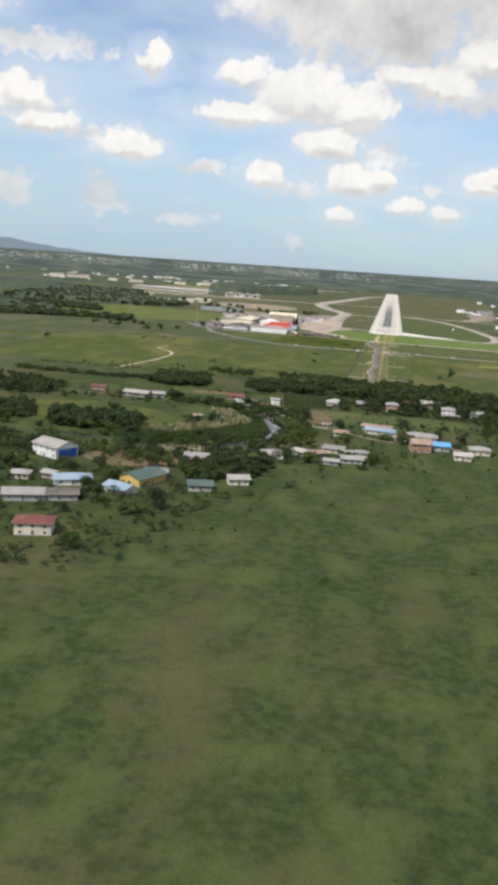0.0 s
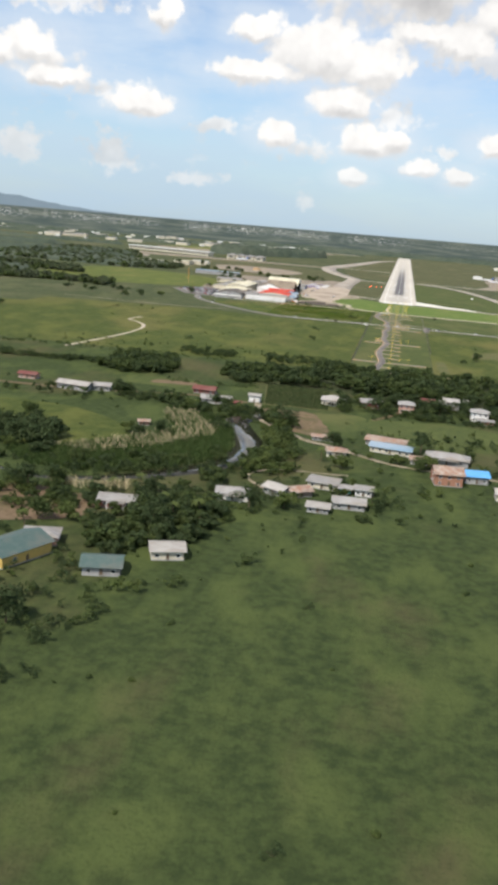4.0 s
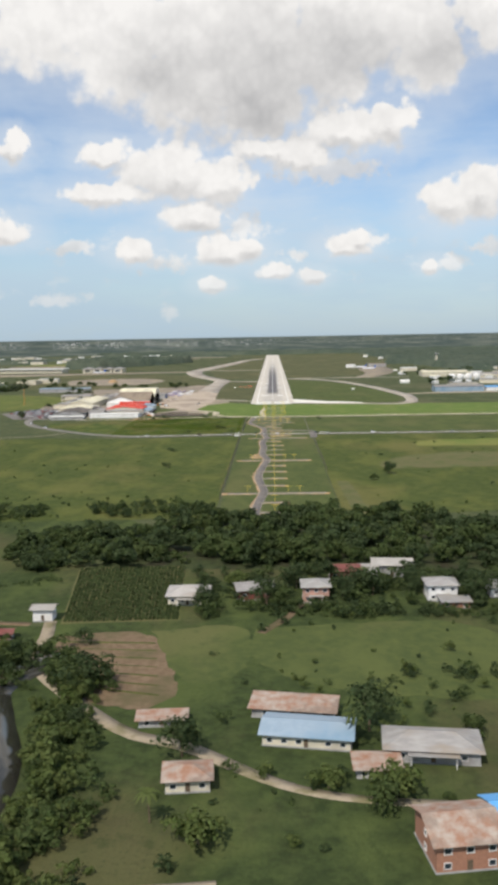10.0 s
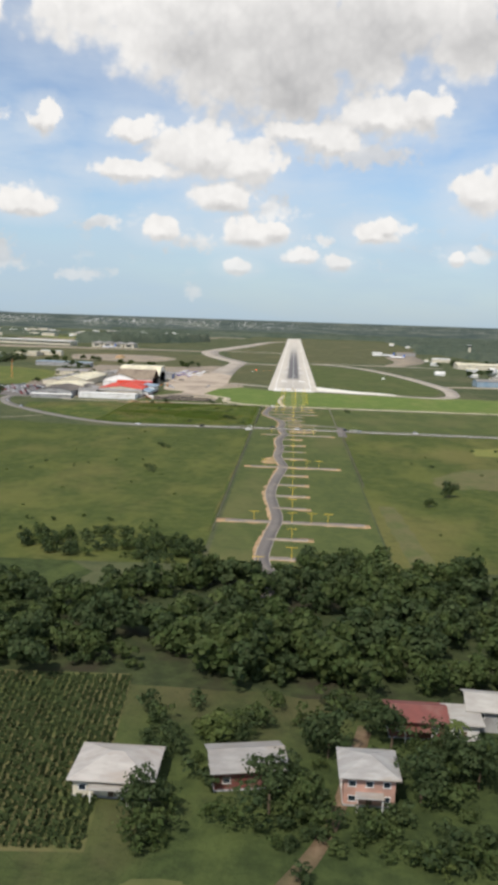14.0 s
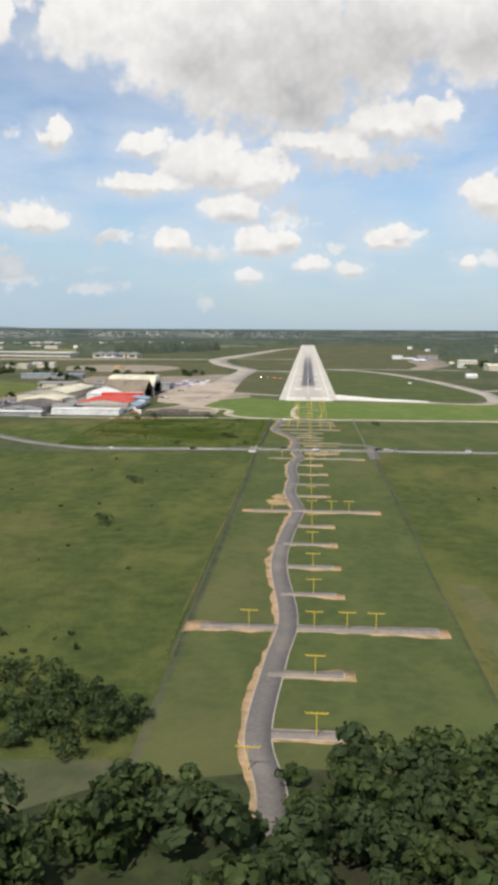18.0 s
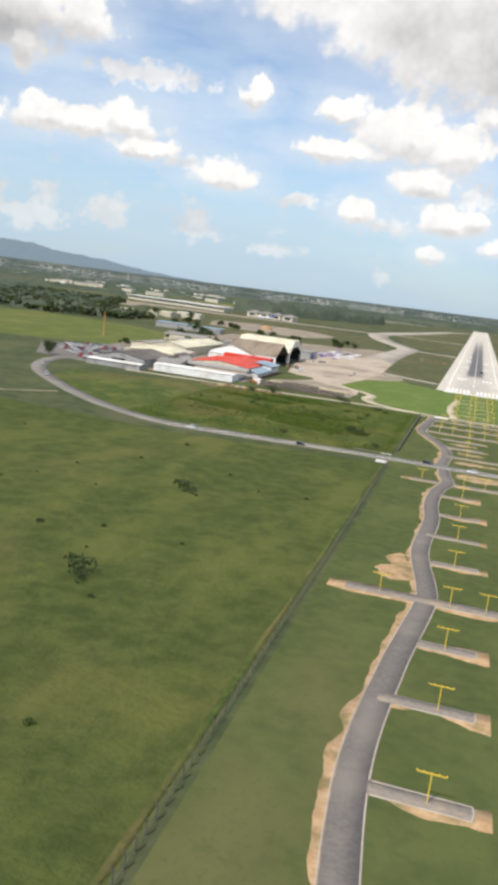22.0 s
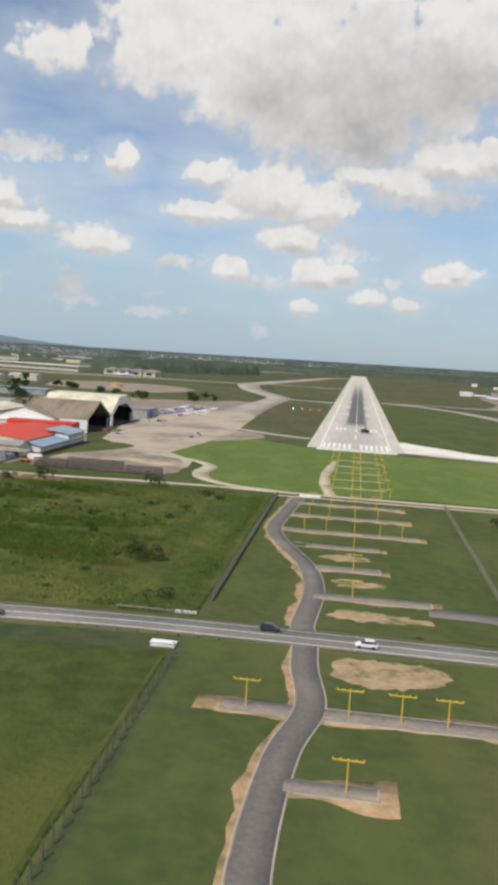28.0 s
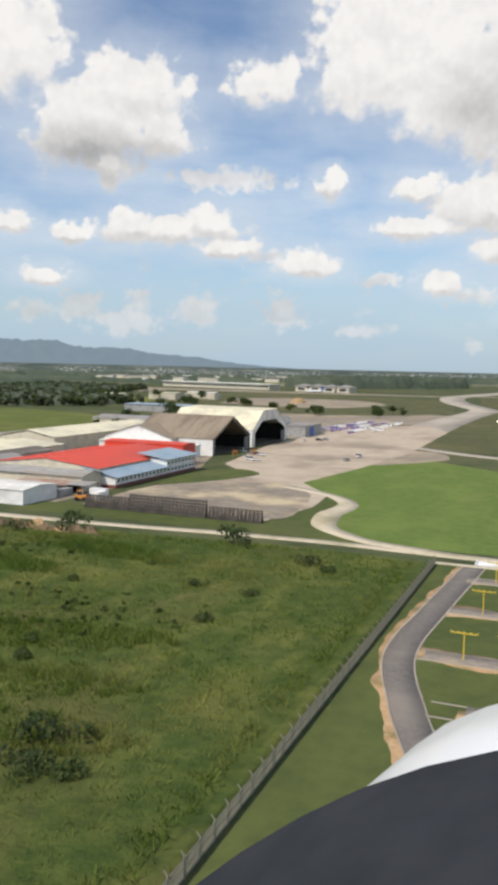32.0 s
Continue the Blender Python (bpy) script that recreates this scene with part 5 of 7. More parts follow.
# ---------------------------------------------------------------- airfield fences
def make_fence(x, y0, y1, woven=True):
    ob = thing("fence", pose(x, y0, 0), "weathered grey-green boundary fence of thin uprights with leaning post tops" if woven else "thin wire fence on weathered concrete posts", "fence", "airfield boundary")
    ln, n = abs(y1 - y0), int(abs(y1 - y0) / 3.2)
    s = 1 if y1 > y0 else -1
    # one woven panel: uprights and rails in a single sheet with openings
    ys, zs = [0.0], [0.0, 0.22, 1.02, 1.09, 1.86, 1.93]
    for k in range(17):
        ys += [0.09 + k * 0.18, 0.15 + k * 0.18]
    ys.append(3.15)
    ny, nz = len(ys), len(zs)
    pv = [(side, yy, zz) for side in (-0.025, 0.025) for zz in zs for yy in ys]
    if not woven:
        ys, zs = [0.0, 3.15], [0.5, 0.53, 1.1, 1.13, 1.7, 1.73]
        ny, nz = 2, len(zs)
        pv = [(side, yy, zz) for side in (-0.012, 0.012) for zz in zs for yy in ys]
    solid = {(i, j) for i in range(ny - 1) for j in range(nz - 1) if j % 2 == 0 or i % 2 == 1}
    pf, half = [], ny * nz
    for i, j in solid:
        q = [j * ny + i, j * ny + i + 1, (j + 1) * ny + i + 1, (j + 1) * ny + i]
        pf += [tuple(q[::-1]), tuple(half + k for k in q)]
        for (di, dj), (m, n2) in zip(((0, -1), (1, 0), (0, 1), (-1, 0)), ((0, 1), (1, 2), (2, 3), (3, 0))):
            if (i + di, j + dj) not in solid:
                pf.append((q[m], q[n2], half + q[n2], half + q[m]))
    panel = mesh_py("panel", pv, pf, "fence_concrete")
    post = mesh_py("post", [(-.1, -.1, 0), (.1, -.1, 0), (.1, .1, 0), (-.1, .1, 0), (-.07, -.07, 2.1), (.07, -.07, 2.1), (.07, .07, 2.1), (-.07, .07, 2.1), (-.4, -.05, 2.5), (-.33, -.05, 2.55), (-.33, .05, 2.55), (-.4, .05, 2.5)],
                   [(3, 2, 1, 0), (0, 1, 5, 4), (1, 2, 6, 5), (2, 3, 7, 6), (3, 0, 4, 7), (4, 5, 9, 8), (5, 6, 10, 9), (6, 7, 11, 10), (7, 4, 8, 11), (8, 9, 10, 11)], "fence_concrete" if woven else "weathered_post")
    for i in range(n):
        y = s * i * 3.2
        p = under(new("panel", panel), ob)
        p.matrix_basis = pose(0, y if s > 0 else y - 3.15, 0)
        p = under(new("post", post), ob)
        p.matrix_basis = pose(0, y, 0)


make_fence(-29.8, -201, -354)
make_fence(-30.6, -386, -705, False)
make_fence(35.5, -201, -364)
make_fence(37.5, -408, -600, False)
ribbon("ditch_bank", [(-32.2, -202), (-32.2, -300), (-32.2, -364)], 2.4, L3, "scrub_ground", "worn grass along the boundary fence", "bank", ragged=0.2)
ribbon("fence_track", [(-32.0, -388), (-32.2, -500), (-32.2, -700)], 1.3, L3, "scrub_ground", "worn grass along the boundary fence", "bank", ragged=0.3)

# ---------------------------------------------------------------- hangars
def hangar(x, y0, y1, depth, profile, opening, roof, wall, label, fascia=None):
    """An arched or gabled hangar, its open front towards +X at x; profile: (y, z) outline from the near eave over the top to the far eave."""
    ob = thing("hangar", pose(x, y0, 0), label, "hangar", "hangars on the apron")
    w = y1 - y0
    prof = [(y - y0, z) for y, z in profile]
    # roof sheets, one for each slope
    for (ya, za), (yb, zb) in zip(prof, prof[1:]):
        L = math.hypot(yb - ya, zb - za)
        sh = lump("roof", [(-depth / 2, 0, 0, depth + 1.0, L + 0.5, 0.3)], roof, ob)
        sh.matrix_basis = pose(0, (ya + yb) / 2, (za + zb) / 2 + 0.2, math.degrees(math.atan2(zb - za, yb - ya)), 0, 0)
        for k in range(1, int(depth / 6)):
            rb = lump("rib", [(-k * 6.0, 0, 0.2, 0.2, L, 0.14)], roof, ob)
            rb.matrix_basis = sh.matrix_basis
    lump("side_wall", [(-depth / 2, 0.15, prof[0][1] / 2, depth, 0.3, prof[0][1])], wall, ob)
    lump("side_wall", [(-depth / 2, w - 0.15, prof[-1][1] / 2, depth, 0.3, prof[-1][1])], wall, ob)
    outline = [(prof[0][0], 0)] + prof + [(prof[-1][0], 0)]

    def sheet(name, xx, pts, thick, mat, lab=""):
        n = len(pts)
        verts = [(xx, y, z) for y, z in pts] + [(xx - thick, y, z) for y, z in pts]
        faces = [tuple(range(n)), tuple(range(n, 2 * n))[::-1]] + [(i, (i + 1) % n, n + (i + 1) % n, n + i) for i in range(n)]
        under(new(name, mesh_py(name, verts, faces, mat)), ob, lab)

    sheet("back_wall", -depth + 0.4, outline, 0.3, wall)
    # added dark sheets before back and side walls, painting the hangar's inner shade
    sheet("inner_lining", -depth + 0.6, [(w / 2 + (y - w / 2) * 0.96, z * 0.97 + 0.2) for y, z in outline], 0.08, "inner_shade", "added dark sheet standing for shade on the back wall")
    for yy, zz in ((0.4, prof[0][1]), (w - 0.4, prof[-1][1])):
        lump("inner_lining", [(-depth / 2, yy, zz / 2 + 0.1, depth - 2.4, 0.08, zz - 0.4)], "inner_shade", ob, "added dark sheet standing for shade on a side wall")
    # front frame between the outline and the opening
    op = [(y - y0, z) for y, z in opening]
    n = len(op)
    outer = [outline[0]] + prof + [outline[-1]] if n == len(outline) else outline
    k = len(outer)
    verts = [(0, y, z) for y, z in outer] + [(0, y, z) for y, z in op] + [(-0.35, y, z) for y, z in outer] + [(-0.35, y, z) for y, z in op]
    faces = []
    for i in range(k - 1):
        faces += [(i, i + 1, k + i + 1, k + i), (2 * k + i, 3 * k + i, 3 * k + i + 1, 2 * k + i + 1), (k + i, k + i + 1, 3 * k + i + 1, 3 * k + i)]
    under(new("front_frame", mesh_py("front_frame", verts, faces, fascia or wall)), ob)
    # floor in a dark colour, for the shade under the roof
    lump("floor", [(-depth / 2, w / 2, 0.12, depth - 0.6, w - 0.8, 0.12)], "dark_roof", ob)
    # inner frames and folded doors
    for k2 in range(1, 5):
        for (ya, za), (yb, zb) in zip(prof, prof[1:]):
            L = math.hypot(yb - ya, zb - za)
            tr = lump("truss", [(-depth * k2 / 5, 0, -0.7, 0.3, L, 0.5)], "grey_steel", ob)
            tr.matrix_basis = pose(0, (ya + yb) / 2, (za + zb) / 2, math.degrees(math.atan2(zb - za, yb - ya)), 0, 0)
    for s, yy in ((1, op[0][0] + 1.2), (-1, op[-1][0] - 1.2)):
        for j in range(3):
            lump("door_leaf", [(-0.7 - j * 0.3, yy + s * j * 0.5, 3.3, 0.15, 2.4, 6.6)], "grey_paint", ob)
    return ob


hangar(-170, -14, 36, 46, [(-14, 8.2), (11, 18.6), (36, 7.6)], [(-12.5, 0), (-12.5, 7.4), (11, 17.2), (34.5, 6.8), (34.5, 0)], "brown_roof", "white_paint", "large open-fronted hangar under a weathered brown gabled roof", "dark_roof")
hangar(-171, 42, 100, 52, [(42, 9.5), (58, 19.6), (80, 20.2), (100, 10.5)], [(46, 0), (46, 7.5), (58, 14.0), (80, 14.4), (97, 8.5), (97, 0)], "cream_roof", "white_paint", "large open-fronted hangar under a pale cream roof with chamfered shoulders", "white_roof")
shed("hangar_hall", -228, -20, -190, 34, 8.0, 6.5, "y", "brown_roof", "white_paint", "long hall with a weathered brown roof and white walls", "hangar")
shed("white_annex", -228, -26, -174, -20, 6.0, 0, "x", "white_roof", "white_paint", "low white annex along a hangar", "annex")
shed("red_roofed_hall", -208, -133, -162, -60, 6.5, 2.6, "y", "red_roof", "cream_paint", "broad hall under a bright red roof", "warehouse", over=0.4)
shed("red_block", -204, -60, -164, -47, 9.2, 0.8, "x", "red_roof", "red_roof", "raised block with red roof and red walls", "warehouse", over=0.3)
shed("grey_lean_to", -214, -147, -160, -134, 5.2, 1.6, "x", "zinc_roof", "cream_paint", "long grey-roofed workshop with open dark bays", "workshop", bays=[("s", 0.04, 0.28, 4.4), ("s", 0.86, 0.98, 3.6)])


def blue_wing():
    ob = thing("office_wing", pose(-154, -134, 0), "two-level office wing with blue-grey roofs and rows of windows", "office building")
    lump("wall", [(-6, 20, 2.0, 11.4, 40, 4.4)], "white_paint", ob)
    lump("plinth", [(-6, 20, 0.6, 11.8, 40.4, 1.2)], "old_red_roof", ob, "dark red painted plinth")
    lump("upper_wall", [(-6, 53, 3.3, 11.4, 26, 7.0)], "white_paint", ob)
    lump("upper_plinth", [(-6, 53, 0.6, 11.8, 26.3, 1.2)], "old_red_roof", ob, "dark red painted plinth")
    r = lump("roof", [(0, 0, 0, 15.5, 41.5, 0.25)], "blue_roof", ob)
    r.matrix_basis = pose(-6.5, 20, 5.4, 0, 11, 0)
    r = lump("upper_roof", [(0, 0, 0, 14.5, 28.0, 0.25)], "blue_roof", ob)
    r.matrix_basis = pose(-6.0, 53, 7.8, 0, 8, 0)
    for i in range(13):
        window_at(ob, -0.3, 2 + i * 3.0, 2.7, 1.3, 1.2, "e")
    for i in range(8):
        for z in (2.6, 5.3):
            window_at(ob, -0.3, 41.5 + i * 3.2, z, 1.6, 1.2, "e")


blue_wing()


def canopy_roof(x, y, w, d, h, roof, label):
    ob = thing("lean_to", pose(x, y, 0), label, "shelter")
    lump("roof", [(0, 0, h, w, d, 0.15)], roof, ob).matrix_basis = pose(0, 0, 0, 4, 0, 0)
    for sx in (-1, 1):
        for sy in (-1, 1):
            lump("post", [(sx * (w / 2 - .3), sy * (d / 2 - .3), h / 2, 0.2, 0.2, h)], "grey_steel", ob)


canopy_roof(-172, -151, 22, 8, 3.4, "rust_roof", "open shelter under a rusty and pale sheet roof")
canopy_roof(-158, -150, 9, 7, 3.6, "zinc_roof", "open shelter under a grey sheet roof")
shed("long_white_shed", -218, -180, -160, -162, 4.6, 0.9, "x", "white_roof", "white_paint", "long low white shed with a flat pale roof", "shed", over=0.3)
shed("cream_hall", -276, -42, -244, 70, 7.5, 3.2, "y", "cream_roof", "cream_paint", "long hall under a pale cream roof", "warehouse")
shed("cream_store", -274, -104, -232, -52, 5.5, 1.8, "y", "cream_roof", "cream_paint", "store with a pale cream roof", "warehouse")
shed("dark_roofed_hall", -262, -178, -226, -122, 6.0, 3.4, "y", "dark_roof", "grey_paint", "hall under a dark weathered roof", "warehouse", bays=[("w", 0.3, 0.6, 4.5)])
shed("grey_workshop", -224, -160, -206, -138, 5.0, 2.2, "x", "zinc_roof", "grey_paint", "small grey-roofed workshop in the yard", "workshop")
shed("grey_store", -226, -130, -212, -108, 5.0, 2.0, "y", "zinc_roof", "cream_paint", "small grey-roofed store in the yard", "workshop")
shed("pale_store", -300, -30, -280, 20, 5.0, 1.6, "y", "zinc_roof", "cream_paint", "pale store behind the hangars", "warehouse")
shed("rear_hall", -262, 90, -225, 150, 6.5, 2.6, "y", "zinc_roof", "grey_paint", "grey hall behind the hangars", "warehouse")
shed("rear_store", -240, 165, -200, 185, 5.5, 2.0, "x", "zinc_roof", "grey_paint", "grey store behind the hangars", "warehouse")
shed("white_hall_behind", -222, 108, -186, 150, 11, 3.0, "x", "white_roof", "white_paint", "white hall beyond the hangars", "warehouse")
shed("long_flat_block", -420, 330, -330, 352, 6.5, 0, "x", "blue_roof", "grey_paint", "long low block with a blue-grey roof", "office building")
shed("far_cream_block", -640, 560, -560, 580, 7, 0, "x", "cream_roof", "cream_paint", "cream block beside the woods", "office building")
shed("far_cream_house", -540, 640, -505, 660, 6, 1.5, "x", "cream_roof", "cream_paint", "cream block beside the woods", "office building")


def blue_door_block():
    ob = thing("equipment_block", pose(-172, 126, 0), "grey equipment block with a blue door", "building")
    lump("wall", [(-4, 18, 3.3, 18, 36, 7.2)], "grey_paint", ob)
    lump("door", [(5.1, 14, 3.0, 0.2, 9, 6.0)], "blue_paint", ob, "large blue sliding door")
    lump("roof", [(-4, 18, 7.1, 18.6, 36.6, 0.5)], "zinc_roof", ob)
    lump("annex", [(-2, 40, 2.6, 12, 7, 5.2)], "cream_paint", ob)


blue_door_block()


def blast_fence(x0, x1, y, h, label):
    n = int(abs(x1 - x0) / 1.2)
    ob = thing("blast_fence", pose(x0, y, 0), label, "blast fence", "blast fences by the apron")
    post = mesh_py("rib", [(-.09, -.9, 0), (.09, -.9, 0), (.09, 1.4, 0), (-.09, 1.4, 0), (-.09, .25, h), (.09, .25, h), (.09, .55, h), (-.09, .55, h)],
                   [(3, 2, 1, 0), (4, 5, 6, 7), (0, 1, 5, 4), (1, 2, 6, 5), (2, 3, 7, 6), (3, 0, 4, 7)], "blast_steel")
    for i in range(n + 1):
        p = under(new("rib", post), ob)
        p.matrix_basis = pose((x1 - x0) * i / n, 0, 0)
    for k in range(6):
        z = h * (k + 0.6) / 6.2
        lump("rail", [((x1 - x0) / 2, -0.9 + 1.15 * z / h - 0.06, z, abs(x1 - x0), 0.1, h * 0.115)], "blast_steel", ob)


blast_fence(-142, -127, -172.5, 4.2, "dark ribbed steel blast fence, low section")
blast_fence(-126.5, -101, -172.5, 5.4, "dark ribbed steel blast fence, tall section")
blast_fence(-100, -83.5, -172.5, 3.8, "dark ribbed steel blast fence, low section")


# ---------------------------------------------------------------- vehicles
def make_car(paint, label, van=False):
    t = thing("car", pose(0, 0, -500), label, "van" if van else "car")
    h = 1.0 if not van else 1.15
    prof = [(-2.1, 0.35), (2.1, 0.35), (2.15, 0.75), (1.25, 0.95), (-2.1, 1.0)]
    bm_body = lump("body", [("prism", prof, -0.85, 0.85)], paint, t, bevel=0.06)
    top = [(-2.0, 1.0), (1.1, 0.95), (0.35, 1.48), (-1.5, 1.5)] if not van else [(-2.05, 1.0), (1.35, 0.95), (0.8, 1.9), (-2.0, 1.95)]
    lump("cabin", [("prism", top, -0.74, 0.74)], "glass_pane", t)
    zt = 1.5 if not van else 1.94
    lump("roof", [((-0.57 if not van else -0.6), 0, zt + 0.02, 1.85 if not van else 2.75, 1.4, 0.07)], paint, t)
    for x in (-1.3, 1.35):
        for y in (-0.8, 0.8):
            tube("wheel", [((x, y - 0.1, 0.32), 0.32, 0.32), ((x, y + 0.1, 0.32), 0.32, 0.32)], "rubber", t, sides=10)
    return t


cars = [make_car("car_white", "white saloon car with dark windows"), make_car("car_dark", "black saloon car with dark windows"), make_car("car_silver", "silver saloon car with dark windows"), make_car("car_red", "dark red saloon car with dark windows"), make_car("car_white", "white delivery van with dark windows", True)]
for i, (x, y, rz) in enumerate([(-15, -367.8, 0), (42, -369, 0), (52, -373, 180), (4, -372, 180), (-120, -378.5, 180), (96, -369.4, 0), (170, -374.5, 180), (-243, -286, 135), (-272, -238, 112), (-70, -374.6, 3)]):
    copy_thing(cars[[1, 1, 2, 0, 0, 0, 2, 4, 0, 1][i]], pose(x, y, L3, 0, 0, rz))
rc = random.Random(3)
for row in range(9):
    for k in range(13):
        x, y = -272 - row * 8.0 + k * 0.6 - rc.uniform(0, .6), -176 + k * 6.2 + row * 9.0
        if inside(np.array([x]), np.array([y]), [(-350, -100), (-300, -30), (-255, -120), (-268, -190), (-310, -180)])[0] and rc.random() < 0.9:
            c = copy_thing(cars[rc.choice([0, 0, 1, 2, 2, 3, 4])], pose(x, y, L2, 0, 0, rc.choice([20, 200]) + rc.uniform(-3, 3)))
            tagged(c, group="parked cars in the car park")
for i, o in enumerate(cars):
    o.matrix_basis = pose(-150 - i * 4, 2 + i * 3.5, L3, 0, 0, 20 * i)


def small_plane(paint, label):
    t = thing("small_aircraft", pose(0, 0, -500), label, "aircraft")
    tube("fuselage", [((0, -5.2, 1.5), 0.08, 0.15), ((0, -3, 1.4), 0.3, 0.4), ((0, 0, 1.3), 0.62, 0.75), ((0, 1.8, 1.2), 0.6, 0.65), ((0, 3.4, 1.15), 0.4, 0.42), ((0, 3.9, 1.15), 0.15, 0.15)], paint, t)
    lump("wing", [(0, 0.7, 2.0, 11.5, 1.4, 0.16)], "car_white", t)
    lump("tailplane", [(0, -4.8, 1.6, 3.6, 0.9, 0.09)], paint, t)
    lump("fin", [("prism", [(-0.06, 1.5), (0.06, 1.5), (0.04, 3.1), (-0.04, 3.1)], -5.3, -4.3)], paint, t)
    for x, y in ((-0.9, 0.4), (0.9, 0.4), (0, 2.8)):
        lump("gear_leg", [(x, y, 0.55, 0.09, 0.12, 0.9)], "grey_steel", t)
        tube("wheel", [((x, y - 0.06, 0.2), 0.2, 0.2), ((x, y + 0.06, 0.2), 0.2, 0.2)], "rubber", t, sides=8)
    return t


pa = small_plane("purple_paint", "small white and purple parked aircraft")
pb = small_plane("car_white", "small white parked aircraft")
rp = random.Random(8)
for i in range(22):
    row, k = i % 3, i // 3
    o = copy_thing(pa if rp.random() < 0.35 else pb, pose(-178 + row * 14 + k * 1.6 + rp.uniform(-3, 3), 178 + k * 18 + row * 5 + rp.uniform(-3, 3), L3, 0, 0, 60 + rp.uniform(-25, 25)))
    tagged(o, group="parked aircraft on the hardstanding")
pa.matrix_basis, pb.matrix_basis = pose(-150, 175, L3, 0, 0, 40), pose(-138, 205, L3, 0, 0, 80)


def airliner(x, y, turn, label):
    t = thing("airliner", pose(x, y, L1 + 0.02, 0, 0, turn), label, "airliner", "airliners on the far apron")
    tube("fuselage", [((0, -19, 4.6), 0.3, 0.4), ((0, -13, 4.0), 1.5, 1.6), ((0, -6, 3.7), 1.95, 2.0), ((0, 10, 3.7), 1.95, 2.0), ((0, 15, 3.6), 1.6, 1.7), ((0, 17.5, 3.3), 0.5, 0.6)], "car_white", t, sides=16)
    for s in (-1, 1):
        w = mesh_py("wing", [(0, 3, 2.9), (0, -3.5, 2.9), (s * 16.5, -5.5, 4.0), (s * 16.5, -4.0, 4.0), (0, 3, 3.3), (0, -3.5, 3.2), (s * 16.5, -5.5, 4.15), (s * 16.5, -4.0, 4.15)],
                    [(0, 1, 2, 3), (7, 6, 5, 4), (0, 4, 5, 1), (1, 5, 6, 2), (2, 6, 7, 3), (3, 7, 4, 0)], "car_white")
        under(new("wing", w), t)
        tube("engine", [((s * 5.2, 0.2, 1.8), 0.9, 0.9), ((s * 5.2, 3.2, 1.8), 1.0, 1.0), ((s * 5.2, 3.6, 1.8), 0.8, 0.8)], "car_silver", t)
        tp = mesh_py("tailplane", [(0, -14.5, 4.8), (0, -18, 4.8), (s * 6.2, -18.8, 5.3), (s * 6.2, -17.3, 5.3), (0, -14.5, 5.0), (0, -18, 5.0), (s * 6.2, -18.8, 5.4), (s * 6.2, -17.3, 5.4)],
                     [(0, 1, 2, 3), (7, 6, 5, 4), (0, 4, 5, 1), (1, 5, 6, 2), (2, 6, 7, 3), (3, 7, 4, 0)], "car_white")
        under(new("tailplane", tp), t)
        lump("gear_leg", [(s * 3.2, -1, 1.2, 0.3, 0.3, 2.4)], "grey_steel", t)
        tube("wheel", [((s * 3.2, -1.3, 0.55), 0.55, 0.55), ((s * 3.2, -0.7, 0.55), 0.55, 0.55)], "rubber", t, sides=10)
    fin = mesh_py("fin", [(-.15, -12.5, 5.4), (.15, -12.5, 5.4), (.12, -19.2, 11.8), (-.12, -19.2, 11.8), (-.15, -18.2, 5.2), (.15, -18.2, 5.2), (.1, -17, 11.8), (-.1, -17, 11.8)],
                  [(0, 1, 6, 7), (5, 4, 3, 2), (0, 7, 3, 4), (1, 5, 2, 6), (7, 6, 2, 3)], "blue_paint")
    under(new("fin", fin), t)
    lump("gear_leg", [(0, 13, 1.2, 0.25, 0.25, 2.4)], "grey_steel", t)
    tube("wheel", [((0, 12.8, 0.4), 0.4, 0.4), ((0, 13.2, 0.4), 0.4, 0.4)], "rubber", t, sides=10)


airliner(262, 1130, 70, "white airliner with a dark fin parked on the far apron")
airliner(250, 1240, 60, "white airliner parked on the far apron")
airliner(-480, 1150, 100, "white airliner parked before the terminal")

slab("ground_rough_north", [(-470, 420), (-250, 400), (-150, 480), (-145, 640), (-230, 950), (-420, 1050), (-600, 900)], L1 + 0.005, "dull_grass", "dull brownish grass beyond the hangars", "grass", smooth=40)
slab("ground_earth_north", [(-420, 560), (-280, 540), (-240, 700), (-330, 820), (-460, 760)], L2, "apron_dirt", "bare brown earth beyond the hangars", "ground", smooth=30)
shed("yard_store", -242, -100, -226, -70, 4.5, 1.5, "y", "dark_roof", "grey_paint", "dark-roofed store in the hangar yard", "workshop")
shed("yard_shelter", -300, 60, -284, 100, 4.5, 1.5, "y", "zinc_roof", "grey_paint", "grey-roofed store behind the halls", "workshop")
shed("yard_hall", -330, 130, -285, 160, 6, 2.0, "x", "zinc_roof", "cream_paint", "cream hall behind the hangars", "warehouse")
shed("yard_brown_hall", -240, 40, -222, 84, 6, 2.5, "y", "brown_roof", "grey_paint", "brown-roofed hall between the hangars", "warehouse")
shed("low_white_row", -262, -196, -222, -184, 3.6, 0.8, "x", "white_roof", "grey_paint", "low row of sheds with a pale roof", "shed")


def container(x, y, turn, mat, label):
    ob = thing("container", pose(x, y, L2, 0, 0, turn), label, "container", "containers in the hangar yard")
    lump("body", [(0, 0, 1.3, 6.0, 2.4, 2.6)], mat, ob)
    for k in range(9):
        lump("rib", [(-2.7 + k * 0.675, -1.22, 1.3, 0.16, 0.06, 2.3), (-2.7 + k * 0.675, 1.22, 1.3, 0.16, 0.06, 2.3)], mat, ob)
    lump("door", [(3.02, 0, 1.3, 0.06, 2.2, 2.3)], mat, ob)


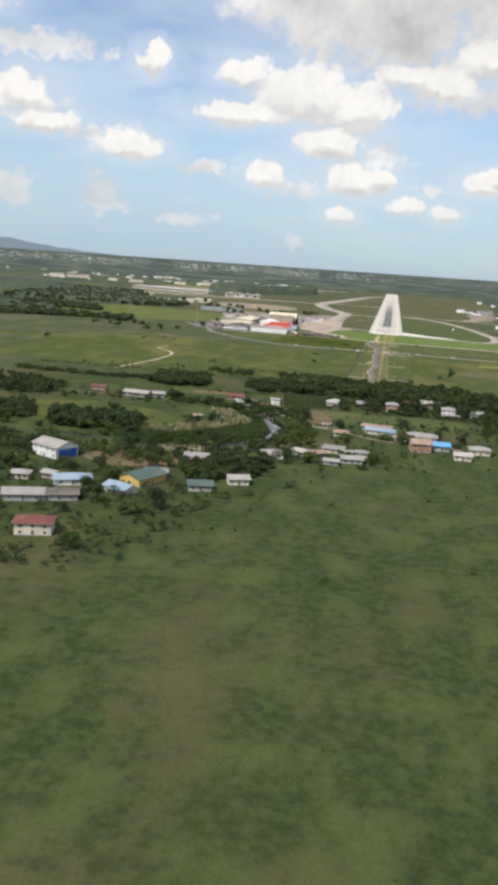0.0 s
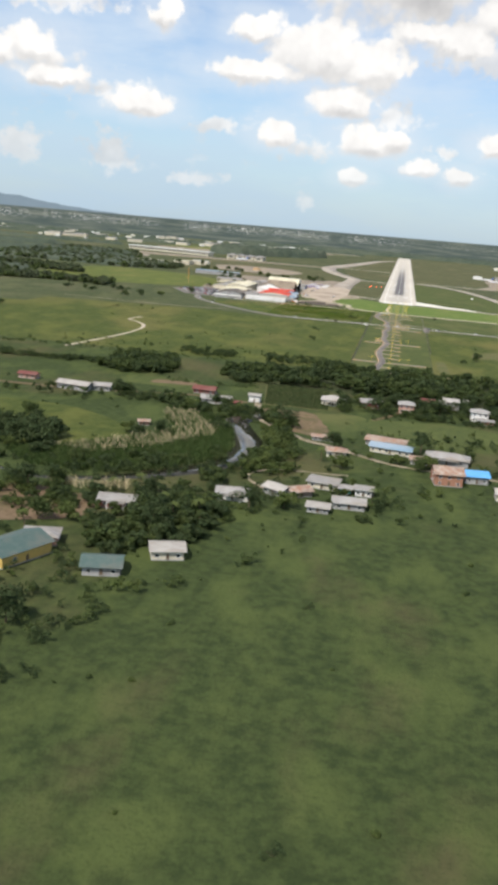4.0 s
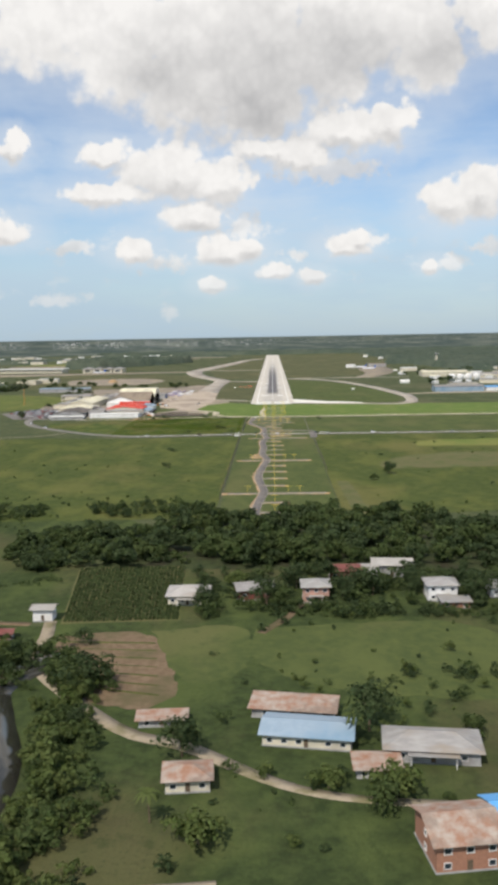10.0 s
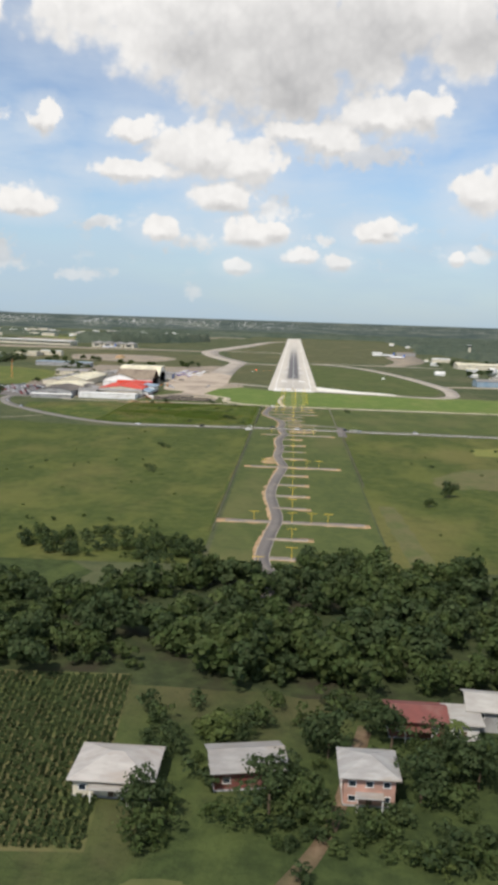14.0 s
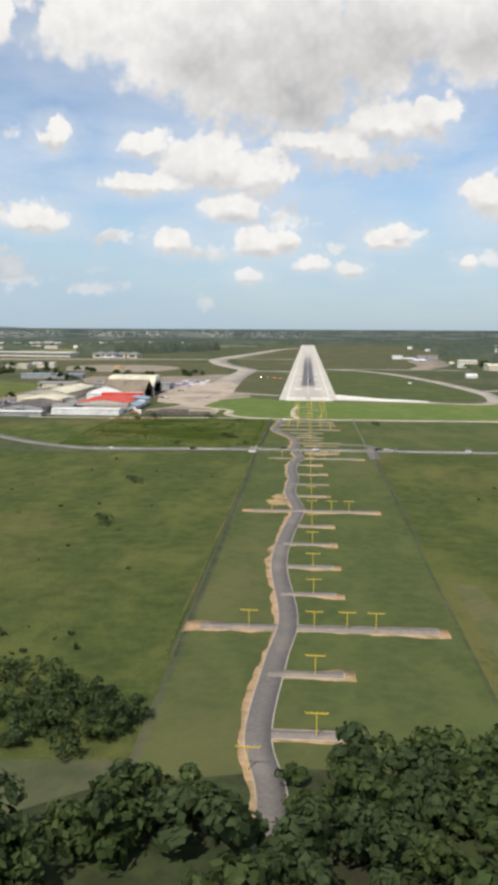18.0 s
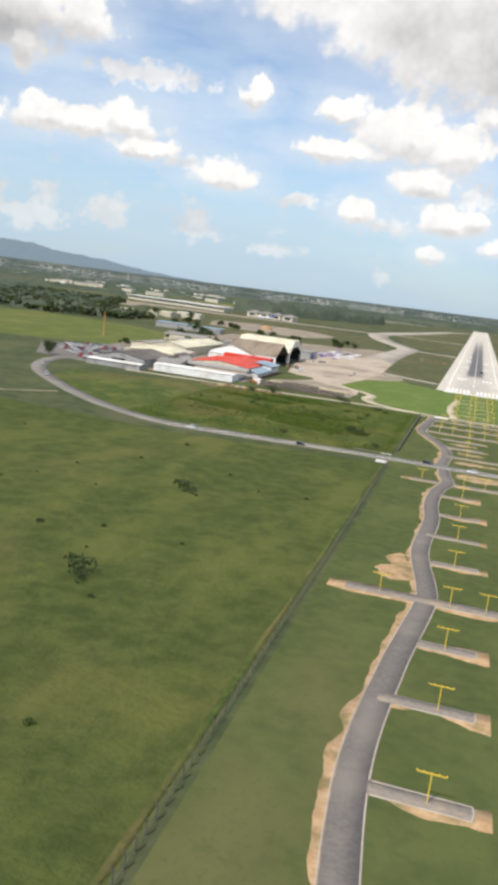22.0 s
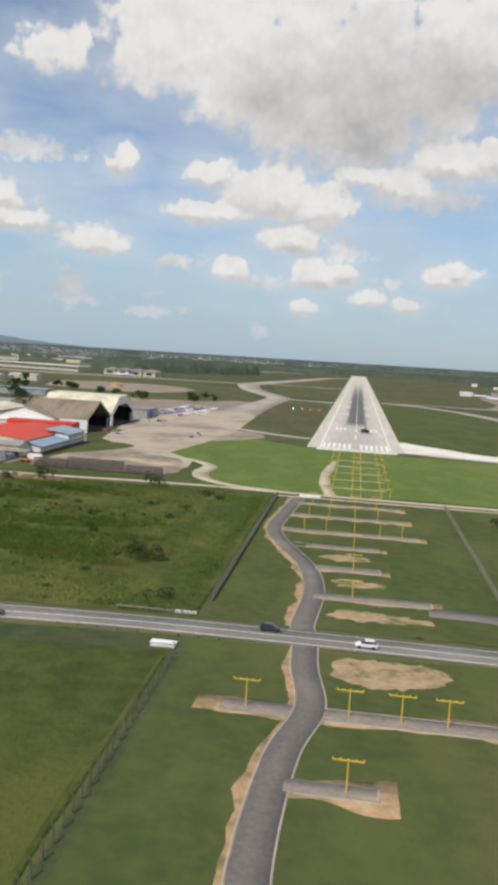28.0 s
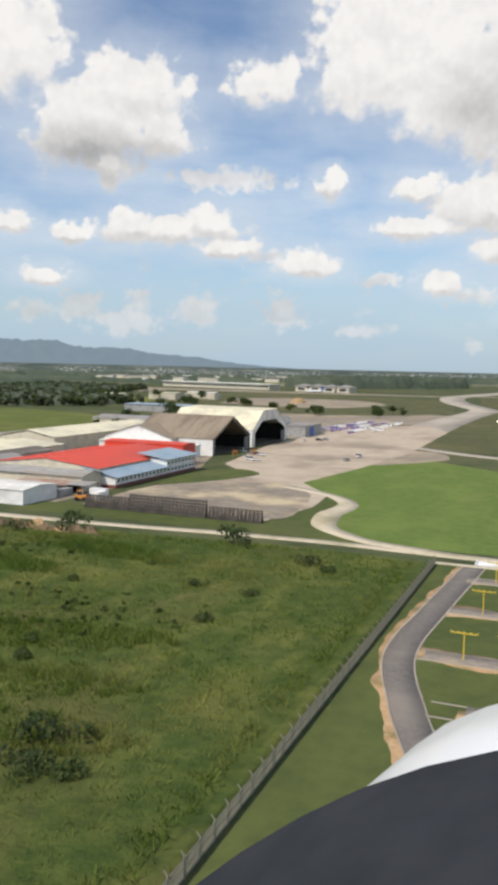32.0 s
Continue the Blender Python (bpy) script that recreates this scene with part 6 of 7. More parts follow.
rk = random.Random(31)
for i, (x, y) in enumerate([(-196, -154), (-188, -156), (-205, -152), (-150, -152), (-146, -158), (-222, -150), (-230, -104), (-236, -112), (-218, -96), (-176, -158), (-160, -158), (-182, -40), (-176, -36), (-240, -60), (-232, -54), (-228, -184), (-248, -188), (-180, 118), (-176, 112)]):
    mt, lab = rk.choice([("grey_paint", "grey steel container"), ("white_paint", "white steel container"), ("rust_roof", "rusty steel container"), ("blue_paint", "blue steel container")])
    container(x, y, rk.choice([0, 90, 8, 80]), mt, lab + " in the hangar yard")

# apron clutter
for i, (x, y, mt, lab) in enumerate([(-160, -9, "orange_paint", "orange work stand"), (-157, -4, "teal_paint", "green work stand"), (-154, 2, "orange_paint", "orange work stand")]):
    st = thing("work_stand", pose(x, y, L3, 0, 0, 30 * i), lab + " before the hangar", "work stand")
    for sx in (-1, 1):
        for sy in (-1, 1):
            lump("leg", [(sx * 1.0, sy * 0.8, 1.3, 0.12, 0.12, 2.6)], mt, st)
    lump("platform", [(0, 0, 2.5, 2.4, 2.0, 0.15)], mt, st)
    for sx in (-1, 1):
        lump("rail", [(sx * 1.1, 0, 3.3, 0.08, 2.0, 0.08)], mt, st)
dig = thing("loader", pose(-150, -163, L1, 0, 0, 20), "orange loader standing beside a white shed", "loader")
lump("body", [(0, 0, 1.3, 3.6, 1.9, 1.1)], "orange_paint", dig, bevel=0.1)
lump("cab", [(-0.3, 0, 2.5, 1.5, 1.5, 1.4)], "glass_pane", dig)
lump("cab_roof", [(-0.3, 0, 3.25, 1.7, 1.7, 0.12)], "orange_paint", dig)
lump("bucket", [(2.9, 0, 0.9, 0.9, 2.3, 0.9), (2.2, 0.8, 1.2, 1.2, 0.2, 0.3), (2.2, -0.8, 1.2, 1.2, 0.2, 0.3)], "orange_paint", dig)
for x in (-1.2, 1.2):
    for y in (-1.0, 1.0):
        tube("wheel", [((x, y - 0.25, 0.65), 0.65, 0.65), ((x, y + 0.25, 0.65), 0.65, 0.65)], "rubber", dig, sides=12)


def barrier(x, y, n, label):
    for i in range(n):
        b = thing("road_block", pose(x + i * 1.15, y, L2), label, "road block", "road blocks beside the road")
        lump("body", [("prism", [(-0.5, 0), (0.5, 0), (0.42, 0.5), (-0.42, 0.5)], -0.25, 0.25)], "white_paint", b)
        lump("band", [(0, -0.26, 0.28, 0.5, 0.03, 0.2)], "rubber", b, "dark painted band")


barrier(-35.2, -361.6, 4, "white painted concrete block with a dark band")
barrier(46, -363, 5, "white painted concrete block with a dark band")
sl = thing("culvert_head", pose(-33.5, -382, 0), "white concrete culvert head beside the road", "culvert")
lump("slab", [(0, 0, 0.35, 4.6, 1.6, 0.7)], "white_paint", sl)
lump("coping", [(0, 0, 0.76, 4.8, 1.8, 0.12)], "white_paint", sl)
gt = thing("gate_slab", pose(-17, -196, 0), "pale concrete bridge slab at the perimeter gate", "culvert")
lump("slab", [(0, 0, 0.12, 8, 4.5, 0.3)], "white_paint", gt)
lump("kerb", [(-4, 0, 0.4, 0.3, 4.6, 0.5)], "white_paint", gt)
mast = thing("lattice_mast", pose(-363, 46, 0), "tall red and white lattice mast", "mast")
for sx in (-1, 1):
    for sy in (-1, 1):
        lump("leg", [(sx * 0.5, sy * 0.5, 12, 0.13, 0.13, 24)], "orange_paint", mast)
for k in range(10):
    lump("ring", [(0, 0, 1.3 + k * 2.45, 1.12, 1.12, 0.11)], "white_paint" if k % 2 else "orange_paint", mast)

# soil heaps along the perimeter, guard rail and small things of the airfield
rh = random.Random(77)
for k in range(16):
    x = -160 + k * 2.9
    mt, lab = rh.choice([("soil", "heap of reddish loose earth"), ("sand", "heap of pale sandy earth"), ("soil", "low heap of reddish earth")])
    heap(x, -207 + rh.uniform(-3.5, 3.5), rh.uniform(1.6, 3.4), rh.uniform(1.3, 2.6), rh.uniform(0.8, 2.0), mt, lab + " by the perimeter track", k)
heap(-347, 655, 12, 9, 6.5, "sand", "large pale yellow heap of sand beyond the hangars", 91)
gr = thing("guard_rail", pose(-48.3, -362.6, 0), "pale steel guard rail beside the road", "guard rail")
lump("beam", [(6.4, 0, 0.68, 12.8, 0.09, 0.3)], "zinc_roof", gr)
for k in range(6):
    lump("post", [(0.3 + k * 2.45, 0.1, 0.38, 0.12, 0.12, 0.78)], "grey_steel", gr)
for k in range(9):
    bl = thing("marker_post", pose(-56 + k * 4.0, -376.4, L2), "short dark marker post beside the road", "marker post", "marker posts of the road")
    lump("post", [(0, 0, 0.4, 0.14, 0.14, 0.8)], "rubber", bl)
    lump("cap", [(0, 0, 0.83, 0.18, 0.18, 0.06)], "white_paint", bl)
for k in range(4):
    u = thing("slope_light", pose(-70.5 + k * 9.9, 393, 0), "landing slope light shining " + ("white" if k == 0 else "red") + " beside the runway", "runway light", "landing slope lights")
    lump("housing", [(0, 0, 0.85, 1.5, 1.1, 0.8)], "orange_paint", u)
    for sx in (-0.55, 0.55):
        lump("leg", [(sx, 0, 0.25, 0.1, 0.1, 0.5)], "grey_steel", u)
    lump("lens", [(0, -0.57, 0.85, 0.9, 0.04, 0.4)], "white_lens" if k == 0 else "red_lens", u)
sg = thing("airfield_sign", pose(138.5, 282, 0), "white airfield board on short legs in the grass", "sign")
lump("board", [(0, 0, 1.7, 4.2, 0.2, 2.2)], "white_paint", sg)
for sx in (-1.6, 1.6):
    lump("leg", [(sx, 0, 0.35, 0.15, 0.15, 0.8)], "grey_steel", sg)
for src, x, y, rz in [(4, -148, -19, 10), (2, -105.7, 2, 70), (4, -104.8, 23, 80), (0, -144, -21, 30), (1, -152, 108, 0), (0, -158, 96, 90), (2, -149, 112, 40), (0, -172, 255, 20), (2, -166, 258, 50), (0, -160, 250, 80), (0, -154, 240, 70)]:
    copy_thing(cars[src], pose(x, y, L3, 0, 0, rz))
shed("cream_office", -545, 610, -505, 640, 8, 1.2, "x", "cream_roof", "cream_paint", "cream flat-topped office block among trees", "office")
shed("cream_office_wing", -512, 660, -470, 680, 9, 1.0, "x", "white_roof", "cream_paint", "pale office wing among trees", "office")

# ---------------------------------------------------------------- village
def village():
    def H(x, y, w, d, h, turn, kind, roof, wall, label, **k):
        return house(x, y, w, d, h * 0.86, turn, kind, roof, wall, label, **k)

    big = H(-163.5, -1139, 19, 15, 7.0, -28, "gable", "pale_sheet", "white_paint", "large white hall with a pale roof and a blue side wall", rise=2.6, windows=4, storeys=2)
    lump("blue_panel", [(9.56, 0.5, 2.6, 0.08, 12.5, 4.6)], "blue_paint", big, "bright blue painted side wall")
    H(-134, -1190, 17, 10, 3.6, 25, "hip", "blue_roof", "white_paint", "low house with a blue-grey hipped roof")
    H(-108, -1196, 13, 9, 3.4, -25, "gable", "blue_roof", "cream_paint", "house with a pale blue sheet roof", porch=True)
    H(-104, -1175, 19, 13, 4.6, 65, "gable", "green_roof", "yellow_paint", "hall with a green roof and yellow walls", rise=2.4, windows=2)
    H(-101, -1161, 10.5, 8, 3.6, 15, "hip", "zinc_roof", "pink_paint", "small reddish house with a grey hipped roof", porch=True)
    H(-90, -1118, 12.5, 8, 3.4, 8, "gable", "zinc_roof", "old_red_roof", "low house with a patched sheet roof", porch=True)
    H(-121, -1263, 14, 10, 5.6, 15, "hip", "old_red_roof", "cream_paint", "two-storey cream house with a dark red roof", storeys=2)
    H(-144, -1222, 17, 10, 3.6, 20, "gable", "zinc_roof", "grey_paint", "grey house with a weathered sheet roof")
    H(-130, -1216, 16, 9, 3.4, 22, "gable", "dark_roof", "grey_paint", "grey house with a dark sheet roof")
    H(-160, -1190, 8.5, 7, 3.2, 10, "hip", "zinc_roof", "cream_paint", "small house with a grey hipped roof")
    H(-147, -1184, 7, 6, 3.0, -15, "gable", "zinc_roof", "rust_roof", "small reddish house with a sheet roof")
    H(-60, -1158, 10, 8, 3.6, 20, "gable", "pale_sheet", "cream_paint", "house with a bright white sheet roof")
    H(-75, -1176, 11, 9, 3.4, 15, "gable", "green_roof", "grey_paint", "house with a dull green sheet roof")
    H(-52, -1092, 12, 8, 3.6, 10, "hip", "zinc_roof", "white_paint", "white house with a pale hipped roof", porch=True)
    H(-36, -1079, 9, 7, 3.2, -30, "gable", "pale_sheet", "grey_paint", "shed-like house with a white sheet roof")
    H(-28, -1077, 9, 7, 2.8, 35, "gable", "rust_roof", "rust_roof", "patched shack of rusty sheets", windows=2)
    H(-19, -1062, 12, 7, 3.2, -8, "slope", "zinc_roof", "cream_paint", "long house with a pale single-slope roof", rise=0.8)
    H(-9.5, -1066, 4.5, 4, 2.8, 0, "slope", "zinc_roof", "teal_paint", "small pale teal painted cabin", rise=0.3, windows=1)
    H(-2, -1066, 6.5, 5, 3.4, 0, "slope", "zinc_roof", "white_paint", "small white box-shaped house", rise=0.3, windows=3)
    H(-7, -1084, 12, 8, 3.0, 5, "gable", "zinc_roof", "grey_paint", "house with a wide grey sheet roof")
    H(-18, -1094, 8, 5, 2.6, 0, "slope", "pale_sheet", "grey_paint", "low shed with a white roof", rise=0.4)
    H(8, -988, 20, 10, 3.4, -9, "gable", "blue_roof", "cream_paint", "long building with a blue-white sheet roof", windows=6, rise=1.4)
    H(5, -975, 20, 7, 3.0, -9, "slope", "rust_roof", "grey_paint", "long shed with a brownish roof", rise=0.8)
    H(-18, -1008, 9, 7, 3.4, 5, "hip", "rust_roof", "cream_paint", "cream house with a reddish hipped roof")
    H(-27, -980, 11, 4, 2.4, 4, "slope", "rust_roof", "grey_paint", "low shed with a brownish roof", rise=0.3)
    H(33, -1031, 12, 12, 6.2, 8, "gable", "rust_roof", "brick_wall", "brick building with a brownish roof", storeys=2)
    H(46, -1023, 10, 9, 4.0, 8, "gable", "bright_blue_roof", "grey_paint", "shed with a bright blue roof")
    H(35, -995, 20, 10, 3.6, -6, "hip", "zinc_roof", "grey_paint", "unfinished grey house with a pale roof", porch=True)
    H(22, -1003, 9, 6, 2.6, 0, "slope", "rust_roof", "grey_paint", "low shed of rusty sheets", rise=0.3)
    H(70, -1024, 12, 9, 4.0, 5, "hip", "zinc_roof", "cream_paint", "house with a grey hipped roof")
    H(58, -1046, 10, 8, 3.6, 0, "gable", "pale_sheet", "cream_paint", "house with a white sheet roof")
    a = H(-30, -884, 13.5, 11.5, 4.0, 0, "hip", "pale_sheet", "cream_paint", "cream house with a pale roof and a porch", porch=True, windows=4)
    H(-7, -880, 12.5, 9, 4.4, 12, "gable", "zinc_roof", "old_red_roof", "red-walled house with a pale sheet roof")
    H(15, -883, 9, 9, 6.4, 0, "hip", "zinc_roof", "pink_paint", "two-storey salmon-pink house with balconies", storeys=2, porch=True)
    H(27, -858, 11, 8, 4.6, 0, "gable", "old_red_roof", "old_red_roof", "house with a dark red roof", porch=True)
    H(36.5, -859, 6, 6, 4.4, 0, "slope", "pale_sheet", "white_paint", "small house with a white roof", rise=1.0, windows=2)
    H(46, -853, 14.5, 9, 5.4, -4, "gable", "pale_sheet", "grey_paint", "house with a large bright white roof", storeys=2)
    H(59, -883, 10, 9, 6.6, 0, "hip", "zinc_roof", "white_paint", "two-storey whitish house with grey roof", storeys=2, porch=True)
    H(62, -893, 9, 5, 2.8, 0, "slope", "zinc_roof", "brick_wall", "low brick annex with a grey roof", rise=0.3)
    H(82, -880, 11, 8, 4.4, 0, "gable", "zinc_roof", "white_paint", "white house with a grey roof")
    H(-76.5, -903, 6.5, 5, 4.8, 0, "gable", "pale_sheet", "white_paint", "small tall white shed", windows=1, rise=0.9)
    H(-110, -893, 13, 9, 3.0, 0, "gable", "old_red_roof", "old_red_roof", "low house with a dark red roof")
    H(-97, -919, 17, 9, 3.2, 6, "gable", "zinc_roof", "grey_paint", "low house with a broad grey sheet roof")
    H(-84.5, -921, 5, 4, 2.6, 6, "gable", "old_red_roof", "old_red_roof", "small red shed beside houses", windows=1)
    H(-119, -993, 5, 4, 2.4, 20, "gable", "rust_roof", "brick_wall", "small field hut with a rusty red roof", windows=1)
    H(-183, -926, 20, 9, 3.8, -8, "gable", "pale_sheet", "grey_paint", "long low house with a pale roof", windows=5)
    H(-168, -920, 10, 8, 3.4, 10, "gable", "zinc_roof", "grey_paint", "low house with a grey roof")
    H(-220, -910, 11, 7, 3.2, 0, "gable", "old_red_roof", "pink_paint", "low house with a pinkish red roof")


village()

# ---------------------------------------------------------------- far side of the airfield
shed("blue_cargo_hall", 262, 190, 340, 222, 8, 2.5, "x", "zinc_roof", "blue_roof", "cargo hall with a grey roof and blue walls", "warehouse")
shed("blue_cargo_store", 345, 195, 420, 225, 6, 1.5, "x", "bright_blue_roof", "white_paint", "long store with a blue roof", "warehouse")
for i in range(4):
    tk = thing("storage_tank", pose(352 + i * 17, 492 + i * 4, 0), "white cylindrical storage tank", "storage tank", "storage tanks")
    tk2 = tube("shell", [((0, 0, 0), 6.5, 6.5), ((0, 13, 0), 6.5, 6.5), ((0, 13.8, 0), 4.5, 4.5), ((0, 14.2, 0), 0.5, 0.5)], "white_paint", tk, sides=20)
    tk2.matrix_basis = pose(0, 0, 0, 90, 0, 0)
shed("freight_hall", 330, 690, 430, 740, 9, 3, "x", "cream_roof", "cream_paint", "pale freight hall with cream roof", "warehouse")
shed("freight_store", 440, 600, 520, 640, 8, 2.5, "x", "zinc_roof", "cream_paint", "pale freight store with grey roof", "warehouse")
shed("freight_shed", 380, 560, 450, 585, 7, 2, "x", "cream_roof", "white_paint", "pale freight shed with cream roof", "warehouse")
shed("white_tent", 246, 448, 262, 462, 3, 3.5, "x", "white_roof", "white_paint", "white peaked tent hangar", "tent")
shed("far_hangar_white", 215, 1290, 240, 1310, 7, 2, "x", "white_roof", "white_paint", "white hangar on the far apron", "hangar")
shed("far_hangar_grey", 285, 1330, 335, 1360, 8, 2, "x", "brown_roof", "grey_paint", "grey hangar with a brown roof on the far apron", "hangar")
shed("far_store_cream", 330, 1000, 370, 1020, 7, 2, "x", "white_roof", "cream_paint", "cream store on the far apron", "warehouse")
ribbon("apron_far_east", [(205, 720), (260, 900), (280, 1150), (300, 1350)], [40, 70, 90, 60], L3, "apron_dirt", "far hardstanding with parked airliners", "apron", step=40)
ribbon("cargo_apron", [(205, 150), (260, 172), (420, 176)], [14, 22, 20], L2, "apron_concrete", "pale hardstanding before the cargo halls", "apron", step=15)
tw = thing("control_tower", pose(492, 1380, 0), "slender pale concrete control tower", "control tower")
lump("shaft", [("prism", [(-3.2, 0), (3.2, 0), (2.6, 30), (-2.6, 30)], -2.8, 2.8)], "cream_paint", tw)
lump("cab", [("prism", [(-4.2, 30), (4.2, 30), (5.2, 34), (-5.2, 34)], -4.5, 4.5)], "glass_pane", tw)
lump("roof", [(0, 0, 34.4, 11, 10, 0.9)], "white_paint", tw)
lump("antenna", [(0, 0, 38, 0.2, 0.2, 7)], "grey_steel", tw)


def terminal():
    ob = thing("terminal", pose(-740, 1290, 0, 0, 0, -14), "long pale airport terminal with a row of windows", "terminal")
    lump("wall", [(0, 0, 5, 290, 40, 11)], "cream_paint", ob)
    lump("roof", [(0, 0, 11.2, 296, 46, 1.4)], "white_roof", ob)
    for i in range(36):
        window_at(ob, -140 + i * 8, -20.05, 6, 5.5, 3.2, "s")
    pv = thing("pavilion", pose(-480, 1225, 0, 0, 0, -8), "pale terminal pavilion with stepped roofs", "terminal")
    for k, x in enumerate((-45, -15, 15, 45)):
        lump("wall", [(x, 0, 5.5, 26, 34, 11)], "cream_paint", pv)
        roof_mesh("roof", "hip", 27, 35, 11, 4.5, 1.2, "zinc_roof", pv, "").matrix_basis = pose(x, 0, 0)
        window_at(pv, x, -17.05, 5.5, 14, 5, "s")


terminal()


def far_town():
    r = random.Random(11)
    protos = []
    for k in range(6):
        t = thing("far_building", pose(0, 0, -500), ["white flat-roofed building in the far town", "pale warehouse in the far town", "cream house in the far town"][k % 3], "building", "buildings of the far town")
        w, d, h = [(16, 10, 5), (44, 22, 9), (12, 10, 4), (30, 16, 7), (60, 25, 10), (18, 12, 8)][k]
        lump("wall", [(0, 0, h / 2, w, d, h)], ["white_paint", "cream_paint", "white_paint"][k % 3], t)
        roof_mesh("roof", "gable" if k % 2 == 0 else "slope", w, d, h, 2.0, 0.6, ["white_roof", "zinc_roof", "cream_roof"][k % 3], t, "")
        protos.append(t)
    for i in range(130):
        y = r.uniform(1900, 3250) if i % 3 else r.uniform(2600, 3300)
        az = r.uniform(-42, -7)
        x = (y + 1000) * math.tan(radians(az))
        if math.hypot(x, y + 1560) < 4930:
            copy_thing(protos[i % 6], pose(x, y, 0, 0, 0, r.uniform(-30, 30)))
    for i in range(14):
        copy_thing(protos[i % 6], pose(r.uniform(250, 900), r.uniform(1500, 2900), 0, 0, 0, r.uniform(-30, 30)))
    for i in range(26):
        copy_thing(protos[i % 6], pose(r.uniform(300, 560), r.uniform(260, 1050), 0, 0, 0, r.uniform(-30, 30)) @ Matrix.Scale(0.8, 4))
    for k, t in enumerate(protos):
        t.matrix_basis = pose(-1500 + 110 * k, 2300 + 90 * k, 0)


far_town()

# ---------------------------------------------------------------- woods and single trees
canopy("woodland_floor", [(-890, 335), (-570, 306), (-492, 384), (-488, 496), (-606, 534), (-764, 1000), (-950, 990)], 9, 8, "dark growth under the wood behind the hangars")
canopy("woodland_floor", [(-1390, -90), (-705, -225), (-650, -130), (-612, -24), (-730, 58), (-710, 166), (-984, 292), (-1390, 470)], 10, 8, "dark growth under the broad wood")
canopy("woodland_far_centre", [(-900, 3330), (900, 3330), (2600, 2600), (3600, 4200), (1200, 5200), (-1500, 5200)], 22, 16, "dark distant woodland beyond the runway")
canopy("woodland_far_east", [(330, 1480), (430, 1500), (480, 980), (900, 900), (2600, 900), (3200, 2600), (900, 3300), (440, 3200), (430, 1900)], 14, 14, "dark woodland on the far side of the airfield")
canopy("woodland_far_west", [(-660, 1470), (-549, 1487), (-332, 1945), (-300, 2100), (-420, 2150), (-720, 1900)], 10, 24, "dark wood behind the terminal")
for k, (x0, y0, x1, y1) in enumerate([(-1900, 2150, -1200, 2280), (-1300, 2500, -500, 2600), (-2400, 2500, -1500, 2640), (-900, 2900, -200, 3000), (-2500, 2950, -1300, 3050), (-1600, 1500, -1000, 1600), (-1900, 1000, -1050, 1160), (-1400, 620, -900, 800), (-2600, 1700, -2050, 1900)]):
    canopy("woodland_strip", [(x0, y0), (x1, y0 + 40), (x1 + 30, y1), (x0, y1)], 13, 11, "dark line of distant trees")
grove("woodland_west", [(-640, -230), (-520, -170), (-430, -190), (-440, -110), (-620, -120), (-760, -160)], 700, 7, 12, ["leaf_far_hazed", "leaf_mid"], "dark green wood among the fields", per=16, lobes=5, size=1.6)
grove("woodland_airfield", [(-900, 330), (-560, 300), (-482, 380), (-478, 500), (-600, 540), (-760, 1010), (-960, 1000)], 2000, 8, 14, ["leaf_far_hazed", "leaf_mid"], "dark green wood behind the hangars", per=16, lobes=5, size=1.6)
grove("woodland_fields", [(-1400, -100), (-700, -235), (-640, -130), (-600, -20), (-720, 60), (-700, 170), (-980, 300), (-1400, 480)], 2000, 8, 14, ["leaf_far_hazed", "leaf_mid"], "broad dark wood among the fields", per=16, lobes=5, size=1.6)
grove("woodland_north", [(-660, 50), (-560, 20), (-540, 60), (-660, 160), (-900, 120)], 700, 7, 12, ["leaf_far_hazed", "leaf_mid"], "dark green wood among the fields", per=16, lobes=5, size=1.6)
grove("woodland_belt", [(-62, -838), (-62, -790), (-20, -752), (20, -748), (60, -752), (130, -772), (330, -780), (330, -880), (130, -870), (75, -848), (20, -842)], 560, 8, 14, ["leaf_dark", "leaf_mid"], "dense belt of dark green trees")
grove("tree_clump", [(-200, -792), (-182, -782), (-160, -790), (-148, -815), (-152, -846), (-176, -856), (-198, -840)], 150, 5, 10, ["leaf_dark", "leaf_mid"], "dense clump of dark trees among the strips of land")
grove("tree_clump", [(-116, -798), (-96, -784), (-66, -776), (-62, -836), (-90, -846), (-112, -838)], 150, 4, 9, ["leaf_dark", "leaf_mid"], "dark trees and scrub beside the wood")
grove("tree_clump", [(-340, -890), (-290, -880), (-250, -900), (-246, -950), (-290, -968), (-340, -950)], 170, 4, 9, ["leaf_dark", "leaf_mid"], "dense clump of dark trees among the fields")
grove("hedge", [(-166, -716), (-142, -712), (-122, -720), (-124, -744), (-146, -750), (-168, -742)], 80, 3, 6, ["leaf_dark", "leaf_mid"], "overgrown hedge along the pasture")
grove("hedge", [(-98, -714), (-60, -708), (-30, -728), (-40, -748), (-70, -744), (-98, -738)], 110, 3, 7, ["leaf_dark", "leaf_mid"], "overgrown hedge along the pasture")
grove("hedge", [(-330, -822), (-250, -826), (-200, -820), (-200, -832), (-250, -838), (-330, -836)], 210, 2.5, 5.5, ["leaf_dark", "leaf_mid"], "low hedge between strips of land")
grove("hedge", [(-330, -770), (-200, -756), (-120, -758), (-120, -766), (-200, -768), (-330, -782)], 220, 1.5, 3.8, ["leaf_mid", "leaf_light"], "low scrubby line between strips of land", size=0.5)
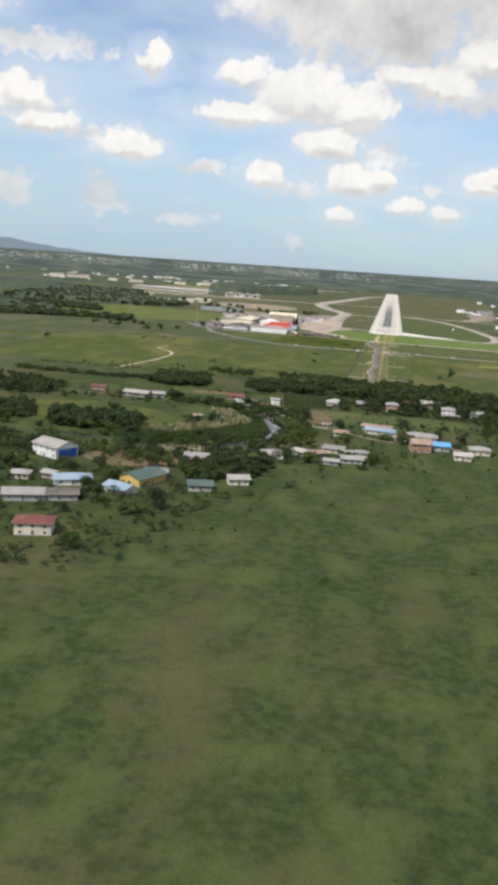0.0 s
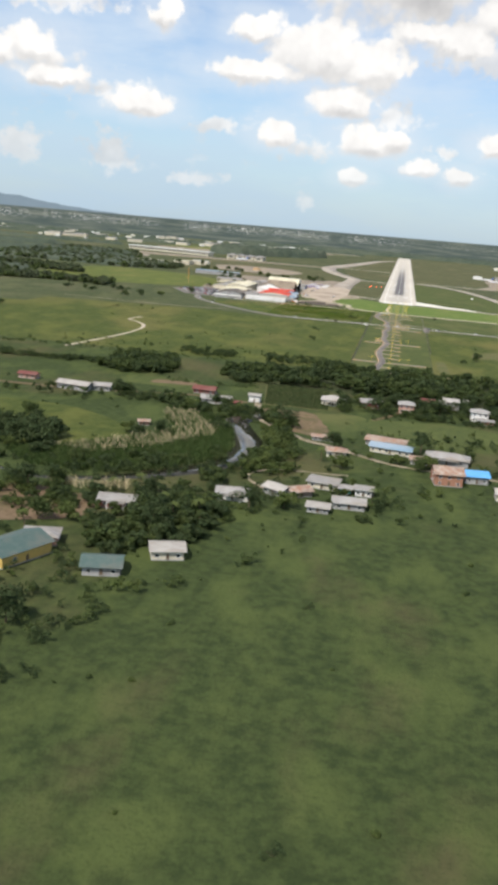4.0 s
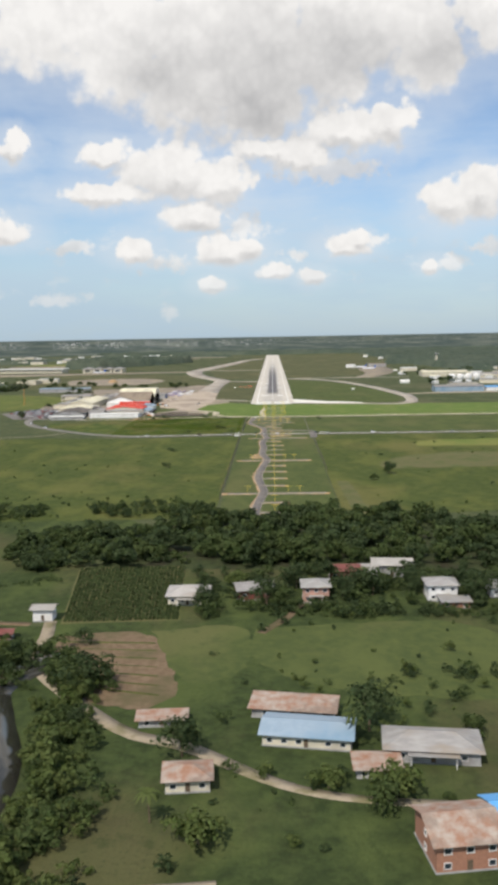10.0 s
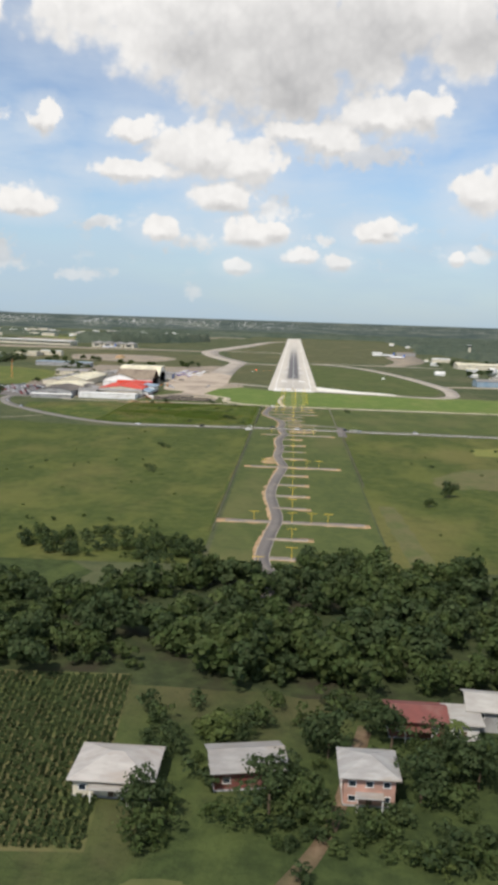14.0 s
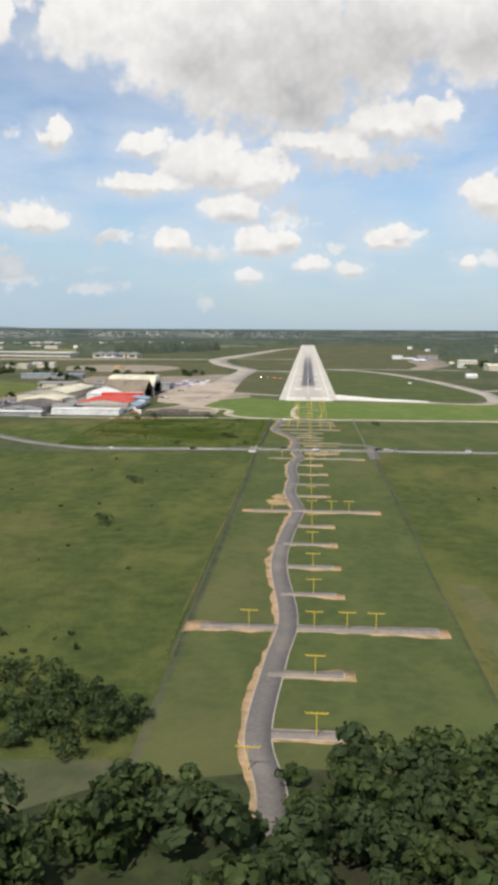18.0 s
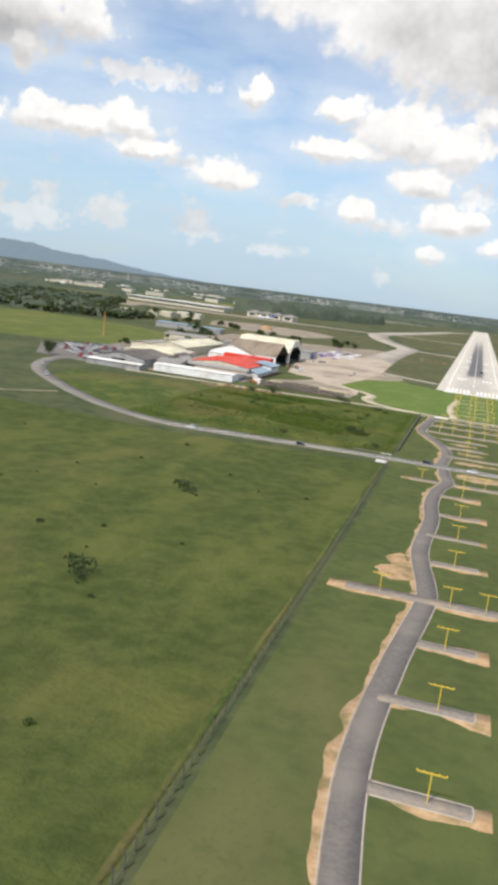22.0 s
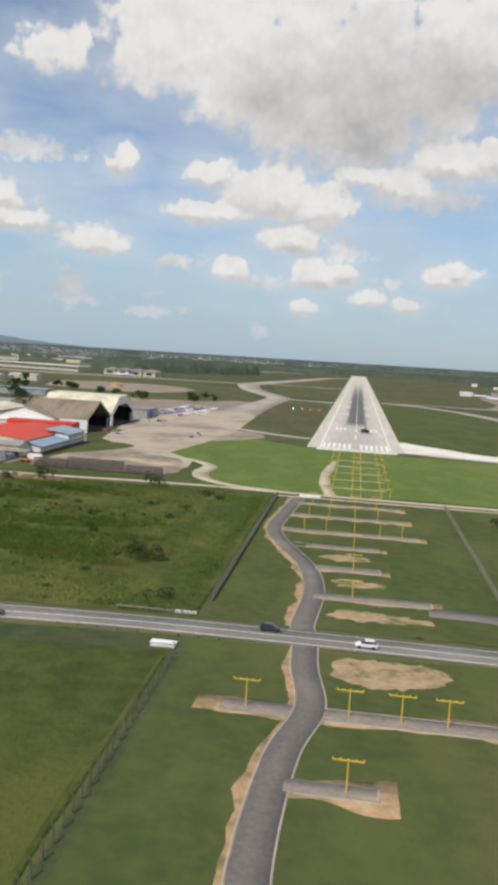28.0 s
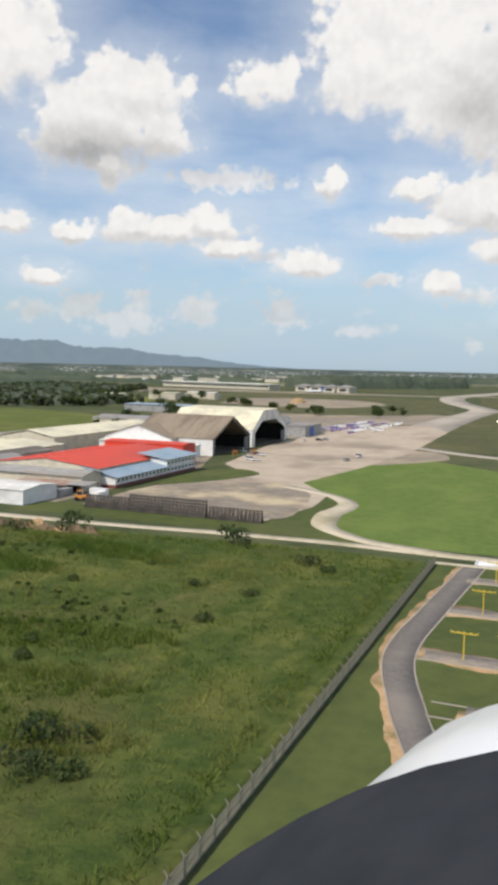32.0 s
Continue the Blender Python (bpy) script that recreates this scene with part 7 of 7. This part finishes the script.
grove("hedge", [(-148, -862), (-80, -856), (-80, -866), (-148, -872)], 70, 1.2, 3.5, ["leaf_mid", "leaf_dark"], "low scrubby line between strips of land", size=0.5)
grove("hedge", [(-170, -955), (-130, -935), (-92, -915), (-88, -904), (-128, -918), (-172, -938)], 110, 2.5, 6, ["leaf_dark", "leaf_mid"], "bushy hedge along the earth lane")
grove("village_thicket", [(-132, -1112), (-100, -1118), (-62, -1100), (-46, -1118), (-56, -1150), (-84, -1168), (-96, -1150), (-80, -1128), (-120, -1130)], 190, 3, 8, ["leaf_dark", "leaf_mid"], "dense trees and bushes between river and houses")
grove("village_thicket", [(-250, -1100), (-170, -1110), (-150, -1128), (-185, -1150), (-260, -1140)], 190, 3, 7, ["leaf_dark", "leaf_mid"], "dense trees behind the large white hall")
grove("village_scrub", [(-330, -1280), (-60, -1290), (-20, -1130), (70, -1070), (110, -990), (70, -905), (-6, -912), (-20, -1000), (-60, -1080), (-160, -1120), (-330, -1150)], 620, 0.6, 2.2, ["leaf_mid", "leaf_dark", "leaf_light"], "low rank scrub over the village land", per=14, lobes=4, size=1.5)
grove("hedge_field", [(-180, -625), (-182, -615), (-130, -560), (-100, -560), (-104, -568)], 26, 1.5, 3, ["leaf_mid"], "low scrubby hedge in the pasture", size=0.5)
grove("river_bank", [(-58, -950), (-46, -955), (-44, -1000), (-40, -1030), (-46, -1058), (-57, -1050), (-52, -1020), (-54, -995), (-62, -972)], 126, 3, 8, ["leaf_mid", "leaf_light"], "bushy green river bank")
grove("river_bank", [(-130, -935), (-70, -935), (-62, -945), (-86, -952), (-92, -968), (-84, -985), (-76, -985), (-84, -963), (-110, -950)], 108, 3, 8, ["leaf_dark", "leaf_mid"], "bushy green river bank")
grove("river_bank", [(-300, -1100), (-215, -1072), (-135, -1085), (-95, -1075), (-74, -1055), (-74, -1040), (-100, -1048), (-140, -1060), (-210, -1058), (-300, -1080)], 90, 3, 9, ["leaf_dark", "leaf_mid"], "bushy green river bank")
grove("river_bank", [(-300, -1140), (-215, -1100), (-140, -1112), (-108, -1104), (-80, -1086), (-58, -1058), (-48, -1066), (-68, -1100), (-110, -1122), (-220, -1118)], 216, 3, 9, ["leaf_dark", "leaf_mid"], "bushy green river bank")
grove("village_thicket", [(-85, -1165), (-60, -1140), (-50, -1110), (-64, -1098), (-84, -1105), (-78, -1130), (-92, -1150)], 75, 4, 9, ["leaf_dark", "leaf_mid"], "dense green thicket between the houses")
grove("village_thicket", [(-300, -980), (-180, -945), (-120, -925), (-122, -912), (-200, -930), (-300, -950)], 162, 3, 7, ["leaf_dark", "leaf_mid"], "line of bushes along the fields")

grove("river_bank", [(-300, -1132), (-215, -1096), (-170, -1096), (-135, -1108), (-105, -1098), (-80, -1078), (-72, -1062), (-90, -1066), (-112, -1080), (-140, -1088), (-215, -1076), (-300, -1108)], 230, 2.5, 5, ["leaf_dark", "leaf_mid"], "rank growth overhanging the narrow river arm", size=0.5)
grove("hangar_trees", [(-330, 130), (-250, 120), (-190, 135), (-185, 160), (-250, 190), (-335, 200)], 60, 5, 9, ["leaf_mid"], "trees among the buildings behind the hangars", per=18, lobes=5, size=1.1)
grove("village_garden", [(-200, -1300), (-80, -1300), (-60, -1200), (-100, -1150), (-200, -1160)], 260, 2.5, 6, ["leaf_dark", "leaf_mid"], "dark garden trees crowding between the houses", size=0.55)
grove("village_garden", [(-60, -1120), (10, -1100), (20, -1050), (-30, -1050), (-62, -1085)], 110, 2, 5, ["leaf_dark", "leaf_mid"], "dark garden trees crowding between the houses", size=0.55)
grove("village_garden", [(-26, -905), (80, -905), (110, -860), (30, -845), (-30, -850)], 190, 3, 7, ["leaf_dark", "leaf_mid"], "dark garden trees crowding between the houses", size=0.6)
grove("village_garden", [(-15, -1005), (60, -1015), (110, -1000), (90, -930), (20, -955), (-12, -965)], 110, 2, 5, ["leaf_dark", "leaf_mid", "leaf_light"], "dark garden trees crowding between the houses", size=0.55)
grove("wood_undergrowth", [(-62, -838), (-62, -790), (-20, -752), (20, -748), (60, -752), (130, -772), (330, -780), (330, -880), (130, -870), (75, -848), (20, -842)], 500, 3, 6, ["leaf_dark", "leaf_mid"], "dense undergrowth among the trees", per=26, lobes=6, size=0.9)

grove("river_bank", [(-80, -926), (-56, -928), (-54, -946), (-66, -962), (-84, -958), (-90, -940)], 46, 3, 7, ["leaf_dark", "leaf_mid"], "trees closing over the head of the river")
grove("river_bank", [(-82, -1030), (-72, -1024), (-58, -1036), (-50, -1040), (-58, -1068), (-80, -1074), (-100, -1084), (-104, -1070)], 80, 2.5, 6, ["leaf_dark", "leaf_mid"], "bushes closing over the narrow river arm")

grove("creeper_patch", [(-118, -285), (-72, -282), (-60, -270), (-74, -256), (-116, -260)], 170, 0.5, 1.1, ["leaf_mid"], "low spread of dark green creeper in the grass", per=10, lobes=4, size=3.6)
grove("creeper_patch", [(-150, -330), (-95, -340), (-70, -335), (-84, -318), (-140, -312)], 150, 0.5, 1.1, ["leaf_mid"], "low spread of dark green creeper in the grass", per=10, lobes=4, size=3.6)
grove("creeper_patch", [(-150, -245), (-110, -242), (-90, -228), (-120, -218), (-150, -224)], 110, 0.5, 1.2, ["leaf_mid", "leaf_light"], "low spread of green scrub in the grass", per=10, lobes=4, size=3.6)

grove("pasture_scrub", [(-300, -752), (-36, -744), (-36, -700), (-60, -672), (-120, -680), (-300, -705)], 130, 0.9, 2.6, ["leaf_mid", "leaf_dark", "leaf_light"], "rough scrub at the edge of the pasture", per=20, lobes=5, size=1.3)
grove("pasture_scrub", [(60, -745), (330, -745), (330, -700), (180, -690), (70, -715)], 80, 0.9, 2.4, ["leaf_mid", "leaf_light"], "rough scrub at the edge of the pasture", per=20, lobes=5, size=1.3)

trees = [make_tree(9, 6.5, "leaf_dark", 1, "broad dark green tree with a dense crown"), make_tree(7, 5.2, "leaf_mid", 2, "round green tree with leafy crown"),
         make_tree(11, 6.5, "leaf_dark", 3, "tall dark green tree with an uneven crown"), make_tree(6, 4.4, "leaf_light", 4, "small light green leafy tree")]
bushes = [make_bush(2.2, 2.6, "leaf_mid", 5, "low green bush in the grass"), make_bush(3.2, 3.4, "leaf_dark", 6, "dark green bush in the grass"), make_bush(1.5, 2.0, "leaf_light", 8, "small light green leafy bush")]
palm = make_palm(6.5, 9, "coconut palm with a feathery crown")


def plant(src, x, y, s=1.0):
    copy_thing(src, pose(x, y, 0, 0, 0, rng.uniform(0, 360)) @ Matrix.Scale(s, 4))


plant(trees[0], 78, -613, 0.85)
plant(trees[1], 65, -637, 0.55)
for x, y, s in [(-82, -490, 1.2), (-76, -575, 1.3), (-179, -664, 1.2), (-78, -203, 1.5), (-56, -217, 0.9), (52, -233, 1.1), (-55, -315, 1.2), (-58, -247, 0.6), (-70, -244, 0.6), (-124, -207, 1.6), (-137, -213, 1.1), (-54, -323, 1.0), (-41, -354, 0.9), (-84, -355, 0.9)]:
    plant(bushes[1], x, y, s)
for x, y, s in [(-443, -300, 0.8), (-401, -317, 0.8), (-399, -238, 0.9), (-417, -550, 0.7), (-430, -270, 0.8), (-300, -180, 1.0), (-310, -20, 0.9), (-292, 100, 1.0), (-330, 180, 1.1), (-260, 300, 0.9), (-190, 420, 0.8), (-176, 440, 0.9), (-165, 435, 0.7), (-330, 260, 1.2), (-350, 290, 1.1), (-250, 210, 0.9), (-305, 210, 1.0), (-480, 640, 1.3), (-530, 600, 1.2)]:
    plant(trees[int(abs(x)) % 3], x, y, s)
for x, y in [(-424, 413), (-434, 493), (-394, 541), (-354, 492), (-236, 383), (-196, 450), (-440, 520), (-410, 470), (-370, 520), (-244, 392), (-178, 384), (-300, 430), (-285, 440)]:
    plant(trees[1 + 2 * (int(abs(x)) % 2)], x, y, 1.25)
for i in range(40):
    plant(trees[i % 4], rng.uniform(290, 560), rng.uniform(240, 1000), rng.uniform(0.8, 1.3))
rv = random.Random(21)
spots = [(-190, -1015), (-178, -1005), (-186, -1030), (-168, -1018), (-150, -1050), (-160, -1060), (-175, -1065), (-112, -1020), (-105, -1008), (-120, -1012), (-150, -922), (-152, -930), (-88, -930), (-92, -935), (-80, -932), (-104, -940),
         (-118, -1180), (-122, -1200), (-112, -1215), (-140, -1175), (-100, -1140), (-110, -1145), (-132, -1160), (-150, -1165), (-60, -1110), (-42, -1100), (-30, -1095), (-66, -1120), (-70, -1135), (-12, -1028), (20, -1018),
         (12, -1010), (-20, -995), (22, -985), (26, -1012), (48, -985), (60, -1000), (-24, -893), (-2, -893), (4, -890), (24, -885), (30, -872), (36, -880), (42, -872), (50, -876), (20, -868), (66, -874), (70, -886), (90, -900), (52, -868), (8, -872), (-14, -870),
         (100, -1010), (85, -1040), (-200, -1150), (-190, -1170), (-210, -1190), (-180, -1215), (-230, -1140), (-160, -1245), (-95, -1230), (-85, -1215), (-100, -1275), (-140, -1270), (-235, -1020), (-245, -1000), (-128, -1118), (-118, -1105), (-60, -945), (-50, -962), (-45, -985)]
for x, y in spots:
    plant(trees[rv.randrange(4)], x + rv.uniform(-2, 2), y + rv.uniform(-2, 2), rv.uniform(0.6, 1.05))
for x, y in [(-66, -1128), (-58, -1122), (-72, -1118), (-112, -1150), (-118, -1172), (44, -864), (34, -868), (18, -990), (-96, -1105), (-140, -1150), (-24, -1022), (2, -1075)]:
    plant(palm, x, y, rv.uniform(0.8, 1.15))
for i in range(70):
    x, y = rv.uniform(-330, -34), rv.uniform(-690, -400)
    if y < -400 + 0.0 * x and x > -420:
        plant(bushes[rv.choice([0, 2, 2])], x, y, rv.uniform(0.25, 0.6))
for i in range(24):
    plant(bushes[rv.choice([0, 2])], rv.uniform(-155, -34), rv.uniform(-360, -205), rv.uniform(0.4, 0.9))
for i in range(50):
    plant(bushes[rv.randrange(3)], rv.uniform(60, 330), rv.uniform(-720, -400), rv.uniform(0.3, 0.7))
for i in range(60):
    plant(bushes[rv.randrange(3)], rv.uniform(-260, 110), rv.uniform(-1290, -900), rv.uniform(0.35, 0.8))
for o, q in zip(trees + bushes + [palm], [(-340, -300), (-355, -320), (-370, -290), (-322, -262), (-300, -420), (-320, -455), (-280, -440), (-88, -1098)]):
    o.matrix_basis = pose(q[0], q[1], 0)

grove("village_thicket", [(-260, -1230), (-60, -1200), (0, -1110), (60, -1060), (110, -1000), (80, -905), (-5, -905), (-10, -990), (-40, -1050), (-100, -1100), (-170, -1100), (-260, -1150)], 420, 1.5, 5.5, ["leaf_dark", "leaf_mid", "leaf_light"], "scattered garden bushes and small trees", size=0.6)
grove("tall_clump", [(-205, -1030), (-150, -1032), (-146, -1062), (-205, -1066)], 46, 8, 13, ["leaf_dark"], "tall dark clump of trees by the paddock")
rw = random.Random(5)
for i in range(34):
    x, y = rw.uniform(-2300, -420), rw.uniform(-250, 3000)
    if i > 24:
        x, y = rw.uniform(450, 1500), rw.uniform(-300, 900)
    w, dd = rw.uniform(120, 420), rw.uniform(25, 80)
    if math.hypot(x + 700, y - 1250) > 330 and not (-520 < x < -250 and -200 < y < 330):
        canopy("woodland_strip", [(x - w / 2, y), (x + w / 2, y + rw.uniform(-30, 30)), (x + w / 2, y + dd), (x - w / 2, y + dd)], 10 if y < 900 else 14, rw.uniform(7, 12), "dark line of trees between fields")
grove("village_thicket", [(-60, -940), (-44, -950), (-40, -1000), (-30, -1010), (-34, -1060), (-52, -1060), (-50, -1000)], 108, 3, 7, ["leaf_mid", "leaf_light"], "dense green thicket between river and lane")
grove("village_thicket", [(-330, -1000), (-240, -1000), (-200, -1040), (-240, -1062), (-330, -1050)], 162, 4, 9, ["leaf_dark", "leaf_mid"], "dense green thicket by the paddock")
grove("village_thicket", [(-150, -1105), (-100, -1108), (-98, -1128), (-125, -1138), (-160, -1125), (-200, -1140), (-230, -1120)], 162, 2.5, 6, ["leaf_mid", "leaf_light"], "rank green growth behind the houses")
grove("village_thicket", [(-230, -1240), (-172, -1230), (-168, -1160), (-190, -1150), (-260, -1170)], 162, 3, 8, ["leaf_dark", "leaf_mid"], "dense green growth behind the houses")
grove("village_thicket", [(60, -870), (120, -870), (120, -1000), (95, -1010), (80, -960), (76, -900)], 144, 3, 8, ["leaf_dark", "leaf_mid"], "dense green growth beside the village")
grove("village_thicket", [(-6, -895), (70, -897), (72, -905), (-2, -902)], 72, 2, 4.5, ["leaf_mid", "leaf_dark"], "garden bushes before the houses")
grove("river_bank", [(-72, -1060), (-100, -1082), (-132, -1090), (-165, -1078), (-165, -1072), (-130, -1082), (-98, -1068), (-80, -1052)], 72, 3, 6, ["leaf_dark"], "bushes overhanging the river")

# ---------------------------------------------------------------- crops, cane and tall grass
rows = []
for i in range(30):
    u = i / 29
    a, b = np.array((-77.5 + 41 * u, -842 + 2 * u)), np.array((-69 + 37 * u, -906 + 2 * u))
    for k in range(70):
        p = a + (b - a) * k / 69 + rng.normal(0, 0.12, 2)
        rows.append(p)
pts = np.array(rows)
v = []
for s in range(3):
    m = len(pts)
    h, ang = rng.uniform(0.5, 1.0, m), rng.uniform(0, 6.28, m)
    dx, dy = np.cos(ang) * 0.45, np.sin(ang) * 0.45
    z = np.full(m, L2)
    v.append(np.stack([np.column_stack([pts[:, 0] - dx, pts[:, 1] - dy, z]), np.column_stack([pts[:, 0] + dx, pts[:, 1] + dy, z]),
                       np.column_stack([pts[:, 0] + dx * 1.5, pts[:, 1] + dy * 1.5, z + h]), np.column_stack([pts[:, 0] - dx * 1.3, pts[:, 1] - dy * 1.3, z + h * 0.8])], 1).reshape(-1, 3))
v = np.concatenate(v)
tagged(new("crop_rows", mesh_np("crop_rows", v, quads(v), "crop_leaf")), "straight rows of green crop plants", "crops", kind="stuff")
for k in range(7):
    u = k / 6
    ribbon("furrow", [(-66 + 8 * u, -924 - 32 * u), (-50 + 8 * u, -925 - 36 * u), (-36 + 6 * u, -926 - 38 * u)], 0.7, L3, "scrub_ground", "shallow green-edged furrow", "furrow", ragged=0.2)

cane_poly = [(-118, -952), (-88, -958), (-76, -976), (-70, -1000), (-67, -1024), (-72, -1046), (-86, -1066), (-110, -1082), (-140, -1084), (-160, -1066), (-136, -1046), (-112, -1020), (-100, -998), (-112, -974)]
blades("cane_field", cane_poly, 11000, 1.8, 2.9, 0.16, "cane_blade", "dense field of tall green cane", "cane", clump=4, spread=0.5)
blades("cane_tassels", [(-120, -956), (-102, -956), (-82, -985), (-80, -1004), (-98, -1030), (-122, -1058), (-146, -1056), (-114, -1022), (-100, -998), (-112, -974)], 2400, 2.6, 3.6, 0.12, "cane_tassel", "pale flowering tassels over the cane", "cane", clump=2, spread=0.3)
blades("cane_tassels", [(-125, -1101), (-95, -1093), (-92, -1100), (-122, -1108)], 300, 2.6, 3.4, 0.12, "cane_tassel", "pale flowering tassels by the river", "cane", clump=2, spread=0.3)
near_poly = [(-158, -362), (-34, -362), (-34, -204), (-62, -200), (-158, -212)]


def tussocks(poly, cell, height):
    """The closed upper skin of a rank field: soft hummocks with ragged tops."""
    xs, ys = [q[0] for q in poly], [q[1] for q in poly]
    nx, ny = int((max(xs) - min(xs)) / cell), int((max(ys) - min(ys)) / cell)
    gx, gy = np.meshgrid(np.linspace(min(xs), max(xs), nx), np.linspace(min(ys), max(ys), ny))
    gx, gy = gx + rng.uniform(-.3, .3, gx.shape) * cell, gy + rng.uniform(-.3, .3, gx.shape) * cell
    h = np.empty(gx.shape)
    for j in range(ny):
        for i in range(nx):
            x, y = gx[j, i], gy[j, i]
            big = noise.noise((x * 0.035, y * 0.05, 3.1))
            mid = noise.noise((x * 0.16, y * 0.2, 9.7))
            h[j, i] = 0.32 + 0.45 * max(0, big + 0.15) + 0.42 * max(0, mid) + 0.32 * abs(noise.noise((x * 0.55, y * 0.55, 1.0)))
    edge = np.full(gx.shape, 1e9)
    for (x1, y1), (x2, y2) in zip(poly, poly[1:] + poly[:1]):
        ux, uy = x2 - x1, y2 - y1
        t = np.clip(((gx - x1) * ux + (gy - y1) * uy) / (ux * ux + uy * uy), 0, 1)
        edge = np.minimum(edge, np.hypot(gx - x1 - t * ux, gy - y1 - t * uy))
    h = h * np.clip(edge / 4.0, 0.1, 1.0)
    h = np.where(inside(gx.ravel(), gy.ravel(), poly).reshape(gx.shape), h * height + rng.uniform(-.07, .07, gx.shape), 0.0)
    v = np.column_stack([gx.ravel(), gy.ravel(), h.ravel()])
    idx = np.arange(nx * ny).reshape(ny, nx)
    f = np.column_stack([idx[:-1, :-1].ravel(), idx[:-1, 1:].ravel(), idx[1:, 1:].ravel(), idx[1:, :-1].ravel()])
    f = f[(h.ravel()[f] > 0.01).any(axis=1)]
    me = mesh_np("tall_grass", v, f, "scrub_ground")
    me.polygons.foreach_set("use_smooth", np.ones(len(f), bool))
    tagged(new("tall_grass", me), "rank hummocky grass with yellowing tops", "grass", kind="stuff")


tussocks(near_poly, 0.8, 1.0)
blades("tall_grass", near_poly, 15000, 0.5, 1.25, 0.10, "grass_blade", "tall rough grass with yellowing tips", clump=4, spread=0.5, lean=0.5)
for k in range(9):
    cx, cy = rng.uniform(-130, -66), rng.uniform(-340, -222)
    a = rng.uniform(-0.3, 0.3)
    pl = [(cx + 26 * math.cos(a) * math.cos(t) - 7 * math.sin(a) * math.sin(t), cy + 26 * math.sin(a) * math.cos(t) + 7 * math.cos(a) * math.sin(t)) for t in np.linspace(0, 6, 10)]
    blades("tall_grass", pl, 1100, 0.9, 1.7, 0.10, "grass_blade", "stand of taller yellow-green grass", clump=5, spread=0.4, lean=0.4)


# ---------------------------------------------------------------- the aircraft that carries the camera, at the end of its way
def light_aircraft(x, y, z):
    ob = thing("light_aircraft", pose(x, y, z), "white single-engined light aircraft nose with a grey glareshield", "aircraft")
    rings = [((0.43, 0.86, -0.80), 0.78, 0.34), ((0.43, 1.10, -0.82), 0.79, 0.35), ((0.43, 1.35, -0.84), 0.78, 0.345), ((0.43, 1.60, -0.86), 0.74, 0.33),
             ((0.43, 1.82, -0.90), 0.62, 0.28), ((0.43, 1.98, -0.93), 0.44, 0.22), ((0.43, 2.04, -0.94), 0.25, 0.16)]
    rings = [((cx, cy, cz + 0.03), rx, rz) for (cx, cy, cz), rx, rz in rings]
    tube("cowling", rings, "car_white", ob, sides=36)
    tube("spinner", [((0.42, 2.02, -0.90), 0.16, 0.16), ((0.42, 2.2, -0.90), 0.12, 0.12), ((0.42, 2.36, -0.90), 0.02, 0.02)], "car_white", ob, sides=16)
    for a in (0, 120, 240):
        verts, faces = [], []
        for k in range(7):
            s = k / 6
            r, w = 0.15 + 0.78 * s, 0.055 + 0.03 * math.sin(s * 3.0) - 0.03 * s
            verts += [(-w, -0.012, r), (w, -0.012, r), (w, 0.012, r), (-w, 0.012, r)]
            if k:
                b = 4 * k
                faces += [(b - 4 + i, b - 4 + (i + 1) % 4, b + (i + 1) % 4, b + i) for i in range(4)]
        faces += [(24, 25, 26, 27), (3, 2, 1, 0)]
        bl = under(new("propeller_blade", mesh_py("propeller_blade", verts, faces, "rubber")), ob)
        bl.matrix_basis = pose(0.42, 2.12, -0.90, 0, a, 0)
    # glareshield: a curved shelf from the screen's foot back to the panel's brow
    verts, faces = [], []
    for j, (yy, dz) in enumerate(((0.80, 0.0), (0.62, -0.006), (0.44, -0.02), (0.40, -0.05), (0.42, -0.09))):
        for i in range(25):
            xx = -0.62 + i / 24 * 1.5
            verts.append((xx, yy, -0.312 + dz - 1.05 * (xx - 0.12) ** 2))
    for j in range(4):
        faces += [(j * 25 + i, j * 25 + i + 1, (j + 1) * 25 + i + 1, (j + 1) * 25 + i) for i in range(24)]
    gs = under(new("glareshield", mesh_py("glareshield", verts, faces, "panel_grey")), ob)
    lump("instrument_panel", [(0.42, 0.46, -0.62, 1.15, 0.03, 0.40)], "rubber", ob)
    for sx in (0.20, 0.62):
        sc = lump("display", [(sx, 0.435, -0.60, 0.30, 0.02, 0.22)], "grey_steel", ob)
        under(lump("screen", [(sx, 0.423, -0.60, 0.25, 0.008, 0.18)], "screen_blue"), ob)
    pl = lump("plate", [(-0.10, 0.437, -0.52, 0.11, 0.01, 0.03)], "rubber", ob)
    for k in range(3):
        lump("plate_bar", [(-0.13 + k * 0.03, 0.431, -0.52, 0.02, 0.004, 0.014)], "white_marking", ob)
    tube("dial", [((-0.10, 0.43, -0.64), 0.05, 0.05), ((-0.10, 0.445, -0.64), 0.055, 0.055)], "grey_steel", ob, sides=20)


S("panel_grey", (0.024, 0.027, 0.031), (0.034, 0.037, 0.042), 8.0, rough=0.9, spec=0.1, bump=0.01, bscale=200)
S("screen_blue", (0.01, 0.03, 0.10), (0.01, 0.035, 0.12), 3.0, rough=0.2)
light_aircraft(0.07, -394.8, 44.14)
